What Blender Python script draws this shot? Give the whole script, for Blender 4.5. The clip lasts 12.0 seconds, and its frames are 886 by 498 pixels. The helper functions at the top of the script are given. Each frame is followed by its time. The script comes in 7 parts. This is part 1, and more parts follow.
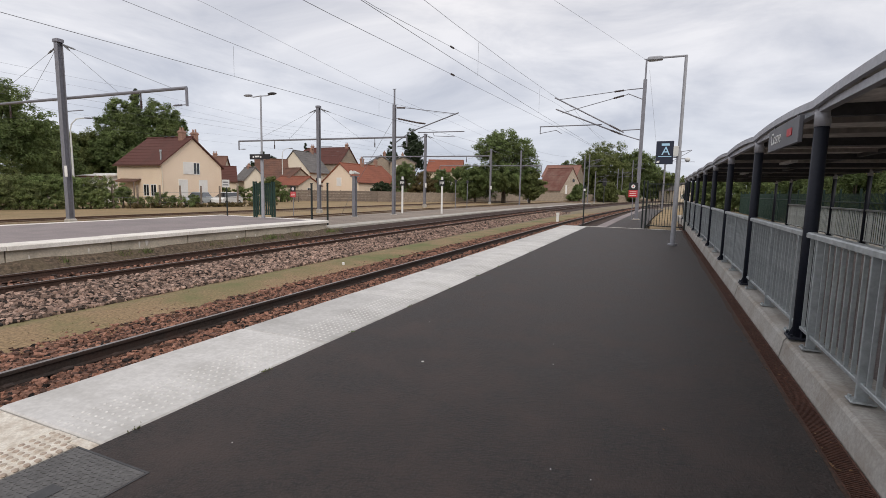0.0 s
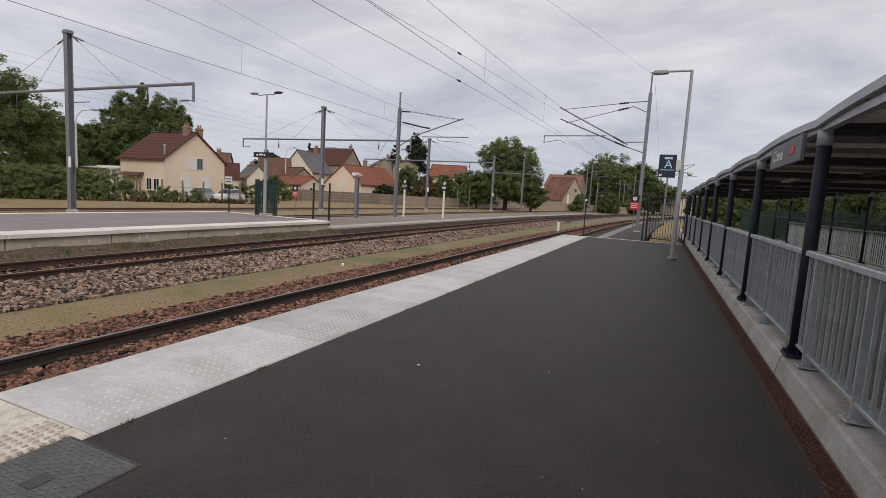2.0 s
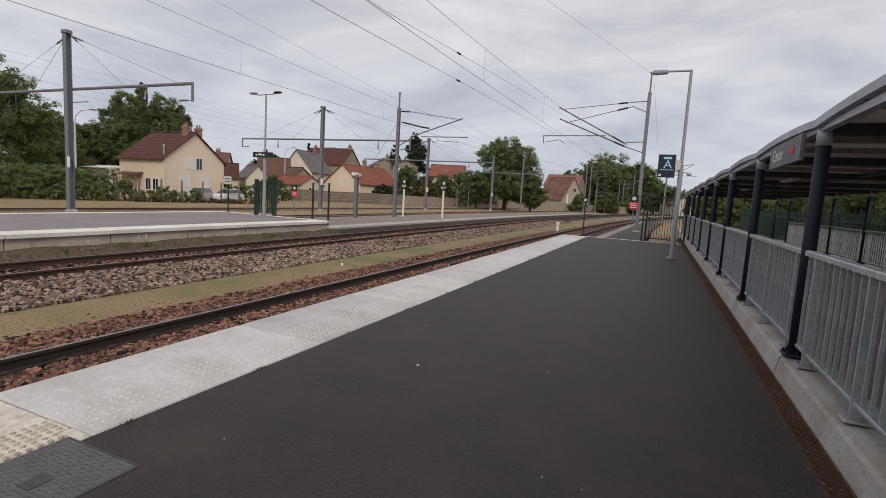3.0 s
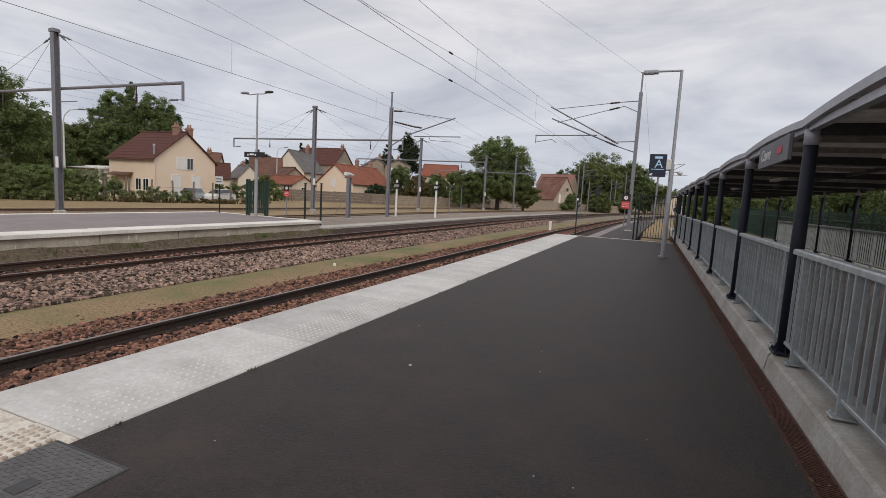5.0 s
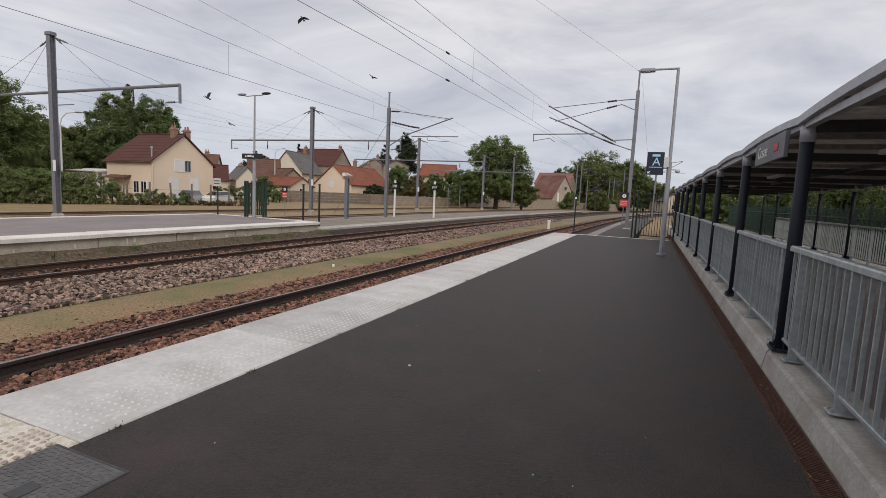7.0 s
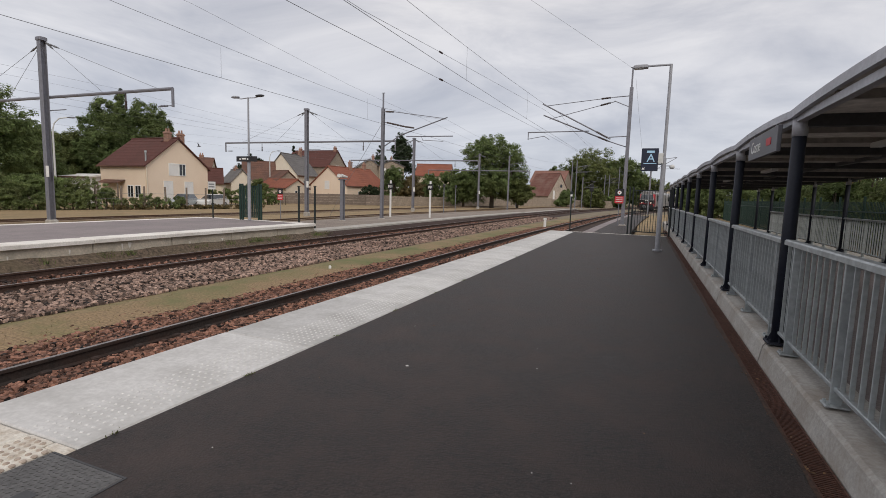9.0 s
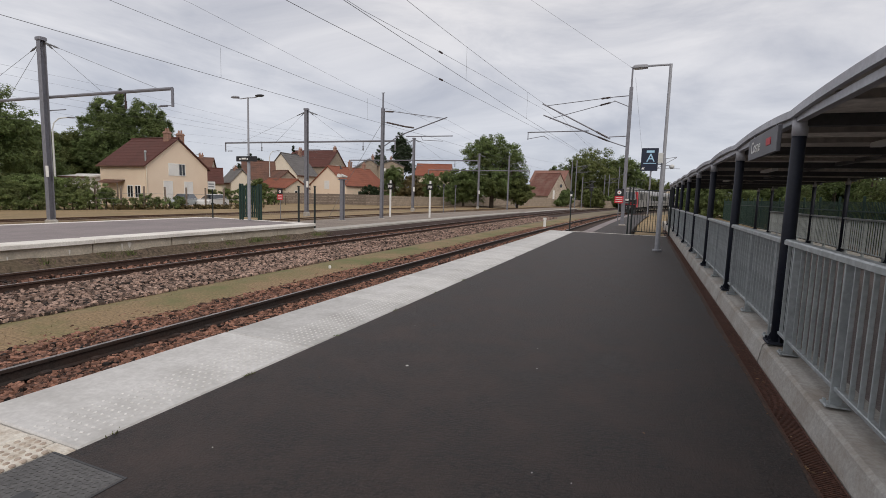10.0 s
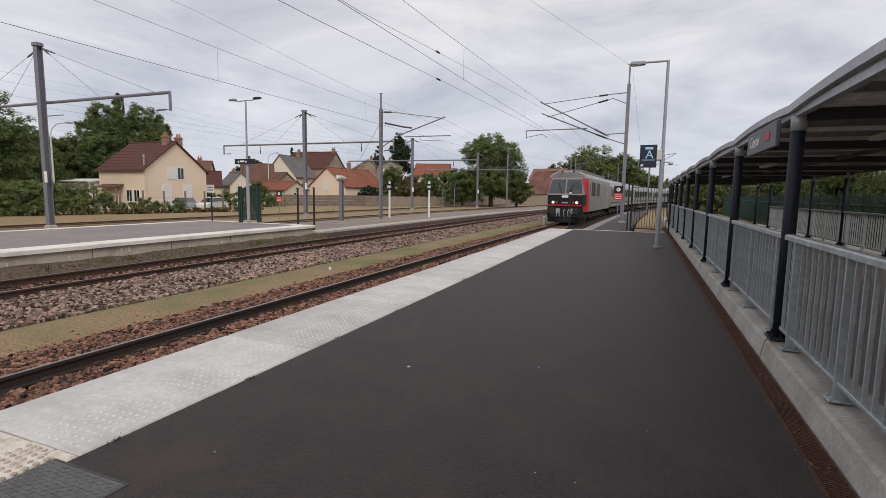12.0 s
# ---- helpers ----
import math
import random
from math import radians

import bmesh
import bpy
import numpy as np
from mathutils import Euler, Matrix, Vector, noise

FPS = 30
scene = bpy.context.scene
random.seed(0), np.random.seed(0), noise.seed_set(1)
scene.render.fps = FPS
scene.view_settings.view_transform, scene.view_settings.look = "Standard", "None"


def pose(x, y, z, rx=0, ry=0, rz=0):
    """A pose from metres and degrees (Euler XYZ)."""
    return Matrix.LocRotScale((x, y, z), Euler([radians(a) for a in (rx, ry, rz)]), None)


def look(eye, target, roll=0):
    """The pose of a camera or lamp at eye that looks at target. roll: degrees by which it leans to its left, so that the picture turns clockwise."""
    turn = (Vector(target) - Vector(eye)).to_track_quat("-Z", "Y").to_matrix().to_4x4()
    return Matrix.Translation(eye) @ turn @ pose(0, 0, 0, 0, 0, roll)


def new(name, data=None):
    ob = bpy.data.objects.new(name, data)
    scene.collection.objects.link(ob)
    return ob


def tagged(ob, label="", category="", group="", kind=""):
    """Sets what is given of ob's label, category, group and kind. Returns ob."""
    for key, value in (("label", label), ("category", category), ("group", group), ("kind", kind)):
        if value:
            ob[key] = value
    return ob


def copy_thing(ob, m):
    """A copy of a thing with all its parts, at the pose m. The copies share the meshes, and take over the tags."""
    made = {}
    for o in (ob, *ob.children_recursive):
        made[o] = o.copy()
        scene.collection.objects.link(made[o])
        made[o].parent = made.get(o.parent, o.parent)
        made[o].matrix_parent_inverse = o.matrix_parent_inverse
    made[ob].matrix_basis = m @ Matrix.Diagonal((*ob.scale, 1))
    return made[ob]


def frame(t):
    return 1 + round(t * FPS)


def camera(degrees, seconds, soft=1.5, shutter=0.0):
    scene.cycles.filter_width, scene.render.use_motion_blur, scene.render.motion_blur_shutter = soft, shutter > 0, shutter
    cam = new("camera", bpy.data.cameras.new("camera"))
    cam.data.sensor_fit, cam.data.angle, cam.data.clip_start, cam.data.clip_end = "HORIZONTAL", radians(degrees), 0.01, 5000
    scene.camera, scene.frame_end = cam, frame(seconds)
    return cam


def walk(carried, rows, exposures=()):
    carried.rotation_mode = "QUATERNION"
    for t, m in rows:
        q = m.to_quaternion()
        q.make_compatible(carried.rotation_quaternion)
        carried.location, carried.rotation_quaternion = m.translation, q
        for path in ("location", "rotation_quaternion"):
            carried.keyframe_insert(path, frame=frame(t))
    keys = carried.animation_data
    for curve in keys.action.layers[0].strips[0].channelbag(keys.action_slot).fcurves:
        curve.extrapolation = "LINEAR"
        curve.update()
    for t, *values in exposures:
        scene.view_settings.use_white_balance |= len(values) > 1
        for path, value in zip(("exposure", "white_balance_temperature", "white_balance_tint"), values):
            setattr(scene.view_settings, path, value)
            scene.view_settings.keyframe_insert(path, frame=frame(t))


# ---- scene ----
def stand(x, y, z, yaw, pitch, roll):
    """A pose of the hand-held camera: heading from +Y, tilt and roll in degrees."""
    a, b = radians(yaw), radians(pitch)
    way = Vector((math.sin(a) * math.cos(b), math.cos(a) * math.cos(b), math.sin(b)))
    eye = Vector((x, y, z))
    return look(eye, eye + way, roll)


cam = camera(84.306, 12.0, soft=0.6)
walk(cam, [
    (0, stand(-0.006, 0.011, 1.605, -23.579, -6.903, 1.168)),
    (0.5, stand(-0.013, -0.008, 1.601, -23.554, -6.488, 2.055)),
    (1, stand(-0.008, -0.002, 1.601, -23.583, -6.347, 3.130)),
    (1.5, stand(-0.005, -0.000, 1.600, -23.576, -6.336, 3.305)),
    (2, stand(-0.004, -0.002, 1.600, -23.577, -6.327, 3.344)),
    (2.5, stand(-0.000, 0.000, 1.600, -23.578, -6.337, 3.345)),
    (3, stand(-0.005, 0.002, 1.601, -23.507, -6.333, 3.341)),
    (5, stand(0.006, 0.006, 1.603, -22.697, -6.323, 3.220)),
    (5.5, stand(0.009, 0.004, 1.604, -22.642, -6.329, 3.077)),
    (6, stand(0.004, 0.006, 1.604, -22.612, -6.342, 2.974)),
    (6.5, stand(0.013, 0.009, 1.608, -22.604, -6.347, 2.788)),
    (7, stand(0.016, 0.002, 1.608, -22.571, -6.345, 2.681)),
    (9, stand(0.025, 0.008, 1.610, -22.194, -6.379, 1.746)),
    (9.5, stand(0.022, 0.008, 1.609, -22.168, -6.373, 1.749)),
    (10, stand(0.024, 0.007, 1.610, -22.174, -6.393, 1.728)),
    (10.5, stand(0.022, 0.010, 1.613, -22.168, -6.413, 1.562)),
    (11, stand(0.021, 0.011, 1.612, -22.171, -6.413, 1.571)),
    (11.5, stand(0.022, 0.018, 1.611, -22.172, -6.409, 1.253)),
    (12, stand(0.021, 0.017, 1.614, -22.169, -6.429, 0.876)),
], exposures=[(0, 0.20), (0.5, -0.07), (1, -0.07), (1.5, -0.06), (3, -0.05), (5, 0.0), (10.5, 0.0), (11.5, 0.03), (12, 0.07)])

# ---- light: an overcast sky with a veiled sun ----
SUN_UP, SUN_TURN = 39, 148
world = bpy.data.worlds.new("overcast_sky")
scene.world = world
world.use_nodes = True
wt = world.node_tree
wt.nodes.clear()


def wnode(kind, **props):
    n = wt.nodes.new(kind)
    for k, v in props.items():
        if k == "sky_type":
            n.sky_type = v
        elif k == "blend_type":
            n.blend_type = v
    return n


w_out, w_bg = wnode("ShaderNodeOutputWorld"), wnode("ShaderNodeBackground")
w_sky = wnode("ShaderNodeTexSky", sky_type="NISHITA")
w_sky.sun_disc, w_sky.sun_elevation, w_sky.sun_rotation = False, radians(SUN_UP), radians(SUN_TURN)
w_tc, w_map = wnode("ShaderNodeTexCoord"), wnode("ShaderNodeMapping")
w_map.inputs["Scale"].default_value = (1.7, 1.7, 6.0)
w_map.inputs["Rotation"].default_value = (0.12, 0.05, 0.5)
w_noise = wnode("ShaderNodeTexNoise")
w_noise.inputs["Scale"].default_value, w_noise.inputs["Detail"].default_value = 1.5, 7
w_noise.inputs["Roughness"].default_value, w_noise.inputs["Distortion"].default_value = 0.58, 0.5
w_ramp = wnode("ShaderNodeValToRGB")
w_ramp.color_ramp.elements[0].position, w_ramp.color_ramp.elements[0].color = 0.34, (0.545, 0.562, 0.625, 1)
w_ramp.color_ramp.elements[1].position, w_ramp.color_ramp.elements[1].color = 0.62, (0.83, 0.825, 0.85, 1)
w_mul = wnode("ShaderNodeMix")
w_mul.data_type, w_mul.inputs["Factor"].default_value = "RGBA", 0.9
w_gain = wnode("ShaderNodeVectorMath")
w_gain.operation = "SCALE"
w_gain.inputs["Scale"].default_value = 0.07
wt.links.new(w_tc.outputs["Generated"], w_map.inputs["Vector"])
wt.links.new(w_map.outputs["Vector"], w_noise.inputs["Vector"])
wt.links.new(w_noise.outputs["Fac"], w_ramp.inputs["Fac"])
wt.links.new(w_sky.outputs["Color"], w_gain.inputs[0])
wt.links.new(w_gain.outputs["Vector"], w_mul.inputs["A"])
wt.links.new(w_ramp.outputs["Color"], w_mul.inputs["B"])
# the cloud cover thins to a bluer grey towards the horizon
w_sep, w_low, w_fade = wnode("ShaderNodeSeparateXYZ"), wnode("ShaderNodeValToRGB"), wnode("ShaderNodeMix", blend_type="MULTIPLY")
w_low.color_ramp.elements[0].position, w_low.color_ramp.elements[0].color = 0.02, (0.86, 0.895, 0.955, 1)
w_low.color_ramp.elements[1].position, w_low.color_ramp.elements[1].color = 0.40, (1.05, 1.025, 1.005, 1)
w_fade.data_type, w_fade.inputs["Factor"].default_value = "RGBA", 1.0
wt.links.new(w_tc.outputs["Generated"], w_sep.inputs[0])
wt.links.new(w_sep.outputs["Z"], w_low.inputs["Fac"])
wt.links.new(w_mul.outputs["Result"], w_fade.inputs["A"])
wt.links.new(w_low.outputs["Color"], w_fade.inputs["B"])
wt.links.new(w_fade.outputs["Result"], w_bg.inputs["Color"])
w_bg.inputs["Strength"].default_value = 1.0
wt.links.new(w_bg.outputs["Background"], w_out.inputs["Surface"])

sun_data = bpy.data.lights.new("sun", "SUN")
sun_data.energy, sun_data.angle, sun_data.color = 1.4, radians(30), (1.0, 0.93, 0.83)
sun = new("sun", sun_data)
_a = radians(SUN_TURN)
sun.matrix_world = look((math.sin(_a) * 40, math.cos(_a) * 40, 32.4), (0, 0, 0))


# ---- materials ----
def material(name, base, rough=0.8, metal=0.0, grain=30.0, stain=1.5, vary=0.25, stains=0.25, bump=0.15, tint=None, pieces=0.0, spec=0.5,
             stretch=(1, 1, 1), islands=0.0, bump_scale=None, thin=0.0, specks=None, fine=0.6):
    """A surface with grain and stains at real size; pieces: variation from object to object; islands: from island to island."""
    m = bpy.data.materials.new(name)
    m.use_nodes = True
    t, N = m.node_tree, m.node_tree.nodes
    b = N["Principled BSDF"]
    b.inputs["Metallic"].default_value = metal
    b.inputs["Specular IOR Level"].default_value = spec
    tc, mp = N.new("ShaderNodeTexCoord"), N.new("ShaderNodeMapping")
    mp.inputs["Scale"].default_value = stretch
    t.links.new(tc.outputs["Object"], mp.inputs["Vector"])

    def tex(scale, detail, rough_=0.6):
        n = N.new("ShaderNodeTexNoise")
        n.inputs["Scale"].default_value, n.inputs["Detail"].default_value, n.inputs["Roughness"].default_value = scale, detail, rough_
        t.links.new(mp.outputs["Vector"], n.inputs["Vector"])
        return n

    def mix(fac, a, bb, kind="MIX"):
        n = N.new("ShaderNodeMix")
        n.data_type, n.blend_type = "RGBA", kind
        for sock, v in (("Factor", fac), ("A", a), ("B", bb)):
            if isinstance(v, bpy.types.NodeSocket):
                t.links.new(v, n.inputs[sock])
            else:
                n.inputs[sock].default_value = v if not isinstance(v, tuple) else (*v, 1)
        return n.outputs["Result"]

    def ramp(src, p0, p1, c0, c1):
        n = N.new("ShaderNodeValToRGB")
        e = n.color_ramp.elements
        e[0].position, e[1].position = p0, p1
        e[0].color, e[1].color = (*c0, 1), (*c1, 1)
        t.links.new(src, n.inputs["Fac"])
        return n.outputs["Color"]

    g = tex(grain, 7, fine)
    lo, hi = max(0.0, 1 - vary), 1 + vary
    col = mix(1.0, base, ramp(g.outputs["Fac"], 0.36, 0.64, (lo,) * 3, (hi,) * 3), "MULTIPLY")
    s = tex(stain, 5, 0.65)
    other = tint if tint else tuple(c * 0.55 for c in base)
    fac = N.new("ShaderNodeMapRange")
    fac.inputs["From Min"].default_value, fac.inputs["From Max"].default_value = 0.42, 0.72
    fac.inputs["To Max"].default_value = stains * 2
    t.links.new(s.outputs["Fac"], fac.inputs["Value"])
    col = mix(fac.outputs["Result"], col, other)
    if pieces or islands:
        src = N.new("ShaderNodeObjectInfo").outputs["Random"] if pieces else N.new("ShaderNodeNewGeometry").outputs["Random Per Island"]
        k = pieces or islands
        col = mix(1.0, col, ramp(src, 0.0, 1.0, (1 - k,) * 3, (1 + k, 1 + k * 1.04, 1 + k * 1.08) if k >= 1 else (1 + k,) * 3), "MULTIPLY")
    if specks:
        vo = N.new("ShaderNodeTexVoronoi")
        vo.inputs["Scale"].default_value = specks[0]
        t.links.new(mp.outputs["Vector"], vo.inputs["Vector"])
        col = mix(ramp(vo.outputs["Distance"], specks[1], specks[1] + 0.06, (1, 1, 1), (0, 0, 0)), col, specks[2])
    t.links.new(col, b.inputs["Base Color"])
    if thin:
        tr, sh = N.new("ShaderNodeBsdfTranslucent"), N.new("ShaderNodeMixShader")
        sh.inputs["Fac"].default_value = thin
        t.links.new(col, tr.inputs["Color"])
        t.links.new(b.outputs["BSDF"], sh.inputs[1])
        t.links.new(tr.outputs["BSDF"], sh.inputs[2])
        t.links.new(sh.outputs["Shader"], N["Material Output"].inputs["Surface"])
    rr = N.new("ShaderNodeMapRange")
    rr.inputs["To Min"].default_value, rr.inputs["To Max"].default_value = max(0.05, rough - 0.12), min(1, rough + 0.12)
    t.links.new(s.outputs["Fac"], rr.inputs["Value"])
    t.links.new(rr.outputs["Result"], b.inputs["Roughness"])
    if bump:
        bp = N.new("ShaderNodeBump")
        bp.inputs["Strength"].default_value, bp.inputs["Distance"].default_value = bump, 0.02
        src = tex(bump_scale, 4) if bump_scale else g
        t.links.new(src.outputs["Fac"], bp.inputs["Height"])
        t.links.new(bp.outputs["Normal"], b.inputs["Normal"])
    return m


def glass_mat(name, base=(0.02, 0.025, 0.03), rough=0.08):
    m = bpy.data.materials.new(name)
    m.use_nodes = True
    b = m.node_tree.nodes["Principled BSDF"]
    b.inputs["Base Color"].default_value = (*base, 1)
    b.inputs["Roughness"].default_value = rough
    b.inputs["Specular IOR Level"].default_value = 0.8
    return m


def glow_mat(name, colour, power):
    m = bpy.data.materials.new(name)
    m.use_nodes = True
    b = m.node_tree.nodes["Principled BSDF"]
    b.inputs["Base Color"].default_value = (*colour, 1)
    b.inputs["Emission Color"].default_value = (*colour, 1)
    b.inputs["Emission Strength"].default_value = power
    return m


ASPHALT = material("asphalt", (0.0130, 0.0075, 0.0062), 0.62, grain=20, stain=1.7, vary=0.9, stains=0.46, bump=0.7, tint=(0.049, 0.0318, 0.0272), specks=(62, 0.27, (0.043, 0.0295, 0.0255)), spec=0.52, bump_scale=50, fine=0.7)
ASPHALT_OLD = material("old_asphalt", (0.265, 0.226, 0.226), 0.9, grain=40, stain=0.6, vary=0.2, stains=0.3, bump=0.2, tint=(0.15, 0.14, 0.14))
SLAB = material("pale_concrete_slab", (0.54, 0.53, 0.52), 0.85, grain=22, stain=1.5, vary=0.09, stains=0.42, bump=0.10, tint=(0.35, 0.34, 0.325), pieces=0.08)
SLAB_CREAM = material("cream_tactile_slab", (0.68, 0.64, 0.57), 0.8, grain=60, stain=9, vary=0.12, stains=0.42, bump=0.15, tint=(0.36, 0.28, 0.21))
STUD_WORN = material("worn_stud", (0.68, 0.67, 0.655), 0.75, grain=50, stain=6, vary=0.1, stains=0.2, bump=0.1)
CONCRETE = material("concrete", (0.43, 0.405, 0.37), 0.88, grain=30, stain=2.2, vary=0.15, stains=0.35, bump=0.25, tint=(0.24, 0.22, 0.19), pieces=0.06)
COPING = material("white_coping", (0.80, 0.765, 0.715), 0.8, grain=30, stain=0.9, vary=0.1, stains=0.32, bump=0.15, tint=(0.50, 0.46, 0.41), pieces=0.06)
WALL_P2 = material("weathered_platform_wall", (0.60, 0.525, 0.43), 0.9, grain=20, stain=0.9, vary=0.15, stains=0.4, bump=0.2, tint=(0.29, 0.26, 0.21), pieces=0.05)
PLATE = material("chequered_steel", (0.130, 0.126, 0.124), 0.5, 0.5, grain=40, stain=4, vary=0.2, stains=0.25, bump=0.1)
RUST_GRATE = material("rusty_grating", (0.095, 0.041, 0.027), 0.85, 0.1, grain=40, stain=3, vary=0.4, stains=0.3, bump=0.3)
GALV = material("galvanised_steel", (0.42, 0.45, 0.46), 0.5, 0.45, grain=14, stain=2.2, vary=0.16, stains=0.25, bump=0.05, tint=(0.24, 0.258, 0.268), pieces=0.10)
GALV_MAST = material("galvanised_mast", (0.215, 0.215, 0.245), 0.55, 0.35, grain=6, stain=0.8, vary=0.12, stains=0.25, bump=0.05, tint=(0.22, 0.22, 0.235))
LAMP_GREY = material("pale_grey_post_paint", (0.34, 0.345, 0.375), 0.5, 0.1, grain=8, stain=1.2, vary=0.08, stains=0.2, bump=0.03)
NAVY = material("navy_paint", (0.014, 0.017, 0.028), 0.55, spec=0.3, grain=30, stain=2, vary=0.15, stains=0.2, bump=0.03, tint=(0.035, 0.037, 0.045))
GREY_TRIM = material("grey_roof_trim", (0.44, 0.44, 0.475), 0.45, 0.2, grain=20, stain=1.2, vary=0.1, stains=0.2, bump=0.04)
ROOF_UNDER = material("canopy_sheet", (0.44, 0.41, 0.385), 0.6, grain=10, stain=0.8, vary=0.2, stains=0.4, bump=0.08, tint=(0.27, 0.245, 0.225), thin=0.40)
DARK_STEEL = material("dark_steel", (0.05, 0.05, 0.054), 0.5, 0.2, grain=20, stain=2, vary=0.2, bump=0.05)
RAIL_RUST = material("rail_rust", (0.034, 0.025, 0.022), 0.85, 0.1, grain=30, stain=2.5, vary=0.35, stains=0.35, bump=0.2, tint=(0.055, 0.026, 0.018))
RAIL_BROWN = material("brown_rail_rust", (0.072, 0.040, 0.030), 0.87, 0.1, grain=30, stain=2.5, vary=0.35, stains=0.35, bump=0.2, tint=(0.050, 0.028, 0.020))
RAIL_OLD = material("old_siding_rust", (0.125, 0.072, 0.046), 0.9, grain=30, stain=2, vary=0.3, stains=0.35, bump=0.2, tint=(0.085, 0.047, 0.030))
RAIL_TOP = material("rail_head", (0.30, 0.27, 0.26), 0.42, 0.7, grain=20, stain=3, vary=0.2, stains=0.3, bump=0.03)
SLEEPER = material("sleeper_concrete", (0.060, 0.042, 0.034), 0.92, grain=25, stain=3, vary=0.3, stains=0.35, bump=0.3, tint=(0.09, 0.05, 0.036))
BALLAST_RED = material("rusty_ballast", (0.188, 0.093, 0.063), 0.93, grain=22, stain=1.2, vary=0.3, stains=0.4, bump=0.3, tint=(0.085, 0.040, 0.029), islands=1.0)
BALLAST_GREY = material("grey_ballast", (0.255, 0.174, 0.138), 0.93, grain=22, stain=1.2, vary=0.25, stains=0.35, bump=0.3, tint=(0.10, 0.058, 0.044), islands=1.0)
# rusty bed, coloured near black for the shade between stones and along rails
GRAVEL_RED = material("rusty_bed_gap_shade", (0.040, 0.021, 0.016), 0.95, grain=24, stain=1.5, vary=0.55, stains=0.4, bump=1.0, tint=(0.05, 0.03, 0.024), bump_scale=26)
GRAVEL_GREY = material("overgrown_siding_bed", (0.20, 0.145, 0.085), 0.95, grain=14, stain=0.8, vary=0.5, stains=0.45, bump=1.0, tint=(0.12, 0.075, 0.048), bump_scale=20)
EARTH = material("dry_earth", (0.21, 0.165, 0.115), 0.96, grain=4, stain=0.25, vary=0.25, stains=0.5, bump=0.5, tint=(0.135, 0.125, 0.065))
DRY_GRASS = material("dry_grass_ground", (0.30, 0.210, 0.112), 0.96, grain=9, stain=0.35, vary=0.3, stains=0.5, bump=0.6, tint=(0.20, 0.152, 0.072))
VERGE = material("half_dry_turf", (0.255, 0.175, 0.094), 0.96, grain=20, stain=0.45, vary=0.36, stains=0.66, bump=0.22, tint=(0.125, 0.138, 0.048))
BANK = material("weedy_earth", (0.098, 0.070, 0.048), 0.96, grain=12, stain=1.6, vary=0.7, stains=0.48, bump=1.0, tint=(0.105, 0.082, 0.050))
LOW_END = material("worn_gravelly_asphalt", (0.215, 0.175, 0.148), 0.95, grain=9, stain=0.5, vary=0.35, stains=0.45, bump=0.5, tint=(0.33, 0.285, 0.235))
RENDER_LIGHT = material("light_cream_render", (0.74, 0.66, 0.54), 0.92, grain=8, stain=0.3, vary=0.06, stains=0.2, bump=0.1, tint=(0.58, 0.50, 0.40))
KERB = material("stained_kerb_concrete", (0.44, 0.425, 0.40), 0.88, grain=34, stain=1.6, vary=0.14, stains=0.46, bump=0.25, tint=(0.25, 0.205, 0.16), pieces=0.05)
DIRT = material("rusty_dirt", (0.062, 0.034, 0.023), 0.95, grain=30, stain=3, vary=0.45, stains=0.4, bump=0.4, tint=(0.034, 0.021, 0.016))
LITTER = material("fallen_leaf", (0.20, 0.115, 0.055), 0.9, grain=20, stain=3, vary=0.3, stains=0.3, bump=0.0, islands=0.5)
BLADE = material("grass_blades", (0.235, 0.195, 0.095), 0.85, grain=6, stain=0.9, vary=0.25, stains=0.5, bump=0.0, tint=(0.30, 0.215, 0.115), islands=0.15, thin=0.5)
WEED = material("weed_blades", (0.095, 0.135, 0.035), 0.85, grain=6, stain=0.9, vary=0.25, stains=0.4, bump=0.0, tint=(0.16, 0.13, 0.06), islands=0.4)
RENDER_CREAM = material("cream_render", (0.80, 0.655, 0.515), 0.92, grain=12, stain=0.35, vary=0.05, stains=0.18, bump=0.1, tint=(0.66, 0.50, 0.37))
RENDER_PALE = material("pale_render", (0.62, 0.53, 0.42), 0.92, grain=8, stain=0.3, vary=0.07, stains=0.25, bump=0.1, tint=(0.38, 0.32, 0.25))
STONE_PALE = material("pale_rubble_stone", (0.46, 0.385, 0.31), 0.95, grain=3, stain=0.4, vary=0.25, stains=0.4, bump=0.6, tint=(0.24, 0.19, 0.15))
STONE_WALL = material("rubble_stone", (0.34, 0.28, 0.22), 0.95, grain=5, stain=0.5, vary=0.3, stains=0.35, bump=0.6, tint=(0.20, 0.16, 0.13))
TILE_DARK = material("dark_red_tiles", (0.098, 0.033, 0.026), 0.85, grain=9, stain=0.5, vary=0.22, stains=0.35, bump=0.4, tint=(0.075, 0.033, 0.027))
TILE_RED = material("red_tiles", (0.255, 0.085, 0.050), 0.85, grain=8, stain=0.45, vary=0.2, stains=0.35, bump=0.4, tint=(0.165, 0.06, 0.04))
TILE_BARN = material("rust_brown_barn_tiles", (0.150, 0.060, 0.046), 0.87, grain=4, stain=0.3, vary=0.3, stains=0.4, bump=0.4, tint=(0.25, 0.16, 0.13))
TILE_FADED = material("faded_pink_brown_tiles", (0.25, 0.125, 0.098), 0.88, grain=4, stain=0.3, vary=0.25, stains=0.4, bump=0.4, tint=(0.18, 0.105, 0.085))
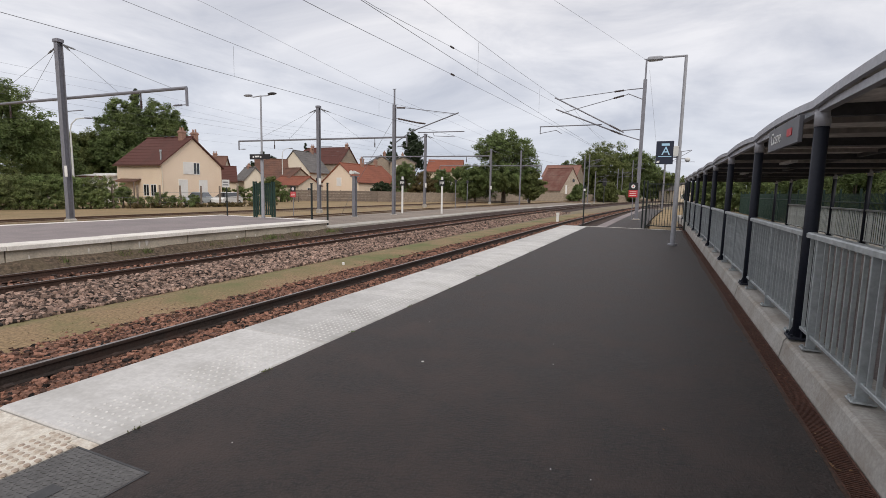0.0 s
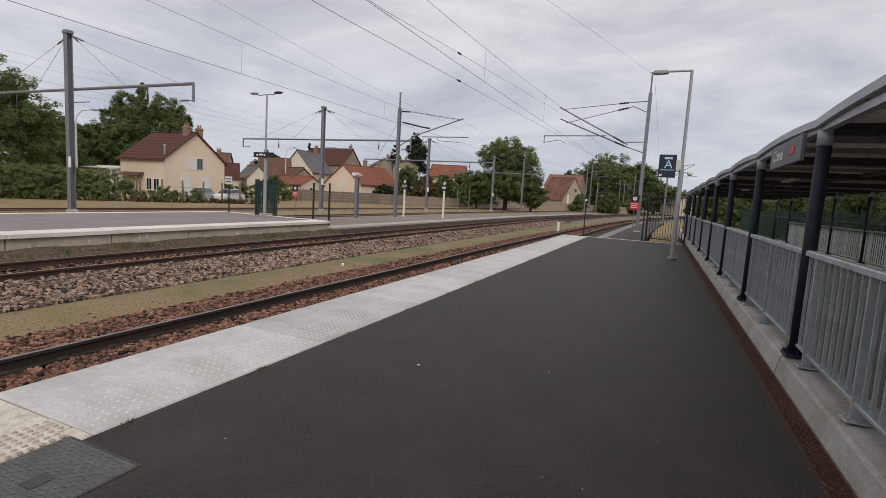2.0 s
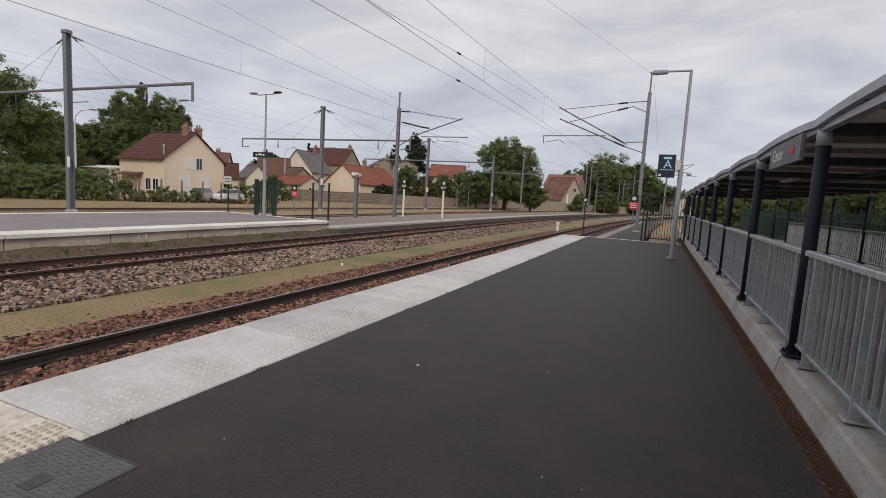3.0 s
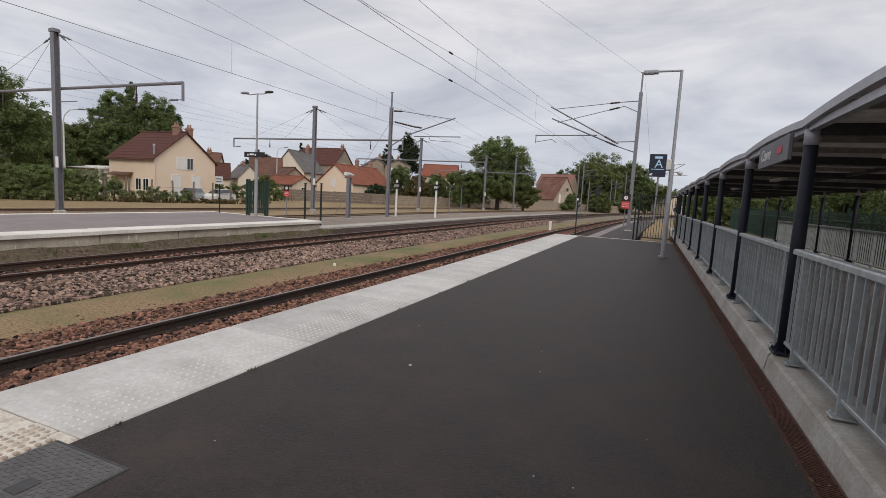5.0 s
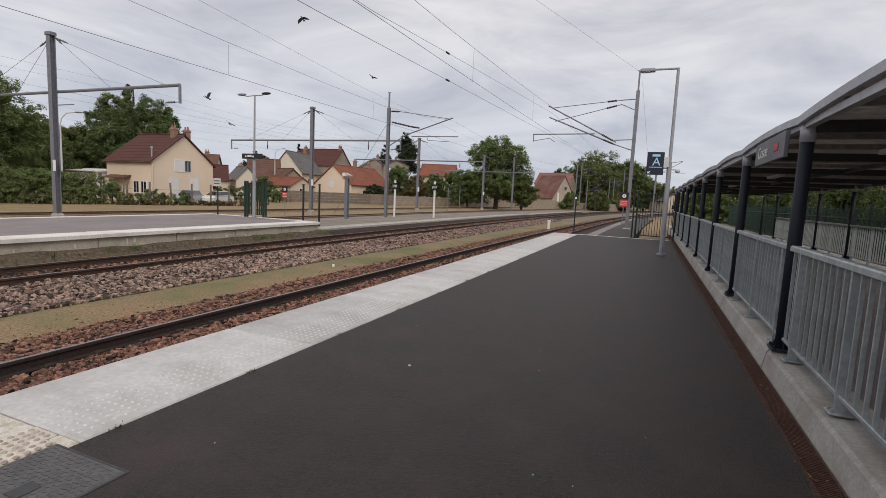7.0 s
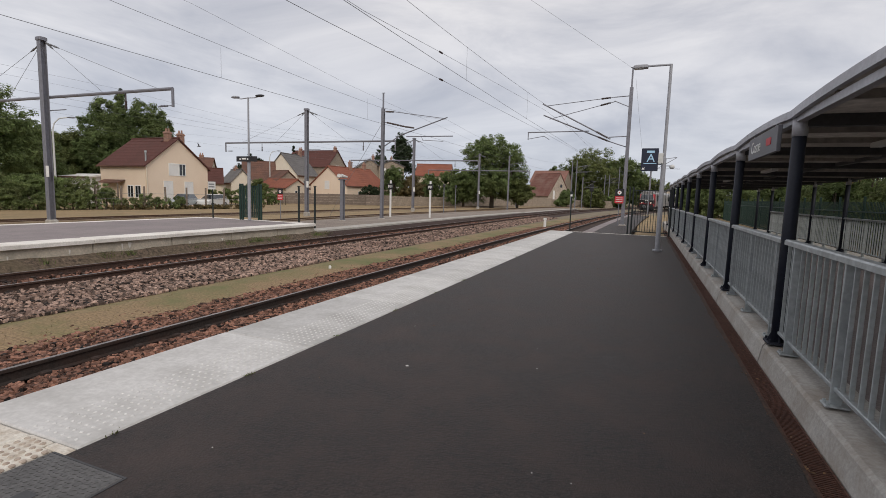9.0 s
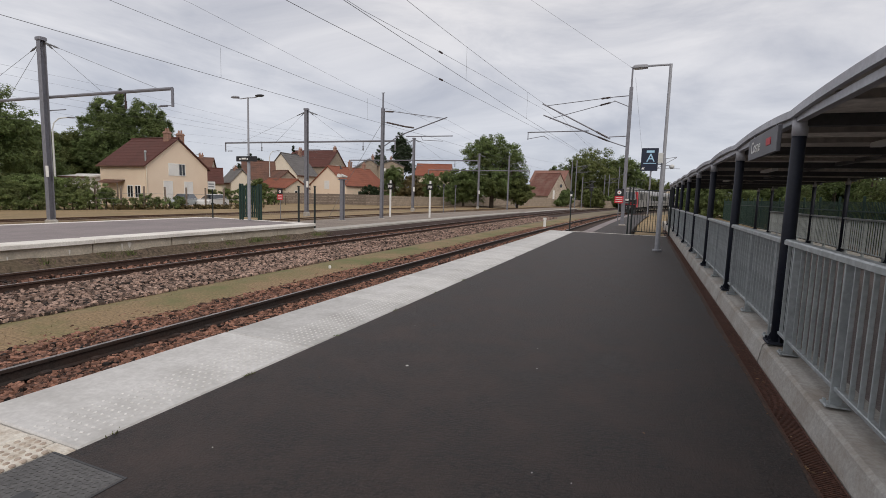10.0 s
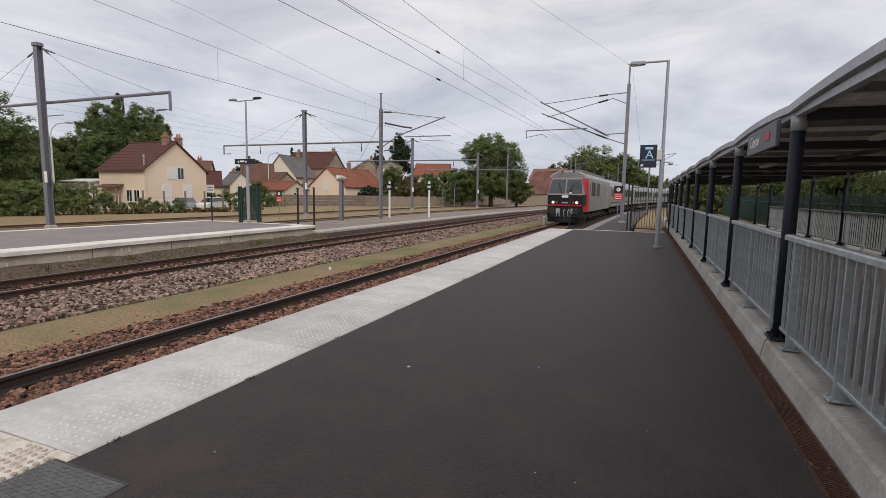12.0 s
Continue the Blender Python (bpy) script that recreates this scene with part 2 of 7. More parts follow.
TILE_BROWN = material("brown_tiles", (0.155, 0.075, 0.052), 0.87, grain=8, stain=0.4, vary=0.25, stains=0.45, bump=0.4, tint=(0.09, 0.055, 0.045))
SLATE = material("slate_roof", (0.155, 0.145, 0.14), 0.7, grain=8, stain=0.4, vary=0.2, stains=0.3, bump=0.3)
BRICK_RED = material("chimney_brick", (0.34, 0.20, 0.15), 0.9, grain=14, stain=2, vary=0.25, stains=0.3, bump=0.3)
WHITE = material("white_paint", (0.78, 0.77, 0.75), 0.55, grain=10, stain=1.5, vary=0.04, stains=0.1, bump=0.02)
OFFWHITE = material("offwhite_plastic", (0.62, 0.62, 0.60), 0.55, grain=10, stain=2, vary=0.05, stains=0.15, bump=0.02)
GREEN_PAINT = material("dark_green_paint", (0.008, 0.034, 0.025), 0.65, grain=12, stain=1.5, vary=0.15, stains=0.2, bump=0.04)
BLACK_PAINT = material("black_green_paint", (0.012, 0.018, 0.017), 0.5, grain=12, stain=1.5, vary=0.15, stains=0.2, bump=0.04)
SIGN_NAVY = material("navy_sign", (0.012, 0.017, 0.040), 0.5, grain=8, stain=1, vary=0.06, stains=0.1, bump=0.0)
SIGN_BLUE = material("pale_blue_sign_print", (0.42, 0.66, 0.86), 0.5, grain=8, stain=1, vary=0.04, stains=0.05, bump=0.0)
SIGN_GREY = material("grey_sign", (0.13, 0.13, 0.145), 0.5, grain=8, stain=1, vary=0.06, stains=0.1, bump=0.0)
SIGN_RED = material("red_sign", (0.55, 0.035, 0.045), 0.5, grain=8, stain=1, vary=0.05, stains=0.1, bump=0.0)
SIGN_BLACK = material("black_sign", (0.015, 0.014, 0.016), 0.5, grain=8, stain=1, vary=0.06, stains=0.1, bump=0.0)
TIMBER_FENCE = material("weathered_fence_board", (0.20, 0.16, 0.13), 0.93, grain=6, stain=0.8, vary=0.3, stains=0.35, bump=0.3, tint=(0.13, 0.10, 0.085), pieces=0.12)
BARK = material("bark", (0.085, 0.065, 0.048), 0.95, grain=8, stain=1.5, vary=0.3, stains=0.3, bump=0.6)
LEAF_OAK = material("broad_leaves", (0.190, 0.248, 0.100), 0.75, grain=0.9, stain=0.25, vary=0.3, stains=0.35, bump=0.0, tint=(0.245, 0.275, 0.112), islands=0.4, spec=0.3, thin=0.6)
LEAF_LIGHT = material("light_leaves", (0.195, 0.228, 0.088), 0.75, grain=0.9, stain=0.25, vary=0.3, stains=0.35, bump=0.0, tint=(0.235, 0.240, 0.100), islands=0.4, spec=0.3, thin=0.6)
LEAF_DARK = material("conifer_leaves", (0.060, 0.085, 0.045), 0.8, grain=0.9, stain=0.3, vary=0.3, stains=0.3, bump=0.0, islands=0.4, spec=0.3, thin=0.5)
LEAF_HEDGE = material("hedge_leaves", (0.250, 0.315, 0.130), 0.75, grain=1.2, stain=0.35, vary=0.3, stains=0.4, bump=0.0, tint=(0.29, 0.285, 0.15), islands=0.4, spec=0.3, thin=0.6)
LEAF_RUSSET = material("russet_leaves", (0.190, 0.150, 0.070), 0.8, grain=0.9, stain=0.3, vary=0.3, stains=0.3, bump=0.0, islands=0.4, spec=0.3, thin=0.5)
TRAIN_GREY = material("train_grey_paint", (0.285, 0.275, 0.27), 0.38, 0.15, grain=6, stain=0.6, vary=0.06, stains=0.2, bump=0.02, tint=(0.17, 0.163, 0.158))
TRAIN_ROOF = material("train_roof_grey", (0.25, 0.24, 0.225), 0.6, grain=6, stain=0.7, vary=0.1, stains=0.3, bump=0.03, tint=(0.22, 0.21, 0.195))
LOCO_ROOF = material("sooty_roof_grey", (0.125, 0.118, 0.110), 0.6, grain=6, stain=0.9, vary=0.15, stains=0.35, bump=0.04, tint=(0.20, 0.19, 0.175))
TRAIN_RED = material("train_red_paint", (0.48, 0.022, 0.034), 0.35, grain=6, stain=0.8, vary=0.05, stains=0.12, bump=0.01)
TRAIN_BLACK = material("train_black_paint", (0.014, 0.014, 0.016), 0.4, grain=8, stain=1, vary=0.1, stains=0.15, bump=0.02)
UNDERFRAME = material("underframe_grime", (0.035, 0.030, 0.027), 0.85, grain=10, stain=2, vary=0.3, stains=0.3, bump=0.2)
# weathered grey, lightened in colour for the sky's glare round thin wires
COPPER_WIRE = material("weathered_glare_wire", (0.18, 0.184, 0.195), 0.6, 0.3, grain=4, stain=1, vary=0.1, stains=0.1, bump=0.0)
INSULATOR = material("brown_insulator", (0.055, 0.035, 0.03), 0.35, grain=8, stain=2, vary=0.1, stains=0.1, bump=0.0)
FEATHER = material("pigeon_feathers", (0.085, 0.088, 0.10), 0.8, grain=20, stain=9, vary=0.3, stains=0.4, bump=0.05, tint=(0.035, 0.036, 0.042))
CAR_SILVER = material("silver_car_paint", (0.42, 0.45, 0.47), 0.3, 0.4, grain=8, stain=1, vary=0.03, stains=0.05, bump=0.0)
CAR_WHITE = material("white_car_paint", (0.72, 0.72, 0.71), 0.3, 0.0, grain=8, stain=1, vary=0.03, stains=0.05, bump=0.0)
RUBBER = material("tyre_rubber", (0.02, 0.02, 0.02), 0.85, grain=20, stain=3, vary=0.1, bump=0.05)
STUD_BROWN = material("worn_brown_stud", (0.37, 0.295, 0.24), 0.85, grain=50, stain=8, vary=0.2, stains=0.3, bump=0.1, tint=(0.55, 0.5, 0.43))
GLASS = glass_mat("dark_window_glass")
GLASS_CAB = glass_mat("cab_window_glass", (0.045, 0.052, 0.062), 0.10)
LAMP_ON = glow_mat("headlamp_glow", (1.0, 0.78, 0.62), 1.2)


# ---- mesh building ----
class Shape:
    """Collects vertices and faces of one mesh."""

    def __init__(self):
        self.v, self.f = [], []

    def add(self, verts, faces):
        n = len(self.v)
        self.v += [tuple(p) for p in verts]
        self.f += [tuple(i + n for i in q) for q in faces]
        return self

    def box(self, x0, x1, y0, y1, z0, z1, m=None):
        vs = [Vector((x, y, z)) for z in (z0, z1) for y in (y0, y1) for x in (x0, x1)]
        if m is not None:
            vs = [m @ p for p in vs]
        return self.add(vs, [(0, 2, 3, 1), (4, 5, 7, 6), (0, 1, 5, 4), (2, 6, 7, 3), (0, 4, 6, 2), (1, 3, 7, 5)])

    def cbox(self, x0, x1, y0, y1, z0, z1, c=0.01, m=None):
        """A box with its upper edges and upright edges chamfered."""
        c = min(c, (x1 - x0) / 3, (y1 - y0) / 3, (z1 - z0) / 3)
        def ring(d, z):
            return [(x0 + d + c, y0 + d, z), (x1 - d - c, y0 + d, z), (x1 - d, y0 + d + c, z), (x1 - d, y1 - d - c, z),
                    (x1 - d - c, y1 - d, z), (x0 + d + c, y1 - d, z), (x0 + d, y1 - d - c, z), (x0 + d, y0 + d + c, z)]
        vs = [Vector(p) for p in ring(0, z0) + ring(0, z1 - c) + ring(c, z1)]
        if m is not None:
            vs = [m @ p for p in vs]
        fs = [tuple(range(7, -1, -1)), tuple(range(16, 24))]
        for k in (0, 8):
            fs += [(k + i, k + (i + 1) % 8, k + 8 + (i + 1) % 8, k + 8 + i) for i in range(8)]
        return self.add(vs, fs)

    def tube(self, p0, p1, r0, r1=None, n=10, caps=True):
        p0, p1 = Vector(p0), Vector(p1)
        r1 = r0 if r1 is None else r1
        q = (p1 - p0).to_track_quat("Z", "Y").to_matrix()
        ring = [Vector((math.cos(2 * math.pi * i / n), math.sin(2 * math.pi * i / n), 0)) for i in range(n)]
        vs = [p0 + q @ (r * r0) for r in ring] + [p1 + q @ (r * r1) for r in ring]
        fs = [(i, (i + 1) % n, n + (i + 1) % n, n + i) for i in range(n)]
        if caps:
            fs += [tuple(range(n - 1, -1, -1)), tuple(range(n, 2 * n))]
        return self.add(vs, fs)

    def pipe(self, pts, r, n=6):
        for a, b in zip(pts, pts[1:]):
            self.tube(a, b, r, r, n)
        return self

    def prism(self, outline, lo, hi, axis="x", m=None):
        """An outline in the other two axes, drawn out along one axis."""
        n = len(outline)
        def at(a, b, c):
            p = {"x": (c, a, b), "y": (a, c, b), "z": (a, b, c)}[axis]
            return m @ Vector(p) if m is not None else Vector(p)
        vs = [at(a, b, lo) for a, b in outline] + [at(a, b, hi) for a, b in outline]
        fs = [(i, (i + 1) % n, n + (i + 1) % n, n + i) for i in range(n)] + [tuple(range(n - 1, -1, -1)), tuple(range(n, 2 * n))]
        return self.add(vs, fs)

    def ball(self, c, r, n=10, k=6, m=None):
        rx, ry, rz = r if isinstance(r, tuple) else (r, r, r)
        vs, fs = [], []
        for j in range(k + 1):
            a = math.pi * j / k
            for i in range(n):
                b = 2 * math.pi * i / n
                p = Vector((c[0] + rx * math.sin(a) * math.cos(b), c[1] + ry * math.sin(a) * math.sin(b), c[2] + rz * math.cos(a)))
                vs.append(m @ p if m is not None else p)
        for j in range(k):
            fs += [(j * n + i, (j + 1) * n + i, (j + 1) * n + (i + 1) % n, j * n + (i + 1) % n) for i in range(n)]
        return self.add(vs, fs)

    def mesh(self, name, mat, smooth=False):
        me = bpy.data.meshes.new(name)
        me.from_pydata(self.v, [], self.f)
        b = bmesh.new()
        b.from_mesh(me)
        bmesh.ops.remove_doubles(b, verts=b.verts, dist=1e-6) if len(self.v) < 4000 and smooth else None
        if len(self.v) < 20000:
            bmesh.ops.recalc_face_normals(b, faces=b.faces)
        b.to_mesh(me)
        b.free()
        me.materials.append(mat)
        if smooth:
            me.polygons.foreach_set("use_smooth", [True] * len(me.polygons))
        return me


def part(name, shape, mat, parent=None, label="", at=None, smooth=False):
    """One mesh object under a thing or part; at: its pose in the parent's space."""
    me = shape if isinstance(shape, bpy.types.Mesh) else shape.mesh(name, mat, smooth)
    ob = new(name, me)
    ob.parent = parent
    if at is not None:
        ob.matrix_basis = at
    if label:
        ob["label"] = label
    return ob


def thing(name, label, category, at=None, group="", kind=""):
    """An Empty at a thing's base that carries its parts."""
    ob = new(name)
    ob.empty_display_size = 0.2
    if at is not None:
        ob.matrix_basis = at
    return tagged(ob, label, category, group, kind)


def solo(name, shape, mat, label, category, group="", kind="", at=None, smooth=False):
    ob = part(name, shape, mat, None, "", at, smooth)
    return tagged(ob, label, category, group, kind)


def lettering(name, text, size, mat, parent, at, label=""):
    """Printed words in Blender's own font, as a thin mesh on a sign."""
    cu = bpy.data.curves.new(name, "FONT")
    cu.body, cu.size, cu.extrude, cu.align_x, cu.align_y = text, size, 0.002, "CENTER", "CENTER"
    cu.materials.append(mat)
    ob = new(name, cu)
    ob.parent, ob.matrix_basis = parent, at
    if label:
        ob["label"] = label
    return ob


# ---- the lines of the tracks ----
RAIL_Z = -0.55


class Line:
    """The axis of a track as points by arc length; bends(s) is its curvature to the right."""

    def __init__(self, x, bends, start=-60.0, end=520.0, step=0.5):
        self.step, self.start = step, start
        fore = [(x, 0.0, 0.0)]
        for i in range(int(end / step)):
            px, py, h = fore[-1]
            h2 = h + bends(i * step) * step
            fore.append((px + math.sin((h + h2) / 2) * step, py + math.cos((h + h2) / 2) * step, h2))
        aft = [(x, -step * (i + 1), 0.0) for i in range(int(-start / step))]
        self.p = aft[::-1] + fore

    def at(self, s):
        i = min(max((s - self.start) / self.step, 0), len(self.p) - 1.001)
        k = int(i)
        f_ = i - k
        a, b = self.p[k], self.p[k + 1]
        return tuple(u + (w - u) * f_ for u, w in zip(a, b))

    def side(self, s, off):
        """The point off metres to the right of the axis."""
        x, y, h = self.at(s)
        return x + math.cos(h) * off, y - math.sin(h) * off


def bend_a(s):
    return 0.00050 + 1.45e-5 * min(s, 110.0)


def bend_b(s):
    return 1.8e-5 * min(s, 115.0)


LINE_A, LINE_B = Line(-5.93, bend_a), Line(-12.95, bend_b)
LINE_C, LINE_D = Line(-24.1, bend_b), Line(-32.8, bend_b)


def ribbon(shape, line, s0, s1, profile, step=2.0):
    """Draws a cross-section of (off, z) points along a track's line."""
    n = len(profile)
    k = max(2, int((s1 - s0) / step) + 1)
    vs, fs = [], []
    for j in range(k):
        s = s0 + (s1 - s0) * j / (k - 1)
        for off, z in profile:
            vs.append((*line.side(s, off), z))
    for j in range(k - 1):
        fs += [(j * n + i, j * n + i + 1, (j + 1) * n + i + 1, (j + 1) * n + i) for i in range(n - 1)]
    return shape.add(vs, fs)


# ---- ground and tracks ----
def ground_sheet():
    s = Shape()
    xs = [-1500, -400, -150, -80, -50, -35, -22.5, -10, 1.3, 8, 20, 60, 150, 400, 1500]
    ys = [-600, -150, -50, -20, 0, 20, 40, 60, 90, 130, 200, 400, 900, 2500]
    vs = [(x, y, -0.85) for y in ys for x in xs]
    n = len(xs)
    fs = [(j * n + i, j * n + i + 1, (j + 1) * n + i + 1, (j + 1) * n + i) for j in range(len(ys) - 1) for i in range(n - 1)]
    s.add(vs, fs)
    solo("ground", s, EARTH, "dry earthy railway ground with sparse grass", "ground", kind="structure")


ground_sheet()


def field(name, x0, x1, y0, y1, z, mat, label):
    s = Shape()
    nx, ny = 24, 60
    vs = []
    for j in range(ny + 1):
        for i in range(nx + 1):
            x, y = x0 + (x1 - x0) * i / nx, y0 + (y1 - y0) * j / ny
            edge = min(i, nx - i, j, ny - j) == 0
            vs.append((x, y, -0.9 if edge else z + 0.035 * noise.noise((x * 0.35, y * 0.35, 3))))
    fs = [(j * (nx + 1) + i, j * (nx + 1) + i + 1, (j + 1) * (nx + 1) + i + 1, (j + 1) * (nx + 1) + i) for j in range(ny) for i in range(nx)]
    s.add(vs, fs)
    solo(name, s, mat, label, "ground", kind="structure")


field("ground_sidings", -75, -21.0, -40, 150, -0.71, DRY_GRASS, "dry yellowed grass between the sidings")
field("ground_beside_path", -0.75, 9, 25.5, 64, -0.14, DRY_GRASS, "dry yellow ground beyond the gate")
field("ground_beyond_gate", 1.75, 60, -20, 90, -0.45, DRY_GRASS, "dry yellow grass behind the canopy")

RAIL_PROFILE = [(-0.07, -0.172), (-0.07, -0.160), (-0.012, -0.145), (-0.010, -0.05), (-0.036, -0.038), (-0.036, -0.006), (-0.030, 0.0), (0.030, 0.0),
                (0.036, -0.006), (0.036, -0.038), (0.010, -0.05), (0.012, -0.145), (0.07, -0.160), (0.07, -0.172)]


def track(line, s0, s1, bed, bed_label, name, half=1.75, lift=0.0, rust=None):
    rust = rust or RAIL_RUST
    t = thing(name, "worn railway track with rusty rails on ballast", "railway track", kind="structure")
    bedding = Shape()
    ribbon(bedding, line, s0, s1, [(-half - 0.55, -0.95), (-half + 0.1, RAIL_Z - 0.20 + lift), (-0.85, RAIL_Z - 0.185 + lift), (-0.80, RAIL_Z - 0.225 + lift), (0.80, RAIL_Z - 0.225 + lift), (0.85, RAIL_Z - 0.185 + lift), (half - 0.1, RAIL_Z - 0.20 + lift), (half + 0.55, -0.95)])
    # under the main tracks the bed's colour holds the shade between stones
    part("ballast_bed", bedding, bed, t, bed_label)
    for side in (-0.7535, 0.7535):
        r = Shape()
        ribbon(r, line, s0, s1, [(side + o, RAIL_Z + z - 0.002) for o, z in RAIL_PROFILE])
        rail = part("rail", r, rust, t, "rust-brown rail")
        top = Shape()
        ribbon(top, line, s0, s1, [(side - 0.028, RAIL_Z + 0.001), (side + 0.028, RAIL_Z + 0.001)])
        part("running_surface", top, RAIL_TOP, rail, "dull worn rail head")
    sl = Shape()
    s = s0 + 0.3
    while s < min(s1, 130):
        x, y, h = line.at(s)
        sl.cbox(-1.15, 1.15, -0.13, 0.13, RAIL_Z - 0.36, RAIL_Z - 0.172, 0.02, pose(x, y, 0, 0, 0, -math.degrees(h)))
        s += 0.6
    part("sleepers", sl, SLEEPER, t, "dusty concrete sleepers")["kind"] = "stuff"
    ch = Shape()
    s = s0 + 0.3
    while s < min(s1, 34):
        x, y, h = line.at(s)
        for side in (-0.7535, 0.7535):
            for o in (-0.11, 0.11):
                ch.cbox(side + o - 0.04, side + o + 0.04, -0.06, 0.06, RAIL_Z - 0.172, RAIL_Z - 0.115, 0.015, pose(x, y, 0, 0, 0, -math.degrees(h)))
        s += 0.6
    part("rail_clips", ch, RAIL_RUST, t, "rusty rail fastenings")["kind"] = "stuff"
    return t


track(LINE_A, -40, 470, GRAVEL_RED, "rust-stained ballast, darkened as the shade between stones", "track_1")
track(LINE_B, -40, 470, GRAVEL_RED, "grey and brown ballast, darkened as the shade between stones", "track_2", rust=RAIL_BROWN)
track(LINE_C, -40, 300, GRAVEL_GREY, "old brown ballast", "track_3", half=1.4, lift=0.13, rust=RAIL_OLD)
track(LINE_D, -40, 300, GRAVEL_GREY, "old brown ballast", "track_4", half=1.4, lift=0.13, rust=RAIL_OLD)


def stones(name, line, spots, mat, label, seed):
    """Loose ballast stones: spots of (s0, s1, off0, off1, how many, smallest, largest, height by offset)."""
    rng = np.random.default_rng(seed)
    cube = np.array([[x, y, z] for z in (-1, 1) for y in (-1, 1) for x in (-1, 1)], float)
    quads = np.array([(4, 5, 7, 6), (0, 1, 5, 4), (2, 6, 7, 3), (0, 4, 6, 2), (1, 3, 7, 5)])
    V, F, n = [], [], 0
    for s0, s1, o0, o1, count, small, large, height in spots:
        for _ in range(count):
            s, o = rng.uniform(s0, s1), rng.uniform(o0, o1)
            x, y = line.side(s, o)
            r = rng.uniform(small, large)
            c = cube * rng.uniform(0.55, 1.0, (8, 3)) * np.array([1, rng.uniform(0.65, 1.0), rng.uniform(0.6, 0.95)]) * r
            a, b = rng.uniform(0, 6.28), rng.uniform(-0.9, 0.9)
            rz = np.array([[math.cos(a), -math.sin(a), 0], [math.sin(a), math.cos(a), 0], [0, 0, 1]])
            rx = np.array([[1, 0, 0], [0, math.cos(b), -math.sin(b)], [0, math.sin(b), math.cos(b)]])
            V.append(c @ rx.T @ rz.T + np.array([x, y, height(o) + r * rng.uniform(0.0, 0.75)]))
            F.append(quads + n)
            n += 8
    me = bpy.data.meshes.new(name)
    me.from_pydata(np.concatenate(V).tolist(), [], np.concatenate(F).tolist())
    me.materials.append(mat)
    ob = new(name, me)
    return tagged(ob, label, "ballast", kind="stuff")


def bed_height(o):
    a = abs(o)
    return RAIL_Z - (0.235 if a > 0.62 else 0.185) if a < 0.80 else -0.84 if a > 2.05 else (RAIL_Z - 0.17 - 0.05 * (a - 0.85) / 0.8 if a < 1.65 else RAIL_Z - 0.22 - 0.18 * (a - 1.65) / 0.65)


stones("rusty_ballast", LINE_A, [(1, 14, -2.45, -0.82, 13500, 0.020, 0.044, bed_height), (14, 40, -2.45, -0.82, 10500, 0.026, 0.054, bed_height),
                                 (1, 14, -0.62, 0.68, 12500, 0.020, 0.042, bed_height), (1, 26, -3.0, -2.42, 700, 0.018, 0.036, bed_height), (14, 40, -0.68, 0.7, 3600, 0.03, 0.055, bed_height),
                                 (40, 90, -2.2, 0.7, 3500, 0.03, 0.06, bed_height)],
       BALLAST_RED, "rust-coloured loose ballast stones along the rails", 5)
stones("grey_ballast", LINE_B, [(2, 20, 0.84, 2.85, 17500, 0.024, 0.054, bed_height), (20, 60, 0.84, 2.85, 12000, 0.028, 0.062, bed_height)],
       BALLAST_GREY, "grey-beige loose ballast stones beside the second track", 6)
stones("brown_ballast", LINE_B, [(2, 60, -0.68, 0.68, 6000, 0.028, 0.055, bed_height), (2, 60, -1.35, -0.84, 3000, 0.028, 0.055, bed_height)],
       BALLAST_RED, "brown ballast stones between the rails of the second track", 7)


def bank():
    """The earthy shoulder between the second track and the far platform's wall."""
    s = Shape()
    k = 130
    vs = []
    for j in range(k + 1):
        y = -30 + 50.5 * j / k
        for off, z in ((-1.80, -0.40), (-1.62, -0.44), (-1.40, -0.60), (-1.15, -0.70), (-1.0, -0.80)):
            vs.append((LINE_B.at(0)[0] + off, y, z + 0.05 * noise.noise((off * 3, y * 1.7, 1)) + 0.03 * noise.noise((off * 9, y * 6, 5))))
    s.add(vs, [(j * 5 + i, j * 5 + i + 1, j * 5 + 6 + i, j * 5 + 5 + i) for j in range(k) for i in range(4)])
    solo("ground_bank", s, BANK, "weedy earth shoulder below the far platform wall", "ground", kind="structure")


bank()


def shoulder():
    """The rusty shoulder below the low platform end."""
    s = Shape()
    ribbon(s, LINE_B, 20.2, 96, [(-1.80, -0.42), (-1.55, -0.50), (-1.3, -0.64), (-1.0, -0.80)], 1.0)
    # takes the same shade-darkened colour as the main track beds
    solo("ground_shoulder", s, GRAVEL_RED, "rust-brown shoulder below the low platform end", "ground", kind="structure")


shoulder()


def verge():
    """The grassed strip between the two main tracks."""
    s = Shape()
    ribbon(s, LINE_A, -30, 60, [(-4.6, -0.93), (-4.3, -0.86), (-3.6, -0.80), (-2.9, -0.80), (-2.2, -0.82), (-1.9, -0.93)], 1.0)
    solo("ground_verge", s, VERGE, "strip of half-dry grass between the tracks", "grass", kind="structure")


verge()


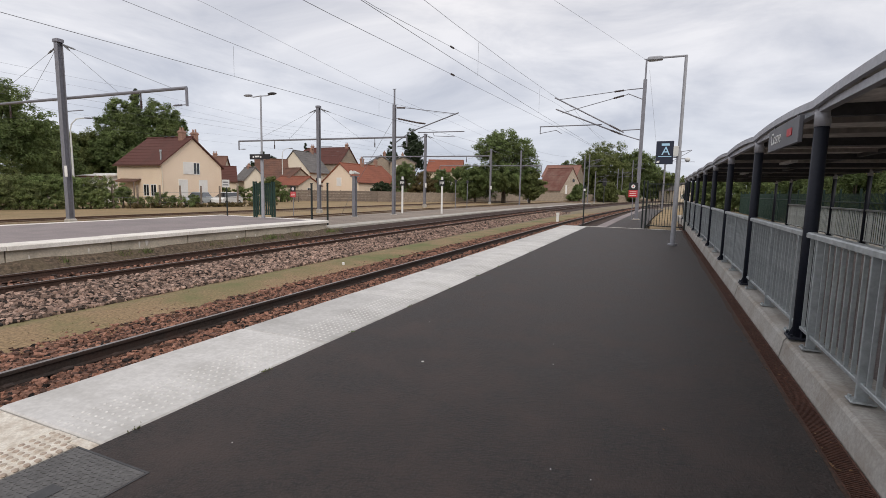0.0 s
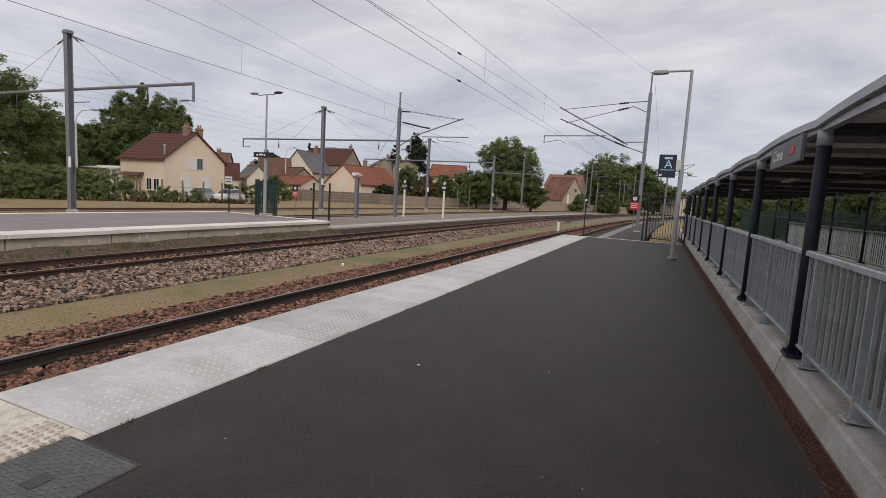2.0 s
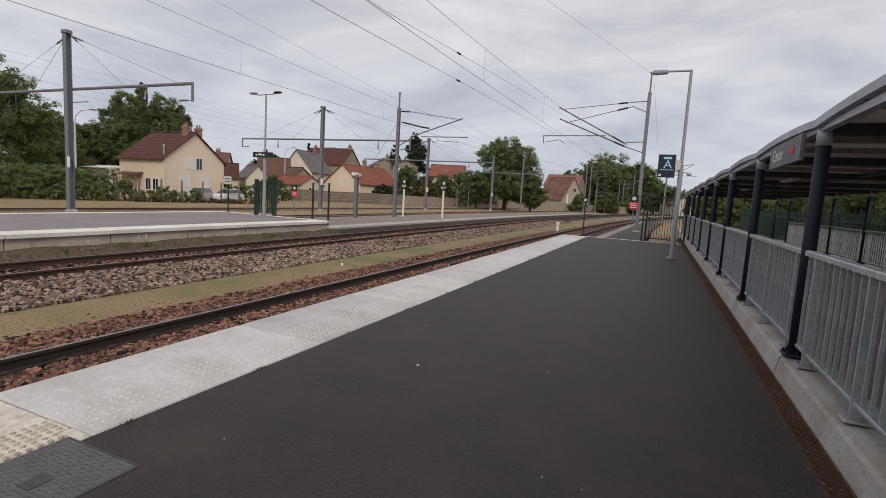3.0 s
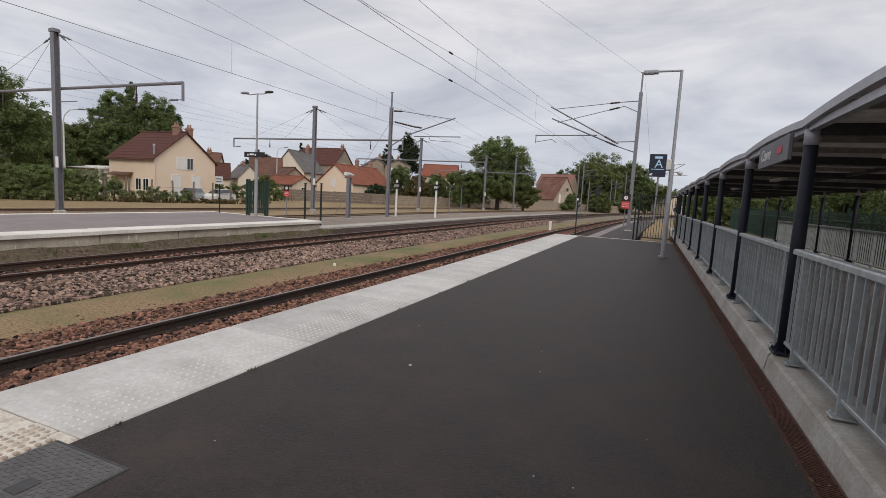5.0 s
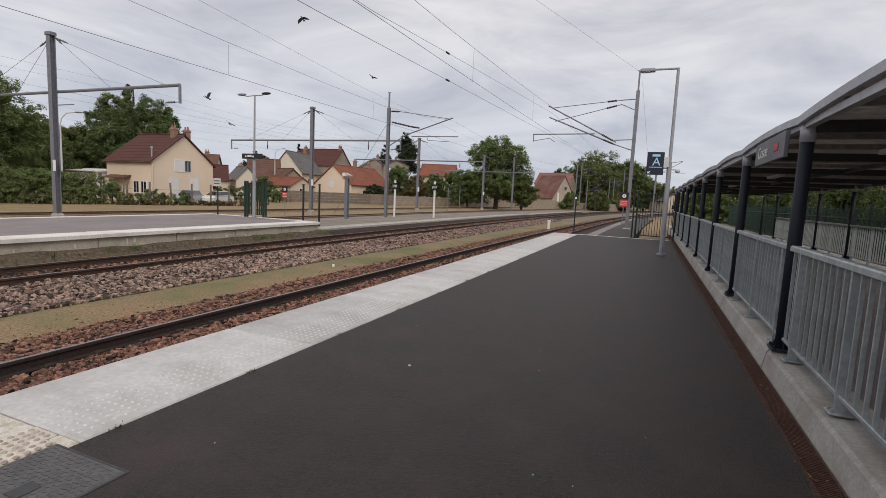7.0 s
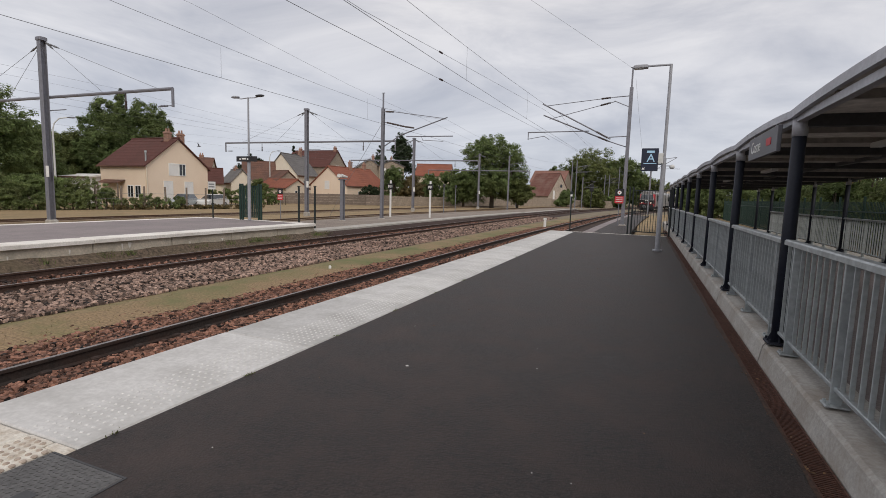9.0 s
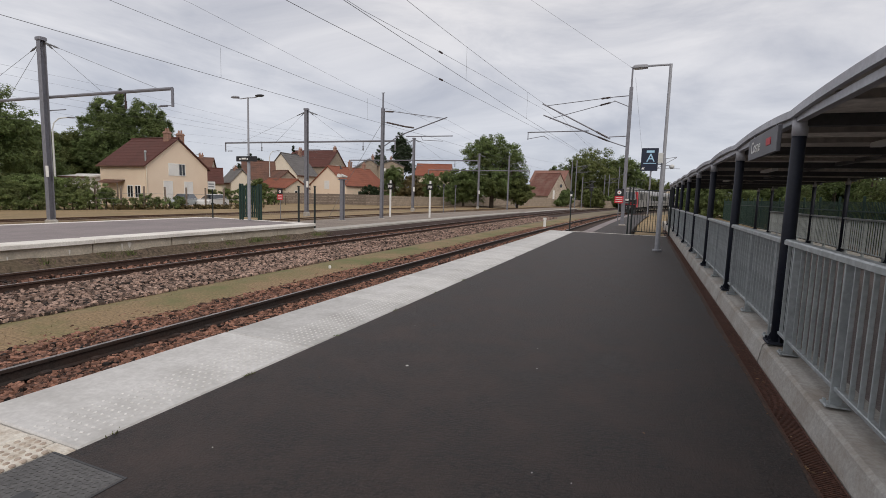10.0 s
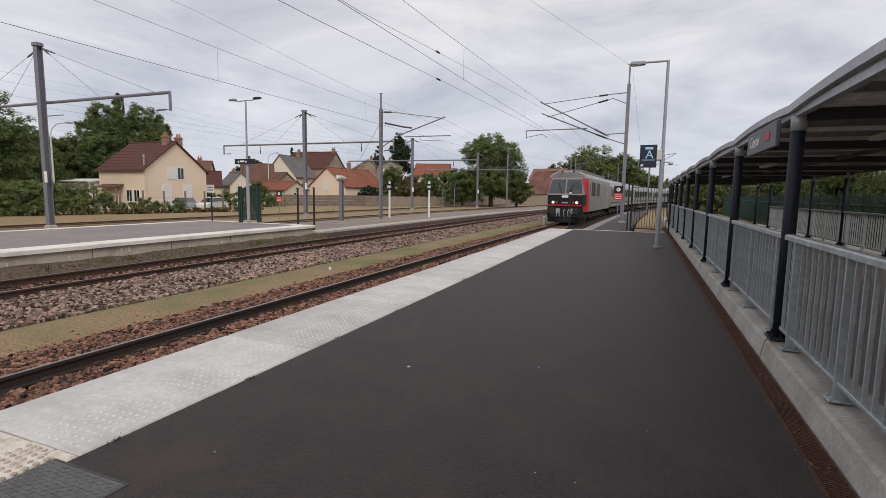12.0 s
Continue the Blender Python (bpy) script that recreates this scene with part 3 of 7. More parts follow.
def blades(name, spots, mat, label, seed, tall=(0.02, 0.075)):
    rng = np.random.default_rng(seed)
    V, F, n = [], [], 0
    for line, s0, s1, o0, o1, z, count in spots:
        for _ in range(count):
            x, y = line.side(rng.uniform(s0, s1), rng.triangular(o0, (o0 + o1) / 2, o1))
            h, a, w = rng.uniform(*tall), rng.uniform(0, 6.28), rng.uniform(0.006, 0.014)
            lean = rng.uniform(-0.6, 0.6, 2) * h
            dx, dy = math.cos(a) * w, math.sin(a) * w
            V += [(x - dx, y - dy, z), (x + dx, y + dy, z), (x + lean[0], y + lean[1], z + h)]
            F.append((n, n + 1, n + 2))
            n += 3
    me = bpy.data.meshes.new(name)
    me.from_pydata(V, [], F)
    me.materials.append(mat)
    return tagged(new(name, me), label, "grass", kind="stuff")


blades("grass", [(LINE_A, 1, 12, -4.4, -2.0, -0.806, 500), (LINE_A, 12, 40, -4.4, -2.0, -0.808, 500), (LINE_A, 40, 90, -4.4, -1.9, -0.815, 3000)], BLADE,
       "short half-dry grass between the tracks", 8, (0.008, 0.03))
weed_rng = random.Random(91)
clumps = [(LINE_B, q, q + weed_rng.uniform(0.2, 0.9), -1.80, -1.40, -0.54, weed_rng.randint(30, 120)) for q in [weed_rng.uniform(0.5, 20) for _ in range(20)]]
blades("weeds", clumps + [(LINE_B, 20, 40, -1.9, -1.4, -0.75, 2500)], WEED, "green weeds at the foot of the platform wall", 9, (0.06, 0.22))


# ---- the near platform ----
EDGE_OUT, EDGE_IN, CURB_X, PLAT_END = -4.22, -3.06, 1.07, 24.3


def near_platform():
    p = thing("pavement", "dark asphalt station platform with a pale slab edge", "platform", kind="structure")
    s = Shape()
    s.box(EDGE_IN, 1.043, -30, PLAT_END, -1.0, 0.0)
    part("asphalt", s, ASPHALT, p, "dark grey worn asphalt")
    w = Shape()
    w.box(EDGE_OUT + 0.22, EDGE_IN - 0.003, -30, PLAT_END, -1.0, -0.135)
    part("edge_wall", w, CONCRETE, p, "shaded concrete platform wall")
    k = Shape()
    k.cbox(EDGE_IN - 0.03, 1.03, PLAT_END + 0.002, PLAT_END + 0.10, -0.9, 0.006, 0.01)
    part("end_kerb", k, COPING, p, "pale end kerb")
    # slabs of the edge, 2.255 m long
    L = 2.255
    slab = Shape()
    slab.cbox(EDGE_OUT, EDGE_IN - 0.008, 0.006, L - 0.006, -0.13, 0.004, 0.012)
    slab_mesh = slab.mesh("edge_slab", SLAB)
    stud = Shape()
    for i in range(7):
        for j in range(30):
            x, y = -3.60 + i * 0.070, 0.065 + j * 0.0734
            n = 6
            ring = [(math.cos(6.283 * q / n), math.sin(6.283 * q / n)) for q in range(n)]
            stud.add([(x + a * 0.0135, y + b * 0.0135, 0.0042) for a, b in ring] + [(x + a * 0.009, y + b * 0.009, 0.0085) for a, b in ring],
                     [(q, (q + 1) % n, n + (q + 1) % n, n + q) for q in range(n)] + [tuple(range(n, 2 * n))])
    stud_mesh = stud.mesh("studs", STUD_WORN)
    for i in range(10):
        y = 1.79 + i * L
        if y + L > PLAT_END + 0.6:
            break
        ob = part("edge_slab", slab_mesh, SLAB, p, at=pose(0, y, random.uniform(-0.003, 0.003)))
        part("studs", stud_mesh, STUD_WORN, ob)["kind"] = "stuff"
    k = Shape()
    k.cbox(-3.262, -3.064, 1.718, 1.786, -0.10, 0.006, 0.008)
    part("tactile_slab", k, SLAB_CREAM, p, "narrow cream infill slab")
    k = Shape()
    k.cbox(-3.162, -3.064, -22.2, 0.294, -0.10, 0.006, 0.008)
    part("tactile_slab", k, SLAB_CREAM, p, "narrow cream border slab")
    # cream tactile slabs before the first joint
    for y in [1.79 - 1.2 * (i + 1) for i in range(20)]:
        c = Shape()
        c.cbox(EDGE_OUT, -3.50, y + 0.004, y + 1.192, -0.13, 0.006, 0.012)
        ob = part("tactile_slab", c, SLAB_CREAM, p, "cream slab")
        for x0, x1, rows in ((-3.49, -3.27, 4), (-3.268, -3.165, 2)):
            c2 = Shape()
            c2.cbox(x0, x1 - 0.006, y + 0.004, (y + 1.192 if x0 < -3.4 else min(y + 1.192, 1.714)), -0.10, 0.008, 0.008)
            strip = part("tactile_slab", c2, SLAB_CREAM, p, "cream slab with round studs")
            st = Shape()
            for a in range(rows):
                for b in range(21):
                    x, yy = x0 + 0.03 + a * 0.053, y + 0.045 + b * 0.055
                    if yy > 1.70 and x0 > -3.4:
                        continue
                    st.ball((x, yy, 0.006), (0.020, 0.020, 0.010), 8, 4)
            part("studs", st, STUD_BROWN, strip)["kind"] = "stuff"


near_platform()


def access_plate():
    t = thing("access_cover", "dark chequered steel cover plate set in the asphalt", "cover plate", pose(0, 0, 0.0))
    s = Shape()
    s.cbox(-3.155, -2.525, 0.3, 1.70, -0.02, 0.006, 0.004)
    part("plate", s, PLATE, t)
    r = Shape()
    for i in range(20):
        for j in range(45):
            m = pose(-3.135 + i * 0.031, 0.33 + j * 0.0305, 0.0065, 0, 0, 45 if (i + j) % 2 else -45)
            r.box(-0.010, 0.010, -0.003, 0.003, 0, 0.0018, m)
    part("tread_pattern", r, PLATE, t)["kind"] = "stuff"
    h = Shape()
    h.cbox(-2.86, -2.76, 1.30, 1.42, 0.004, 0.0105, 0.003)
    part("lifting_plate", h, DARK_STEEL, t, "small dark lifting plate")
    f = Shape()
    f.box(-2.523, -2.510, 0.3, 1.715, -0.02, 0.003)
    f.box(-3.155, -2.523, 1.702, 1.715, -0.02, 0.003)
    part("frame", f, DARK_STEEL, t, "thin dark steel frame")


access_plate()


def drain_and_curb():
    d = thing("drain_channel", "rust-brown slotted drain channel along the kerb", "drain")
    s = Shape()
    s.box(1.045, 1.20, -16, 30, -0.2, -0.035)
    part("channel", s, RUST_GRATE, d)
    g = Shape()
    for i in range(1300):
        y = -1 + i * 0.0235
        g.box(1.062, 1.186, y, y + 0.011, -0.03, -0.006)
    part("grating", g, RUST_GRATE, d, "rusty cross bars")["kind"] = "stuff"
    for x in (1.047, 1.188):
        e = Shape()
        e.box(x, x + 0.012, -6, 30, -0.034, -0.002)
        part("edge_bar", e, RUST_GRATE, d)
    c = thing("kerb_wall", "low pale concrete kerb wall under the railing", "kerb", kind="structure")
    y, lens = -15.92, 3.2
    blk = Shape()
    blk.add([(x, yy, z) for yy in (0.013, lens - 0.013) for x, z in ((1.202, -0.25), (1.210, 0.0), (1.240, 0.168), (1.262, 0.196), (1.62, 0.213), (1.62, -0.25))],
            [(i, (i + 1) % 6, 6 + (i + 1) % 6, 6 + i) for i in range(6)] + [(5, 4, 3, 2, 1, 0), (6, 7, 8, 9, 10, 11)])
    bm_ = blk.mesh("kerb_block", KERB)
    for i in range(16):
        part("kerb_block", bm_, KERB, c, at=pose(0, y + 3.2 * i + 2.5, random.uniform(-0.008, 0.006)))


drain_and_curb()


# ---- the railing and the canopy ----
POST_X, FAR_X, BAY = 1.36, 5.70, 3.2
# the rearmost bays are out of view, added to keep light from the walkway
POST_Y = [5.78 + BAY * i for i in range(-6, 9)]


UPRIGHTS = (0.25, 1.55, 2.80)


def railing_panel():
    """One bay of galvanised railing, 3.2 m long from its post."""
    t = thing("railing", "galvanised steel railing panel with flat upright bars on the kerb", "railing", group="railing panels")
    top = Shape()
    top.cbox(-0.045, 0.045, 0.06, BAY - 0.06, 1.010, 1.060, 0.012)
    part("top_rail", top, GALV, t)
    low = Shape()
    low.cbox(-0.022, 0.022, 0.06, BAY - 0.06, 0.11, 0.138, 0.005)
    part("bottom_rail", low, GALV, t)
    bar = Shape()
    bar.cbox(-0.0145, 0.0145, -0.007, 0.007, 0.136, 1.012, 0.002)
    bar_mesh = bar.mesh("bar", GALV)
    for i in range(21):
        y = 0.10 + i * 0.15
        if any(abs(y - q) < 0.045 for q in UPRIGHTS):
            continue
        part("bar", bar_mesh, GALV, t, at=pose(0, y, 0))
    for y in UPRIGHTS:
        u = Shape()
        u.cbox(-0.038, 0.038, y - 0.010, y + 0.010, 0.012, 1.011, 0.004)
        up = part("upright", u, GALV, t)
        f = Shape()
        f.cbox(-0.075, 0.075, y - 0.06, y + 0.06, 0.0, 0.012, 0.004)
        for dy in (-0.038, 0.038):
            f.tube((-0.055, y + dy, 0.012), (-0.055, y + dy, 0.030), 0.012, n=6)
        part("foot_plate", f, GALV, up)
    return t


first = railing_panel()
first.matrix_basis = pose(POST_X, POST_Y[0], 0.213)
for y in POST_Y[1:-1]:
    copy_thing(first, pose(POST_X, y, 0.213))
for y in [q for q in POST_Y if q < 25]:
    copy_thing(first, pose(FAR_X, y, 0.213))


def arch(u):
    """Height of the roof's edge along a bay, u from 0 to 1."""
    return 2.515 + 0.045 * math.sin(math.pi * u) ** 0.8


def canopy():
    t = thing("platform_canopy", "dark steel canopy with shallow vaulted roof bays over the underpass ramp, unseen rear bays added", "canopy")
    post = Shape()
    post.tube((0, 0, 0.02), (0, 0, 2.305), 0.062, n=14)
    post_mesh = post.mesh("post", NAVY, True)
    base = Shape()
    base.cbox(-0.105, 0.105, -0.105, 0.105, 0.0, 0.02, 0.006)
    for a, b in ((-0.08, -0.08), (-0.08, 0.08), (0.08, -0.08), (0.08, 0.08)):
        base.tube((a, b, 0.02), (a, b, 0.045), 0.014, n=6)
    for k in range(4):
        m = pose(0, 0, 0, 0, 0, 90 * k)
        base.prism([(0.06, 0.02), (0.098, 0.02), (0.06, 0.11)], -0.005, 0.005, "y", m)
    base_mesh = base.mesh("base_plate", NAVY)
    col = Shape()
    col.tube((0, 0, 2.05), (0, 0, 2.24), 0.068, n=14)
    col_mesh = col.mesh("collar", GREY_TRIM, True)
    for x in (POST_X, FAR_X):
        for y in POST_Y:
            p = part("post", post_mesh, NAVY, t, "navy round post", at=pose(x, y, 0.213))
            part("base_plate", base_mesh, NAVY, p, at=pose(0, 0, 0))
            part("collar", col_mesh, GREY_TRIM, p, "grey collar", at=pose(0, 0, 0.005))
    for y in POST_Y:
        b = Shape()
        b.cbox(1.31, 5.90, y - 0.05, y + 0.05, 2.36, 2.50, 0.01)
        part("cross_beam", b, DARK_STEEL, t)
    for y in POST_Y[:-1]:
        for k in (0.33, 0.67):
            b = Shape()
            z = arch(k)
            b.cbox(1.32, 5.86, y + BAY * k - 0.03, y + BAY * k + 0.03, z - 0.13, z - 0.06, 0.008)
            # purlins borrow the pale sheet colour, so their lit look is in the material
            part("purlin", b, ROOF_UNDER, t)
    for x in (1.345, 3.5, 5.75):
        for y in POST_Y[:-1]:
            e = Shape()
            e.cbox(x - 0.035, x + 0.035, y + 0.06, y + BAY - 0.06, 2.40, 2.47, 0.008)
            part("edge_beam", e, GREY_TRIM if x < 2 else DARK_STEEL, t)
    n = 10
    sheet, fascia = Shape(), Shape()
    for shape, x0, x1, lo, hi in ((sheet, 1.305, 5.92, -0.045, -0.02), (fascia, 1.265, 1.303, -0.075, 0.0)):
        vs = []
        for i in range(n + 1):
            z = arch(i / n)
            vs += [(x0, BAY * i / n, z + lo), (x1, BAY * i / n, z + lo), (x1, BAY * i / n, z + hi), (x0, BAY * i / n, z + hi)]
        fs = [(4 * i + q, 4 * i + (q + 1) % 4, 4 * i + 4 + (q + 1) % 4, 4 * i + 4 + q) for i in range(n) for q in range(4)]
        fs += [(3, 2, 1, 0), (4 * n, 4 * n + 1, 4 * n + 2, 4 * n + 3)]
        shape.add(vs, fs)
    ms, mf = sheet.mesh("roof_sheet", ROOF_UNDER), fascia.mesh("fascia", GREY_TRIM)
    for y in POST_Y[:-1]:
        part("roof_sheet", ms, ROOF_UNDER, t, at=pose(0, y, 0))
        part("fascia", mf, GREY_TRIM, t, "light grey roof edge", at=pose(0, y, 0))
    for i, y in enumerate(POST_Y[6:12:2]):
        l = Shape()
        l.cbox(2.6, 2.72, y + 0.9, y + 2.1, 2.36, 2.42, 0.01)
        part("strip_light", l, OFFWHITE, t, "unlit strip light")


canopy()


def ramp_floor():
    s = Shape()
    s.box(1.622, 6.05, -16, 31.5, -0.6, -0.02)
    solo("floor_ramp", s, ASPHALT_OLD, "grey walkway floor under the canopy", "floor", kind="structure")
    k = Shape()
    k.cbox(5.48, 6.10, -16, 31.5, -0.02, 0.214, 0.02)
    solo("kerb_wall_2", k, CONCRETE, "low concrete kerb wall under the far railing", "kerb", kind="structure")


ramp_floor()


def name_sign():
    t = thing("station_sign", "grey station name sign with white lettering and a red mark", "sign", pose(1.238, 6.72, 2.285))
    s = Shape()
    s.cbox(-0.02, 0.02, -0.74, 0.74, -0.132, 0.132, 0.006)
    part("panel", s, SIGN_GREY, t)
    face = pose(-0.023, 0, 0, 90, 0, -90)
    lettering("lettering", "Cosne", 0.20, WHITE, t, face @ pose(-0.30, 0, 0), "white station name")
    r = Shape()
    r.prism([(0.25, -0.04), (0.46, -0.04), (0.48, -0.015), (0.47, 0.04), (0.28, 0.04), (0.26, 0.02)], -0.026, -0.0205, "x", pose(0, 0, 0, 180, 0, 0) @ pose(0, 0, 0))
    part("mark", r, SIGN_RED, t, "red rounded mark")
    for y in (-0.55, 0.55):
        b = Shape()
        b.box(0.0, 0.03, y - 0.02, y + 0.02, 0.13, 0.16)
        part("bracket", b, DARK_STEEL, t)


name_sign()


# ---- the far platform ----
P2_X0, P2_X1, P2_END = -21.9, -14.72, 19.7


def far_platform():
    p = thing("pavement_2", "far island platform with pale coping and worn asphalt", "platform", kind="structure")
    s = Shape()
    s.box(P2_X0 + 0.35, P2_X1 - 0.75, -40, P2_END - 0.25, -1.0, -0.004)
    part("asphalt", s, ASPHALT_OLD, p, "grey sun-bleached asphalt")
    L = 2.6
    blk, cop = Shape(), Shape()
    blk.cbox(P2_X1 - 0.42, P2_X1 - 0.11, 0.014, L - 0.014, -1.0, -0.122, 0.01)
    cop.cbox(P2_X1 - 0.75, P2_X1, 0.003, L - 0.003, -0.12, 0.006, 0.02)
    bm_, cm_ = blk.mesh("wall_block", WALL_P2), cop.mesh("coping_stone", COPING)
    for i in range(23):
        y = P2_END - L * (i + 1)
        part("wall_block", bm_, WALL_P2, p, at=pose(random.uniform(-0.01, 0.01), y, 0))
        part("coping_stone", cm_, COPING, p, at=pose(0, y, random.uniform(-0.004, 0.004)))
    for y, z, w, h in ((8.66, -0.33, 0.05, 0.16), (10.16, -0.30, 0.06, 0.22), (10.40, -0.27, 0.12, 0.20), (7.2, -0.36, 0.04, 0.14), (12.6, -0.38, 0.07, 0.12), (14.05, -0.36, 0.10, 0.10), (15.0, -0.38, 0.08, 0.12)):
        d = Shape()
        d.prism([(y - w * 0.5, z + h * 0.4), (y - w * 0.25, z - h * 0.3), (y, z - h * 0.5), (y + w * 0.2, z - h * 0.2), (y + w * 0.5, z + h * 0.35), (y, z + h * 0.5)], P2_X1 - 0.112, P2_X1 - 0.095, "x")
        part("lime_streak", d, COPING, p, "pale lime streak")
    b = Shape()
    b.cbox(P2_X0, P2_X0 + 0.35, -40, P2_END, -0.9, 0.006, 0.015)
    part("back_coping", b, COPING, p)
    e = Shape()
    e.cbox(P2_X0 + 0.352, P2_X1 - 0.752, P2_END - 0.25, P2_END, -0.9, 0.006, 0.015)
    part("end_coping", e, COPING, p)
    # the low end beyond, a ramped strip
    q = Shape()
    prof = [(P2_X0 + 1.6, -0.9), (P2_X0 + 1.6, -0.36), (P2_X1 - 0.9, -0.34), (P2_X1 - 0.9, -0.9)]
    vs, ys = [], [P2_END + 0.01, 23.5, 35, 50, 65, 80, 100]
    for y in ys:
        dx = LINE_B.at(y)[0] - LINE_B.at(0)[0]
        for x, z in prof:
            vs.append((x + dx, y, z - (0.1 if y > 60 and z > -0.8 else 0)))
    n = len(prof)
    q.add(vs, [(j * n + i, j * n + i + 1, (j + 1) * n + i + 1, (j + 1) * n + i) for j in range(len(ys) - 1) for i in range(n - 1)] + [(0, 1, 2, 3)])
    part("low_end", q, LOW_END, p, "bare gravelly low platform end")
    for j in range(26):
        y = P2_END + 0.02 + j * 3.0
        dx, h = LINE_B.at(y + 1.5)[0] - LINE_B.at(0)[0], LINE_B.at(y + 1.5)[2]
        k = Shape()
        k.cbox(-0.88, 0.02, -1.49, 1.49, -0.9, -0.33, 0.02)
        part("edge_block", k, CONCRETE, p, at=pose(P2_X1 + dx, y + 1.5, 0 if y < 60 else -0.08, 0, 0, -math.degrees(h)))


far_platform()


def end_path():
    p = thing("pavement_3", "narrow asphalt path beyond the platform end with a concrete edging", "path", kind="structure")
    s, k = Shape(), Shape()
    for shape, a, b, z in ((s, 3.50, 5.15, -0.03), (k, 3.02, 3.495, -0.015)):
        ribbon(shape, LINE_A, PLAT_END + 0.11, 58, [(a, -0.9), (a, z), (b, z), (b, -0.9)])
    part("asphalt", s, ASPHALT, p)
    part("edging", k, ASPHALT_OLD, p, "worn grey edging")


end_path()


def seam_weeds():
    """Little tufts and crumbs in the seam between slabs and asphalt."""
    rng = random.Random(31)
    s = Shape()
    for y in (2.02, 3.17, 3.21, 4.5, 5.9, 7.3, 8.66, 8.7, 10.0, 12.8, 14.2):
        for i in range(14):
            x, yy, a = EDGE_IN + rng.gauss(0, 0.012), y + rng.gauss(0, 0.03), rng.uniform(0, 6.28)
            w, h = rng.uniform(0.004, 0.009), rng.uniform(0.006, 0.022)
            s.add([(x - math.cos(a) * w, yy - math.sin(a) * w, 0), (x + math.cos(a) * w, yy + math.sin(a) * w, 0), (x + rng.uniform(-0.01, 0.01), yy + rng.uniform(-0.01, 0.01), h)], [(0, 1, 2)])
    solo("seam_weeds", s, WEED, "tiny weeds in the seam of the platform edge", "weeds", kind="stuff")


seam_weeds()


def drain_dirt():
    """Rusty dirt washed up on the asphalt along the drain."""
    rng = random.Random(44)
    s, k = Shape(), 150
    vs = []
    for i in range(k + 1):
        y = 3.0 + 21.0 * i / k
        far = min(1.0, (y - 3.0) / 9.0)
        w = 0.012 + far * (0.05 + 0.04 * noise.noise((y * 0.6, 2, 0)) + 0.03 * noise.noise((y * 2.3, 5, 0))) + rng.uniform(0, 0.015)
        vs += [(1.044 - w, y, 0.0015), (1.044, y, 0.004)]
    s.add(vs, [(2 * i, 2 * i + 1, 2 * i + 3, 2 * i + 2) for i in range(k)])
    solo("drain_dirt", s, DIRT, "rust-brown dirt washed up along the drain", "dirt", kind="stuff")


drain_dirt()


def small_litter():
    """Pale specks trodden into the asphalt, and dry leaves along the drain."""
    rng = random.Random(12)
    s = Shape()
    for i in range(26):
        x, y, r = rng.uniform(-2.9, 0.9), rng.uniform(2.0, 16), rng.uniform(0.003, 0.007)
        if i == 0:
            x, y, r = -1.934, 4.007, 0.016
        s.tube((x, y, 0.0005), (x, y, 0.004), r, r * 0.8, 7)
    solo("chewing_gum", s, OFFWHITE, "pale specks trodden into the asphalt", "litter", kind="stuff")
    q = Shape()
    for i in range(260):
        x, y = rng.gauss(1.10, 0.07), rng.uniform(1.5, 24)
        if rng.random() < 0.15:
            x = rng.uniform(-2.5, 1.0)
        a, r = rng.uniform(0, 6.28), rng.uniform(0.008, 0.02)
        z = 0.004 if x < 1.043 else 0.0
        if x > 1.19:
            continue
        q.add([(x + math.cos(a) * r, y + math.sin(a) * r, z), (x - math.sin(a) * r * 0.5, y + math.cos(a) * r * 0.5, z + 0.006),
               (x - math.cos(a) * r, y - math.sin(a) * r, z), (x + math.sin(a) * r * 0.5, y - math.cos(a) * r * 0.5, z + 0.004)], [(0, 1, 2, 3)])
    solo("fallen_leaves", q, LITTER, "small dry leaves along the drain", "litter", kind="stuff")


small_litter()


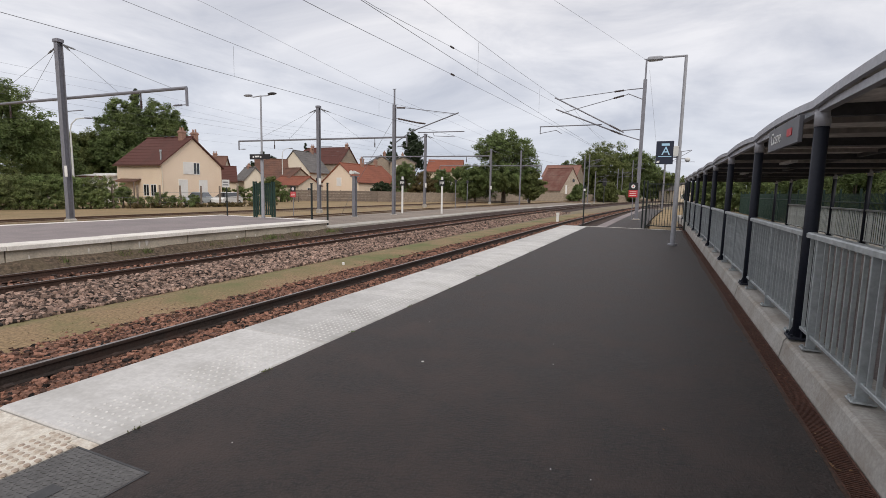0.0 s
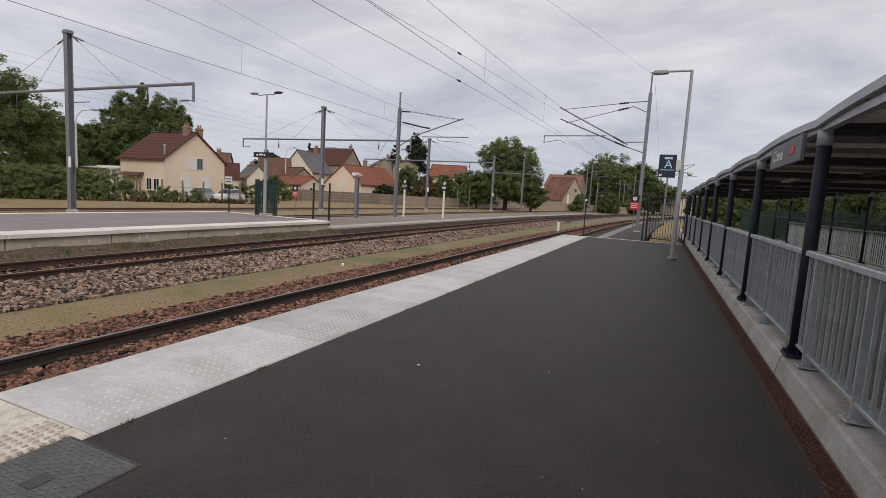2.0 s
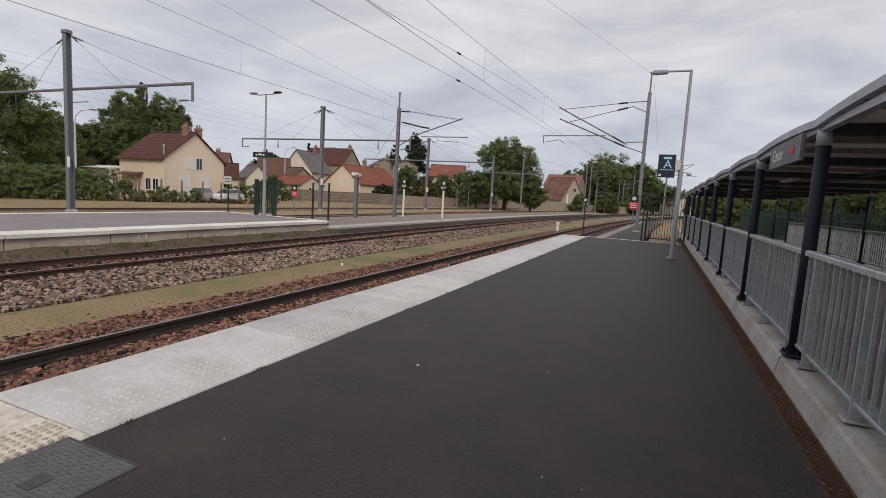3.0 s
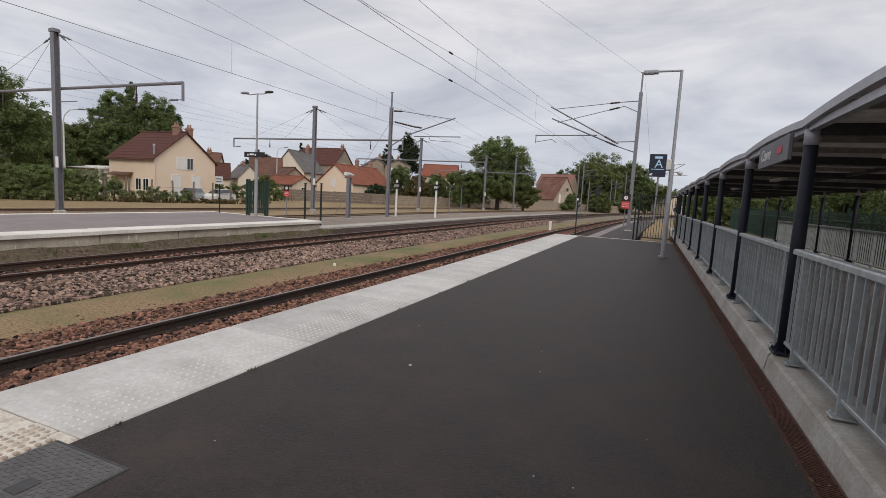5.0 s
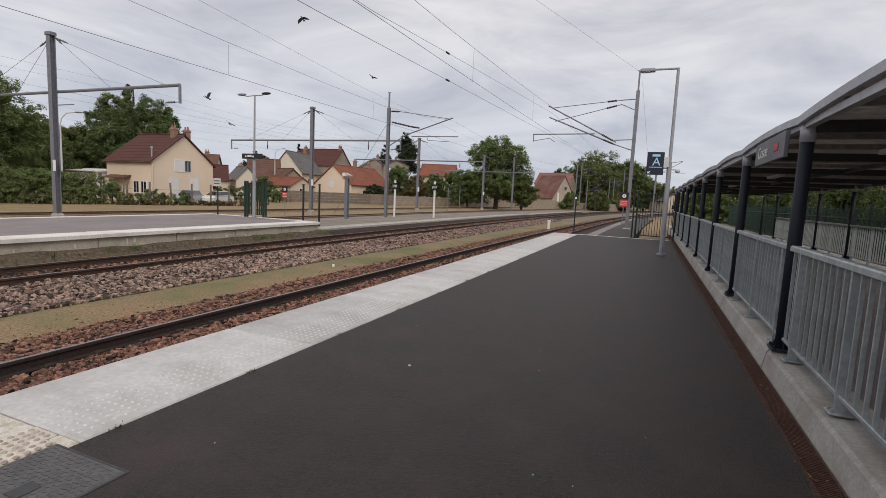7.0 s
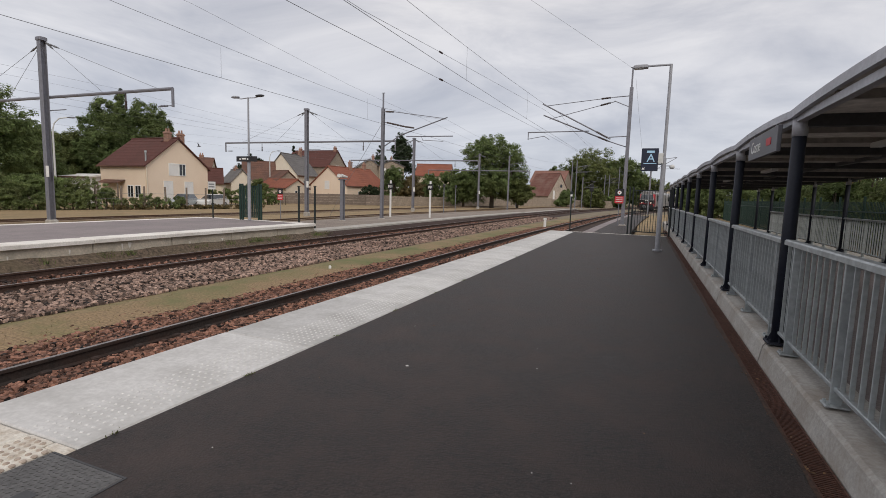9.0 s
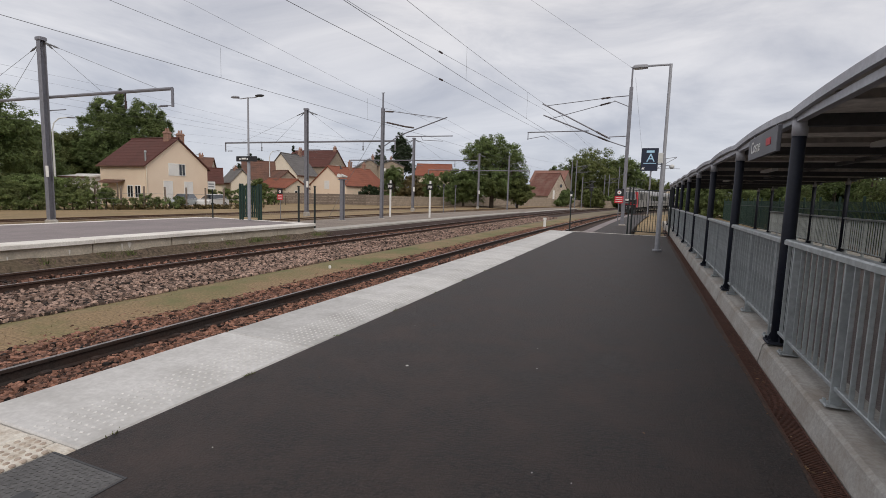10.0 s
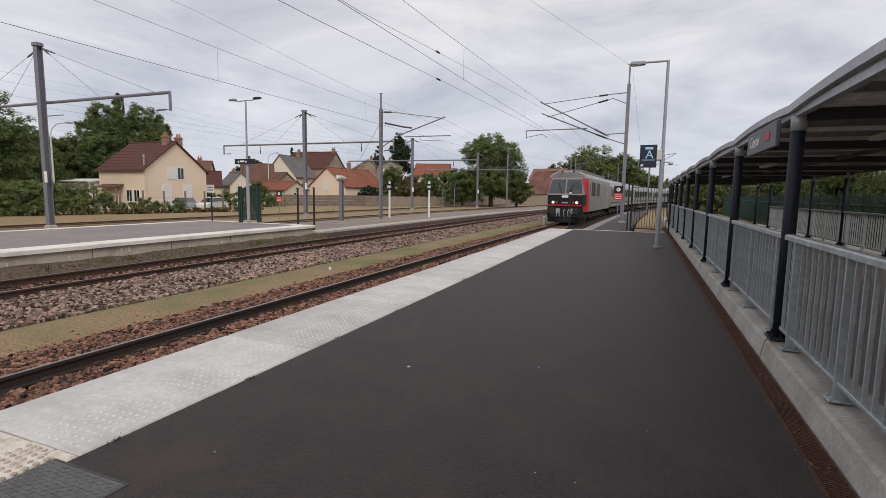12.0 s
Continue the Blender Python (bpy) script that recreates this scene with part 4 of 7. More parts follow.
# ---- trees and hedges ----
def leaf_cloud(blobs, count, size, seed, mat, gap=0.25):
    """A mesh of small leaf faces in clumps round the given ellipsoids (centre, radii), with an uneven outline."""
    rng = np.random.default_rng(seed)
    faces = []
    vol = np.array([b[3] * b[4] * b[5] for b in blobs]) ** (2 / 3)
    share = vol / vol.sum()
    m = 60
    for (cx, cy, cz, rx, ry, rz), w in zip(blobs, share):
        for _ in range(max(6, int(count * w / m))):
            d = rng.normal(size=3)
            d /= np.linalg.norm(d)
            k = rng.uniform(0.6, 1.06) if rng.random() > gap else rng.uniform(0.3, 0.8)
            c = np.array([cx, cy, cz]) + d * k * np.array([rx, ry, rz])
            cr = rng.uniform(0.08, 0.26) * (rx + ry + rz) / 3 + size
            u = rng.normal(size=(m, 3))
            u /= np.linalg.norm(u, axis=1)[:, None]
            p = c + u * cr * rng.uniform(0.4, 1.0, (m, 1)) * np.array([1, 1, 0.8])
            out = u * 0.7 + d * 0.5 + np.array([0, 0, 0.75]) + rng.normal(size=(m, 3)) * 0.45
            out /= np.linalg.norm(out, axis=1)[:, None]
            a = np.cross(out, rng.normal(size=(m, 3)))
            a /= np.linalg.norm(a, axis=1)[:, None]
            b = np.cross(out, a)
            h = size * rng.uniform(0.5, 1.2, (m, 1))
            faces.append(np.stack([p - a * h, p + b * h * 0.75, p + a * h], 1).reshape(-1, 3))
    v = np.concatenate(faces)
    n = len(v)
    me = bpy.data.meshes.new("leaves")
    me.vertices.add(n)
    me.vertices.foreach_set("co", v.astype(np.float32).ravel())
    me.loops.add(n)
    me.loops.foreach_set("vertex_index", np.arange(n, dtype=np.int32))
    me.polygons.add(n // 3)
    me.polygons.foreach_set("loop_start", np.arange(0, n, 3, dtype=np.int32))
    me.update(calc_edges=True)
    me.materials.append(mat)
    return me


def limb_shape(h, r, blobs, seed):
    rng = random.Random(seed)
    s = Shape()
    lean = (rng.uniform(-0.03, 0.03) * h, rng.uniform(-0.03, 0.03) * h)
    pts = [(0, 0, -0.1), (lean[0] * 0.4, lean[1] * 0.4, h * 0.35), (lean[0], lean[1], h * 0.7)]
    s.tube(pts[0], pts[1], r, r * 0.75, 9)
    s.tube(pts[1], pts[2], r * 0.75, r * 0.3, 9)
    for b in blobs:
        st = Vector(pts[1]).lerp(Vector(pts[2]), rng.uniform(0.0, 0.8))
        s.tube(st, (b[0], b[1], b[2]), r * 0.35, r * 0.08, 6)
    return s


def tree(name, label, x, y, z, height, blobs, leaf, count, size, seed, trunk=0.3, category="tree"):
    """blobs: ellipsoids of the crown in the tree's own space."""
    t = thing(name, label, category, pose(x, y, z))
    part("trunk", limb_shape(height * 0.75, trunk, blobs, seed), BARK, t, "brown trunk and limbs")
    part("crown", leaf_cloud(blobs, int(count * 3.7), size * 0.70, seed, leaf), leaf, t, "leafy crown")
    return t


def round_blobs(w, h, base, seed, n=9, depth=None):
    """Ellipsoids that fill a crown w wide from base to h."""
    rng = random.Random(seed)
    depth = depth or w
    out = [(0, 0, (base + h) / 2, w * 0.34, depth * 0.34, (h - base) * 0.40)]
    for i in range(n):
        a = 2 * math.pi * i / n + rng.uniform(-0.3, 0.3)
        u = rng.uniform(0.12, 0.80)
        k = math.sin(math.pi * (0.18 + 0.75 * u)) * rng.uniform(0.75, 1.0)
        r = rng.uniform(0.16, 0.24) * w
        out.append((math.cos(a) * (w / 2 - r * 0.8) * k, math.sin(a) * (depth / 2 - r * 0.8) * k, base + (h - base) * u, r, r, r * 0.85))
    out.append((rng.uniform(-0.08, 0.08) * w, 0, h - (h - base) * 0.16, w * 0.22, depth * 0.22, (h - base) * 0.16))
    return out


def cone_blobs(w, h, base, n=7):
    return [(0, 0, base + (h - base) * (i + 0.5) / n, w / 2 * (1 - i / n) + 0.15, w / 2 * (1 - i / n) + 0.15, (h - base) / n * 0.75) for i in range(n)]


Z0 = -0.70
# the wood behind the hedge and the cream house
tree("broadleaf_tree", "large dark green broadleaf tree behind the hedge", -58, 19.5, Z0, 13, round_blobs(13, 12.6, 0.5, 1, 14), LEAF_OAK, 19200, 0.26, 1, 0.4)
tree("broadleaf_tree", "tall dense green tree beside the hedge", -61, 27.0, Z0, 13.5, round_blobs(12, 13.2, 0.5, 2, 16), LEAF_OAK, 14400, 0.26, 2, 0.35)
tree("broadleaf_tree", "dark green tree in the shade of the wood", -66, 34, Z0, 10.0, round_blobs(10, 9.7, 0.5, 3), LEAF_OAK, 12800, 0.26, 3, 0.35)
tree("broadleaf_tree", "tall bushy tree rising behind the cream house", -69, 45.6, Z0, 14.5, round_blobs(7.5, 14.0, 1, 4, 14, depth=8), LEAF_OAK, 16000, 0.26, 4, 0.4)
tree("broadleaf_tree", "tall tree with an uneven top behind the house roof", -69, 51.0, Z0, 15, round_blobs(7.5, 14.8, 1, 5, 14, depth=8), LEAF_OAK, 14400, 0.26, 5, 0.4)
tree("conifer", "dark conifer spire behind the cream house", -72, 50.0, Z0, 16, cone_blobs(3.5, 16.0, 2), LEAF_DARK, 3500, 0.28, 6, 0.25)
tree("broadleaf_tree", "dull green tree at the edge of the wood", -72, 39.0, Z0, 9.6, round_blobs(10, 9.5, 1, 7, 12), LEAF_LIGHT, 9600, 0.26, 7, 0.3)
tree("broadleaf_tree", "green tree between wood and house", -73, 43.0, Z0, 9.6, round_blobs(8, 9.5, 0.5, 8), LEAF_LIGHT, 11200, 0.26, 8, 0.3)
tree("round_bush", "lighter green bush on the hedge line", -53, 23.5, Z0, 4.5, round_blobs(6, 4.2, 0.2, 9), LEAF_LIGHT, 3500, 0.22, 9, 0.15, "bush")
tree("broadleaf_tree", "slender dark green tree among the tall ones", -70, 48.4, Z0, 15, cone_blobs(6.5, 15.0, 3, 9), LEAF_OAK, 12800, 0.26, 71, 0.3)
tree("broadleaf_tree", "tall narrow tree behind the house chimneys", -70, 54.2, Z0, 14, round_blobs(6.0, 14.0, 1, 72, 12), LEAF_OAK, 11200, 0.26, 72, 0.3)
tree("garden_shrub", "low bush in the post and wire fence", -45.4, 34.0, Z0, 1.5, round_blobs(2.2, 1.55, 0.05, 73), LEAF_HEDGE, 1200, 0.12, 73, 0.06, "bush")
tree("garden_shrub", "small bush beside a fence post", -44.3, 36.6, Z0, 1.3, round_blobs(1.3, 1.35, 0.05, 74), LEAF_HEDGE, 800, 0.12, 74, 0.05, "bush")
# middle distance
tree("walnut_tree", "large round broadleaf tree standing alone by the sidings", -27.3, 91, Z0, 13.5, round_blobs(13.6, 14.1, 1.6, 10, 18), LEAF_OAK, 19000, 0.31, 10, 0.45)
tree("low_tree", "low dark leafy tree under the large one", -32, 88, Z0, 7, round_blobs(9, 7.2, 0.3, 11), LEAF_OAK, 6000, 0.34, 11, 0.25)
tree("low_tree", "low bushy tree beside the stone wall", -22.5, 92, Z0, 7, round_blobs(6.5, 6.5, 0.2, 12), LEAF_LIGHT, 5000, 0.32, 12, 0.25)
tree("conifer", "dark conifer among the houses", -59.5, 104, Z0, 13, cone_blobs(6, 13.5, 3), LEAF_DARK, 4000, 0.32, 13, 0.3)
tree("cedar", "tall dark broad-topped conifer among the houses", -54.8, 106.7, Z0, 16, round_blobs(6.5, 16.6, 5, 14, 6), LEAF_DARK, 6000, 0.34, 14, 0.4)
tree("garden_tree", "green garden tree by the grey house", -47, 88, Z0, 8, round_blobs(6, 7.6, 0.5, 15), LEAF_OAK, 4500, 0.3, 15, 0.25)
tree("garden_tree", "leafy russet and green garden tree", -43.5, 89, Z0, 6.5, round_blobs(6, 6.2, 0.3, 16), LEAF_RUSSET, 4000, 0.3, 16, 0.2)
tree("garden_tree", "green garden tree before an orange roof", -40, 100, Z0, 8, round_blobs(6.5, 7.4, 0.5, 17), LEAF_OAK, 4500, 0.3, 17, 0.25)
tree("garden_tree", "bushy green tree hiding a pale house wall", -42.8, 96, Z0, 7, round_blobs(5.5, 6.8, 0.3, 23), LEAF_OAK, 4500, 0.3, 23, 0.22)
tree("garden_shrub", "dark shrub before the red-roofed house", -47.5, 80, Z0, 4.0, round_blobs(5, 3.8, 0.1, 18), LEAF_DARK, 2500, 0.24, 18, 0.12, "bush")
tree("garden_tree", "round dark tree behind the roofs", -80, 84, Z0, 9, round_blobs(8, 9.6, 1, 19), LEAF_DARK, 4500, 0.34, 19, 0.3)
tree("garden_tree", "small green garden tree between roofs", -59.5, 63.5, Z0, 4.2, round_blobs(4, 4.0, 0.2, 20), LEAF_LIGHT, 3500, 0.28, 20, 0.2)
tree("conifer", "small dark conifer behind the roofs", -80, 98, Z0, 11, cone_blobs(4, 12.5, 3), LEAF_DARK, 2500, 0.3, 21, 0.25)
tree("conifer", "small dark conifer behind the far roofs", -66, 118, Z0, 11, cone_blobs(5, 12.5, 3), LEAF_DARK, 2500, 0.3, 22, 0.25)
# the big clump at the bend
for i, (x, y, w, h) in enumerate([(-22.0, 172, 15, 16.0), (-15.5, 170, 23, 18.6), (-7.5, 172, 16, 16.4), (-28, 166, 10, 12.5), (-2, 176, 12, 12)]):
    tree("broadleaf_tree", "large green tree in the clump at the bend", x, y, Z0, h, round_blobs(w, h, 1.0, 30 + i, 28), LEAF_LIGHT if i == 1 else LEAF_OAK, 11500, 0.46, 30 + i, 0.4)
for i, (x, y, w, h) in enumerate([(-20, 135, 6, 4.5), (-13, 138, 7, 5.0), (-7, 142, 6, 4.2), (14, 150, 12, 9), (24, 145, 12, 8), (4, 170, 12, 9), (40, 135, 14, 9)]):
    tree("shrub", "rounded green shrub beside the line at the bend", x, y, Z0, h, round_blobs(w, h, 0.1, 40 + i), LEAF_LIGHT if i % 2 else LEAF_OAK, 3500, 0.4, 40 + i, 0.15, "bush")
# behind the canopy
for i, (x, y, w, h, lf) in enumerate([(11, 9, 6, 3.0, LEAF_OAK), (12, 14, 6, 3.6, LEAF_LIGHT), (12, 20, 7, 3.8, LEAF_OAK), (13, 27, 7, 4.0, LEAF_LIGHT),
                                      (13, 34, 7, 3.2, LEAF_OAK), (15, 44, 8, 4.2, LEAF_RUSSET), (16, 56, 9, 4.6, LEAF_OAK), (19, 72, 10, 5.5, LEAF_LIGHT), (22, 90, 10, 6, LEAF_OAK)]):
    tree("shrub", "leafy green shrub behind the canopy fence", x, y, -0.5, h, round_blobs(w, h, 0.1, 60 + i), lf, 5000, 0.15 + 0.01 * i, 60 + i, 0.12, "bush")


def hedge(name, label, x0, y0, x1, y1, h, thick, leaf, count, size, seed, thin=0.0):
    n = max(3, int(math.hypot(x1 - x0, y1 - y0) / 0.6))
    rng = random.Random(seed)
    blobs = []
    for i in range(n + 1):
        u = i / n
        if rng.random() < thin:
            continue
        for z in (0.24, 0.5, 0.78):
            blobs.append(((x1 - x0) * u + rng.uniform(-0.2, 0.2), (y1 - y0) * u + rng.uniform(-0.2, 0.2), h * z, 0.8, thick / 2, h * 0.26 * rng.uniform(0.9 - thin, 1.1 + thin)))
    t = thing(name, label, "hedge", pose(x0, y0, Z0))
    part("foliage", leaf_cloud(blobs, int(count * 4.5), size * 0.75, seed, leaf, 0.1), leaf, t)
    st = Shape()
    for i in range(n + 1):
        st.tube(((x1 - x0) * i / n, (y1 - y0) * i / n, -0.05), ((x1 - x0) * i / n, (y1 - y0) * i / n, h * 0.6), 0.06, 0.03, 6)
    part("stems", st, BARK, t)["kind"] = "stuff"


hedge("hedge", "long dense dark green hedge along the sidings", -51.5, 10, -45.9, 28.6, 2.75, 2.0, LEAF_HEDGE, 42000, 0.115, 51)
# extra height and the unseen rear stretch are added to screen the sun off the railing
hedge("boundary_thicket", "tall leafy green thicket behind the canopy fence, heightened and extended unseen as a sun screen", 9.8, -16, 10.8, 36, 7.6, 3.4, LEAF_OAK, 22000, 0.17, 53)
hedge("boundary_thicket", "tall green thicket running on beyond the canopy", 9.6, 33, 17, 85, 5.2, 3.5, LEAF_OAK, 16000, 0.24, 54)
hedge("overgrown_hedge", "overgrown weeds and brambles on the garden fence", -45.7, 29.2, -43.9, 36.5, 1.15, 1.2, LEAF_HEDGE, 1400, 0.11, 52, 0.45)
hedge("boundary_thicket", "dense green scrub closing the view under the canopy", 4.2, 66, 12.5, 58, 4.4, 3.5, LEAF_OAK, 9000, 0.24, 56)
tree("garden_shrub", "tall untidy shrub before the cream house", -47.2, 31.0, Z0, 2.4, round_blobs(2.3, 2.35, 0.1, 57), LEAF_HEDGE, 1800, 0.14, 57, 0.08, "bush")
hedge("garden_hedge", "dark green overgrown bushes behind the parked cars", -54.5, 46.5, -50.5, 60, 2.3, 1.8, LEAF_OAK, 5000, 0.16, 58, 0.25)
hedge("dry_weeds", "dry brownish weeds along the garden fence", -45.2, 29.6, -41.6, 45, 0.45, 0.9, LEAF_RUSSET, 1500, 0.09, 55, 0.4)


def far_woods():
    """The wooded skyline all round the place."""
    rng = random.Random(77)
    blobs = []
    for i in range(150):
        a = 2 * math.pi * i / 150
        d = rng.uniform(290, 380)
        h = rng.uniform(5, 9)
        blobs.append((math.cos(a) * d - 10, math.sin(a) * d + 60, h * 0.4, rng.uniform(9, 14), rng.uniform(9, 14), h))
    tagged(part("far_woods", leaf_cloud(blobs, 40000, 1.0, 78, LEAF_OAK, 0.1), LEAF_OAK, None), "low wooded skyline in the distance", "woods", kind="stuff")


far_woods()


# ---- houses ----
def house(label, x, y, rz, W, L, base, eave, ridge, wall, tiles, openings=(), chimneys=(), over=0.25, name="house"):
    """Gable wall at local x = 0 facing +x, W wide along y, L deep along -x. openings: (face, across, z, width, height, kind)."""
    t = thing(name, label, "house", pose(x, y, base, 0, 0, rz))
    e, r = eave - base, ridge - base
    w = Shape()
    w.prism([(-W / 2, 0), (W / 2, 0), (W / 2, e), (0, r - 0.05), (-W / 2, e)], -L, 0, "x")
    part("wall", w, wall, t)
    th = 0.14
    for sgn in (-1, 1):
        s = Shape()
        slope = (r - e) / (W / 2)
        y1, z1 = W / 2 + over, e - over * slope
        s.prism([(0, r), (sgn * y1, z1), (sgn * y1, z1 + th), (0, r + th)], -L - over, over, "x")
        roof = part("roof", s, tiles, t)
        k = Shape()
        rows = 9
        ln = math.hypot(y1, r - z1)
        for i in range(rows):
            u = (i + 1) / rows
            yy, zz = sgn * y1 * u, r + (z1 - r) * u + th
            k.tube((-L - over, yy, zz - 0.01), (over, yy, zz - 0.01), 0.035, n=5)
        part("tiling", k, tiles, roof)["kind"] = "stuff"
        g = Shape()
        g.tube((-L - over, sgn * (y1 + 0.05), z1 + 0.02), (over, sgn * (y1 + 0.05), z1 + 0.02), 0.07, n=8)
        part("gutter", g, TILE_BROWN, roof)
    rd = Shape()
    rd.tube((-L - over, 0, r + th), (over, 0, r + th), 0.11, n=8)
    part("ridge", rd, tiles, t)
    for face, a, z, ww, hh, kind in openings:
        m = {"gable": pose(0, a, z - base), "right": pose(-a, W / 2, z - base, 0, 0, 90), "left": pose(-a, -W / 2, z - base, 0, 0, -90)}[face]
        f = Shape()
        for y0, y1, z0, z1 in ((-ww / 2 - 0.07, -ww / 2, -0.07, hh + 0.07), (ww / 2, ww / 2 + 0.07, -0.07, hh + 0.07), (-ww / 2, ww / 2, hh, hh + 0.07), (-ww / 2, ww / 2, -0.07, 0)):
            f.cbox(-0.02, 0.05, y0, y1, z0, z1, 0.01)
        if kind == "window":
            f.box(0.0, 0.045, -0.025, 0.025, 0, hh)
        nm = "door" if kind == "door" else "window"
        fr = part(nm, f, WHITE, t, "white surround", at=m)
        pn = Shape()
        pn.box(0.003, 0.02 if kind == "window" else 0.035, -ww / 2 + 0.001, ww / 2 - 0.001, 0.001, hh - 0.001)
        if kind == "shutter" or kind == "door":
            for i in range(int(hh / 0.12)):
                pn.box(0.035, 0.042, -ww / 2 + 0.02, ww / 2 - 0.02, 0.02 + i * 0.12, 0.11 + i * 0.12)
        part("pane" if kind == "window" else "shutter", pn, GLASS if kind == "window" else WHITE, fr)
    for cx, cy, ch in chimneys:
        zt = r - abs(cy) * (r - e) / (W / 2)
        c = Shape()
        c.cbox(-0.36, 0.36, -0.26, 0.26, zt - 0.5, r + ch, 0.03)
        c.cbox(-0.42, 0.42, -0.32, 0.32, r + ch - 0.25, r + ch - 0.1, 0.03)
        chm = part("chimney", c, BRICK_RED, t, "brick chimney", at=pose(-cx, cy, 0))
        p = Shape()
        for q in (-0.2, 0.2):
            p.tube((q, 0, r + ch - 0.02), (q, 0, r + ch + 0.35), 0.11, 0.09, 8)
        part("chimney_pot", p, BRICK_RED, chm)
    return t


cream = house("cream rendered house with a dark red tiled roof and white shutters", -50, 41.15, 0, 8.15, 7.3, Z0, 3.78, 6.95, RENDER_CREAM, TILE_DARK,
      [("gable", -1.35, 0.0, 1.05, 2.1, "shutter"), ("gable", 1.35, 0.0, 1.05, 2.1, "shutter"), ("gable", -0.62, 2.85, 1.15, 1.25, "shutter"), ("gable", 0.5, 2.85, 0.75, 1.25, "window"),
       ("left", 1.2, 0.3, 0.8, 1.2, "window"), ("left", 2.4, 0.3, 0.8, 1.2, "window")],
      [(0.6, 0.9, 0.75), (1.2, -0.3, 0.85)])
flue = Shape()
flue.tube((0, 0, 0), (0, 0, 1.25), 0.09, n=10)
flue.tube((0, 0, 1.25), (0, 0, 1.45), 0.15, 0.12, 10)
part("flue", flue, GALV, cream, "metal flue pipe", at=pose(-0.5, -3.6, 4.6))
awning = Shape()
awning.prism([(-4.08, 2.75), (-5.0, 2.45), (-5.0, 2.53), (-4.08, 2.85)], -6.7, -3.2, "x")
shade = part("awning", awning, TILE_BROWN, cream, "brown pent roof over the side door")
for a in (-6.6, -3.3):
    awning = Shape()
    awning.cbox(a - 0.06, a + 0.06, -4.96, -4.84, 0, 2.46, 0.01)
    part("awning_post", awning, TIMBER_FENCE, shade)
pipe = Shape()
pipe.tube((0.06, -3.95, 0.0), (0.06, -3.95, 4.4), 0.05, n=8)
part("downpipe", pipe, RENDER_LIGHT, cream)
house("small white rendered garage beside the cream house", -57.6, 37.6, 0, 3.6, 4.5, Z0, 2.3, 2.5, WHITE, WHITE, [("gable", 0, -0.6, 1.8, 1.9, "door")], name="garage")
house("low house with a long red-brown tiled roof", -66.0, 75.2, 45, 8, 5.5, Z0, 3.0, 6.6, RENDER_PALE, TILE_BROWN, [("left", 3, 0.6, 1, 1.3, "window")], [(4, 0, 0.6)])
house("small house with a dark red roof behind gardens", -65.4, 62.0, 48, 6.5, 6, Z0, 2.3, 4.6, RENDER_PALE, TILE_DARK, [("left", 3, 0.5, 1, 1.3, "window")], [(5, 0, 0.8)])
house("pale house with a brown roof behind the dark one", -77, 71, 40, 8, 8, Z0, 5.0, 7.0, RENDER_PALE, TILE_BROWN, [("left", 3, 2.6, 1, 1.3, "window")], [(2, 0, 0.7)])
house("small house with a slate roof and pale gable", -64.4, 65.5, -25, 3.8, 5, Z0, 2.6, 4.7, RENDER_LIGHT, SLATE, [("gable", 0, 0.6, 0.9, 1.3, "window")], [(3, 0, 0.5)])
house("tall cream gabled house with a grey slate roof", -68.2, 79.8, -80, 7.0, 9, Z0, 4.7, 8.8, RENDER_LIGHT, SLATE, [("right", 3, 2.2, 1, 1.3, "window")], [(7.5, 0, 1.2)])
house("brown-roofed house with a stone gable and chimneys", -70.5, 102.5, 0, 8, 13, Z0, 7.4, 11.3, STONE_WALL, TILE_DARK, [("gable", 0, 6.5, 0.9, 1.3, "window")], [(0.6, 0, 0.9), (11, 0, 0.7)])
house("low house with a red tiled roof along the fence", -56.2, 69.8, -10, 5.0, 7.5, Z0, 1.9, 3.3, RENDER_PALE, TILE_RED, [("gable", 0, 0.2, 1, 1.2, "window")])
house("shed-like house with a grey-brown roof", -60.5, 72.5, -15, 6, 8, Z0, 2.6, 4.9, STONE_WALL, TILE_BROWN)
house("cream gabled house with a long red tiled roof", -55.1, 77.3, -95, 8.6, 13, Z0, 2.7, 6.1, RENDER_CREAM, TILE_RED, [("gable", -0.3, 2.0, 1, 1.4, "shutter"), ("right", 4, 0.3, 1, 1.3, "window")], [(6, 0.4, 1.3), (11, 0, 1.2)])
house("grey stone house with tall windows", -56.5, 94.6, -50, 5.5, 8, Z0, 6.9, 8.7, STONE_WALL, SLATE, [("gable", -1.2, 3.4, 0.9, 1.5, "window"), ("gable", 1.2, 3.4, 0.9, 1.5, "window"), ("gable", 0, 0.4, 0.9, 1.5, "window")], [(1, 0.8, 0.9)])
house("grey house with white dormer-like windows", -52.2, 96.5, -60, 5.5, 7, Z0, 7.4, 8.6, STONE_WALL, SLATE, [("gable", -1.6, 5.4, 0.8, 1.4, "shutter"), ("gable", 0, 5.4, 0.8, 1.4, "shutter"), ("gable", 1.6, 5.4, 0.8, 1.4, "shutter"), ("gable", -1.2, 2.4, 0.9, 1.4, "shutter"), ("gable", 1.2, 2.4, 0.9, 1.4, "shutter")], [(2, 0, 0.8)])
house("pale house with an orange-red roof behind trees", -51.0, 129.5, 15, 8.5, 9.5, Z0, 6.6, 9.8, RENDER_PALE, TILE_RED, [("left", 3, 3, 1, 1.4, "window"), ("left", 6, 3, 1, 1.4, "window")])
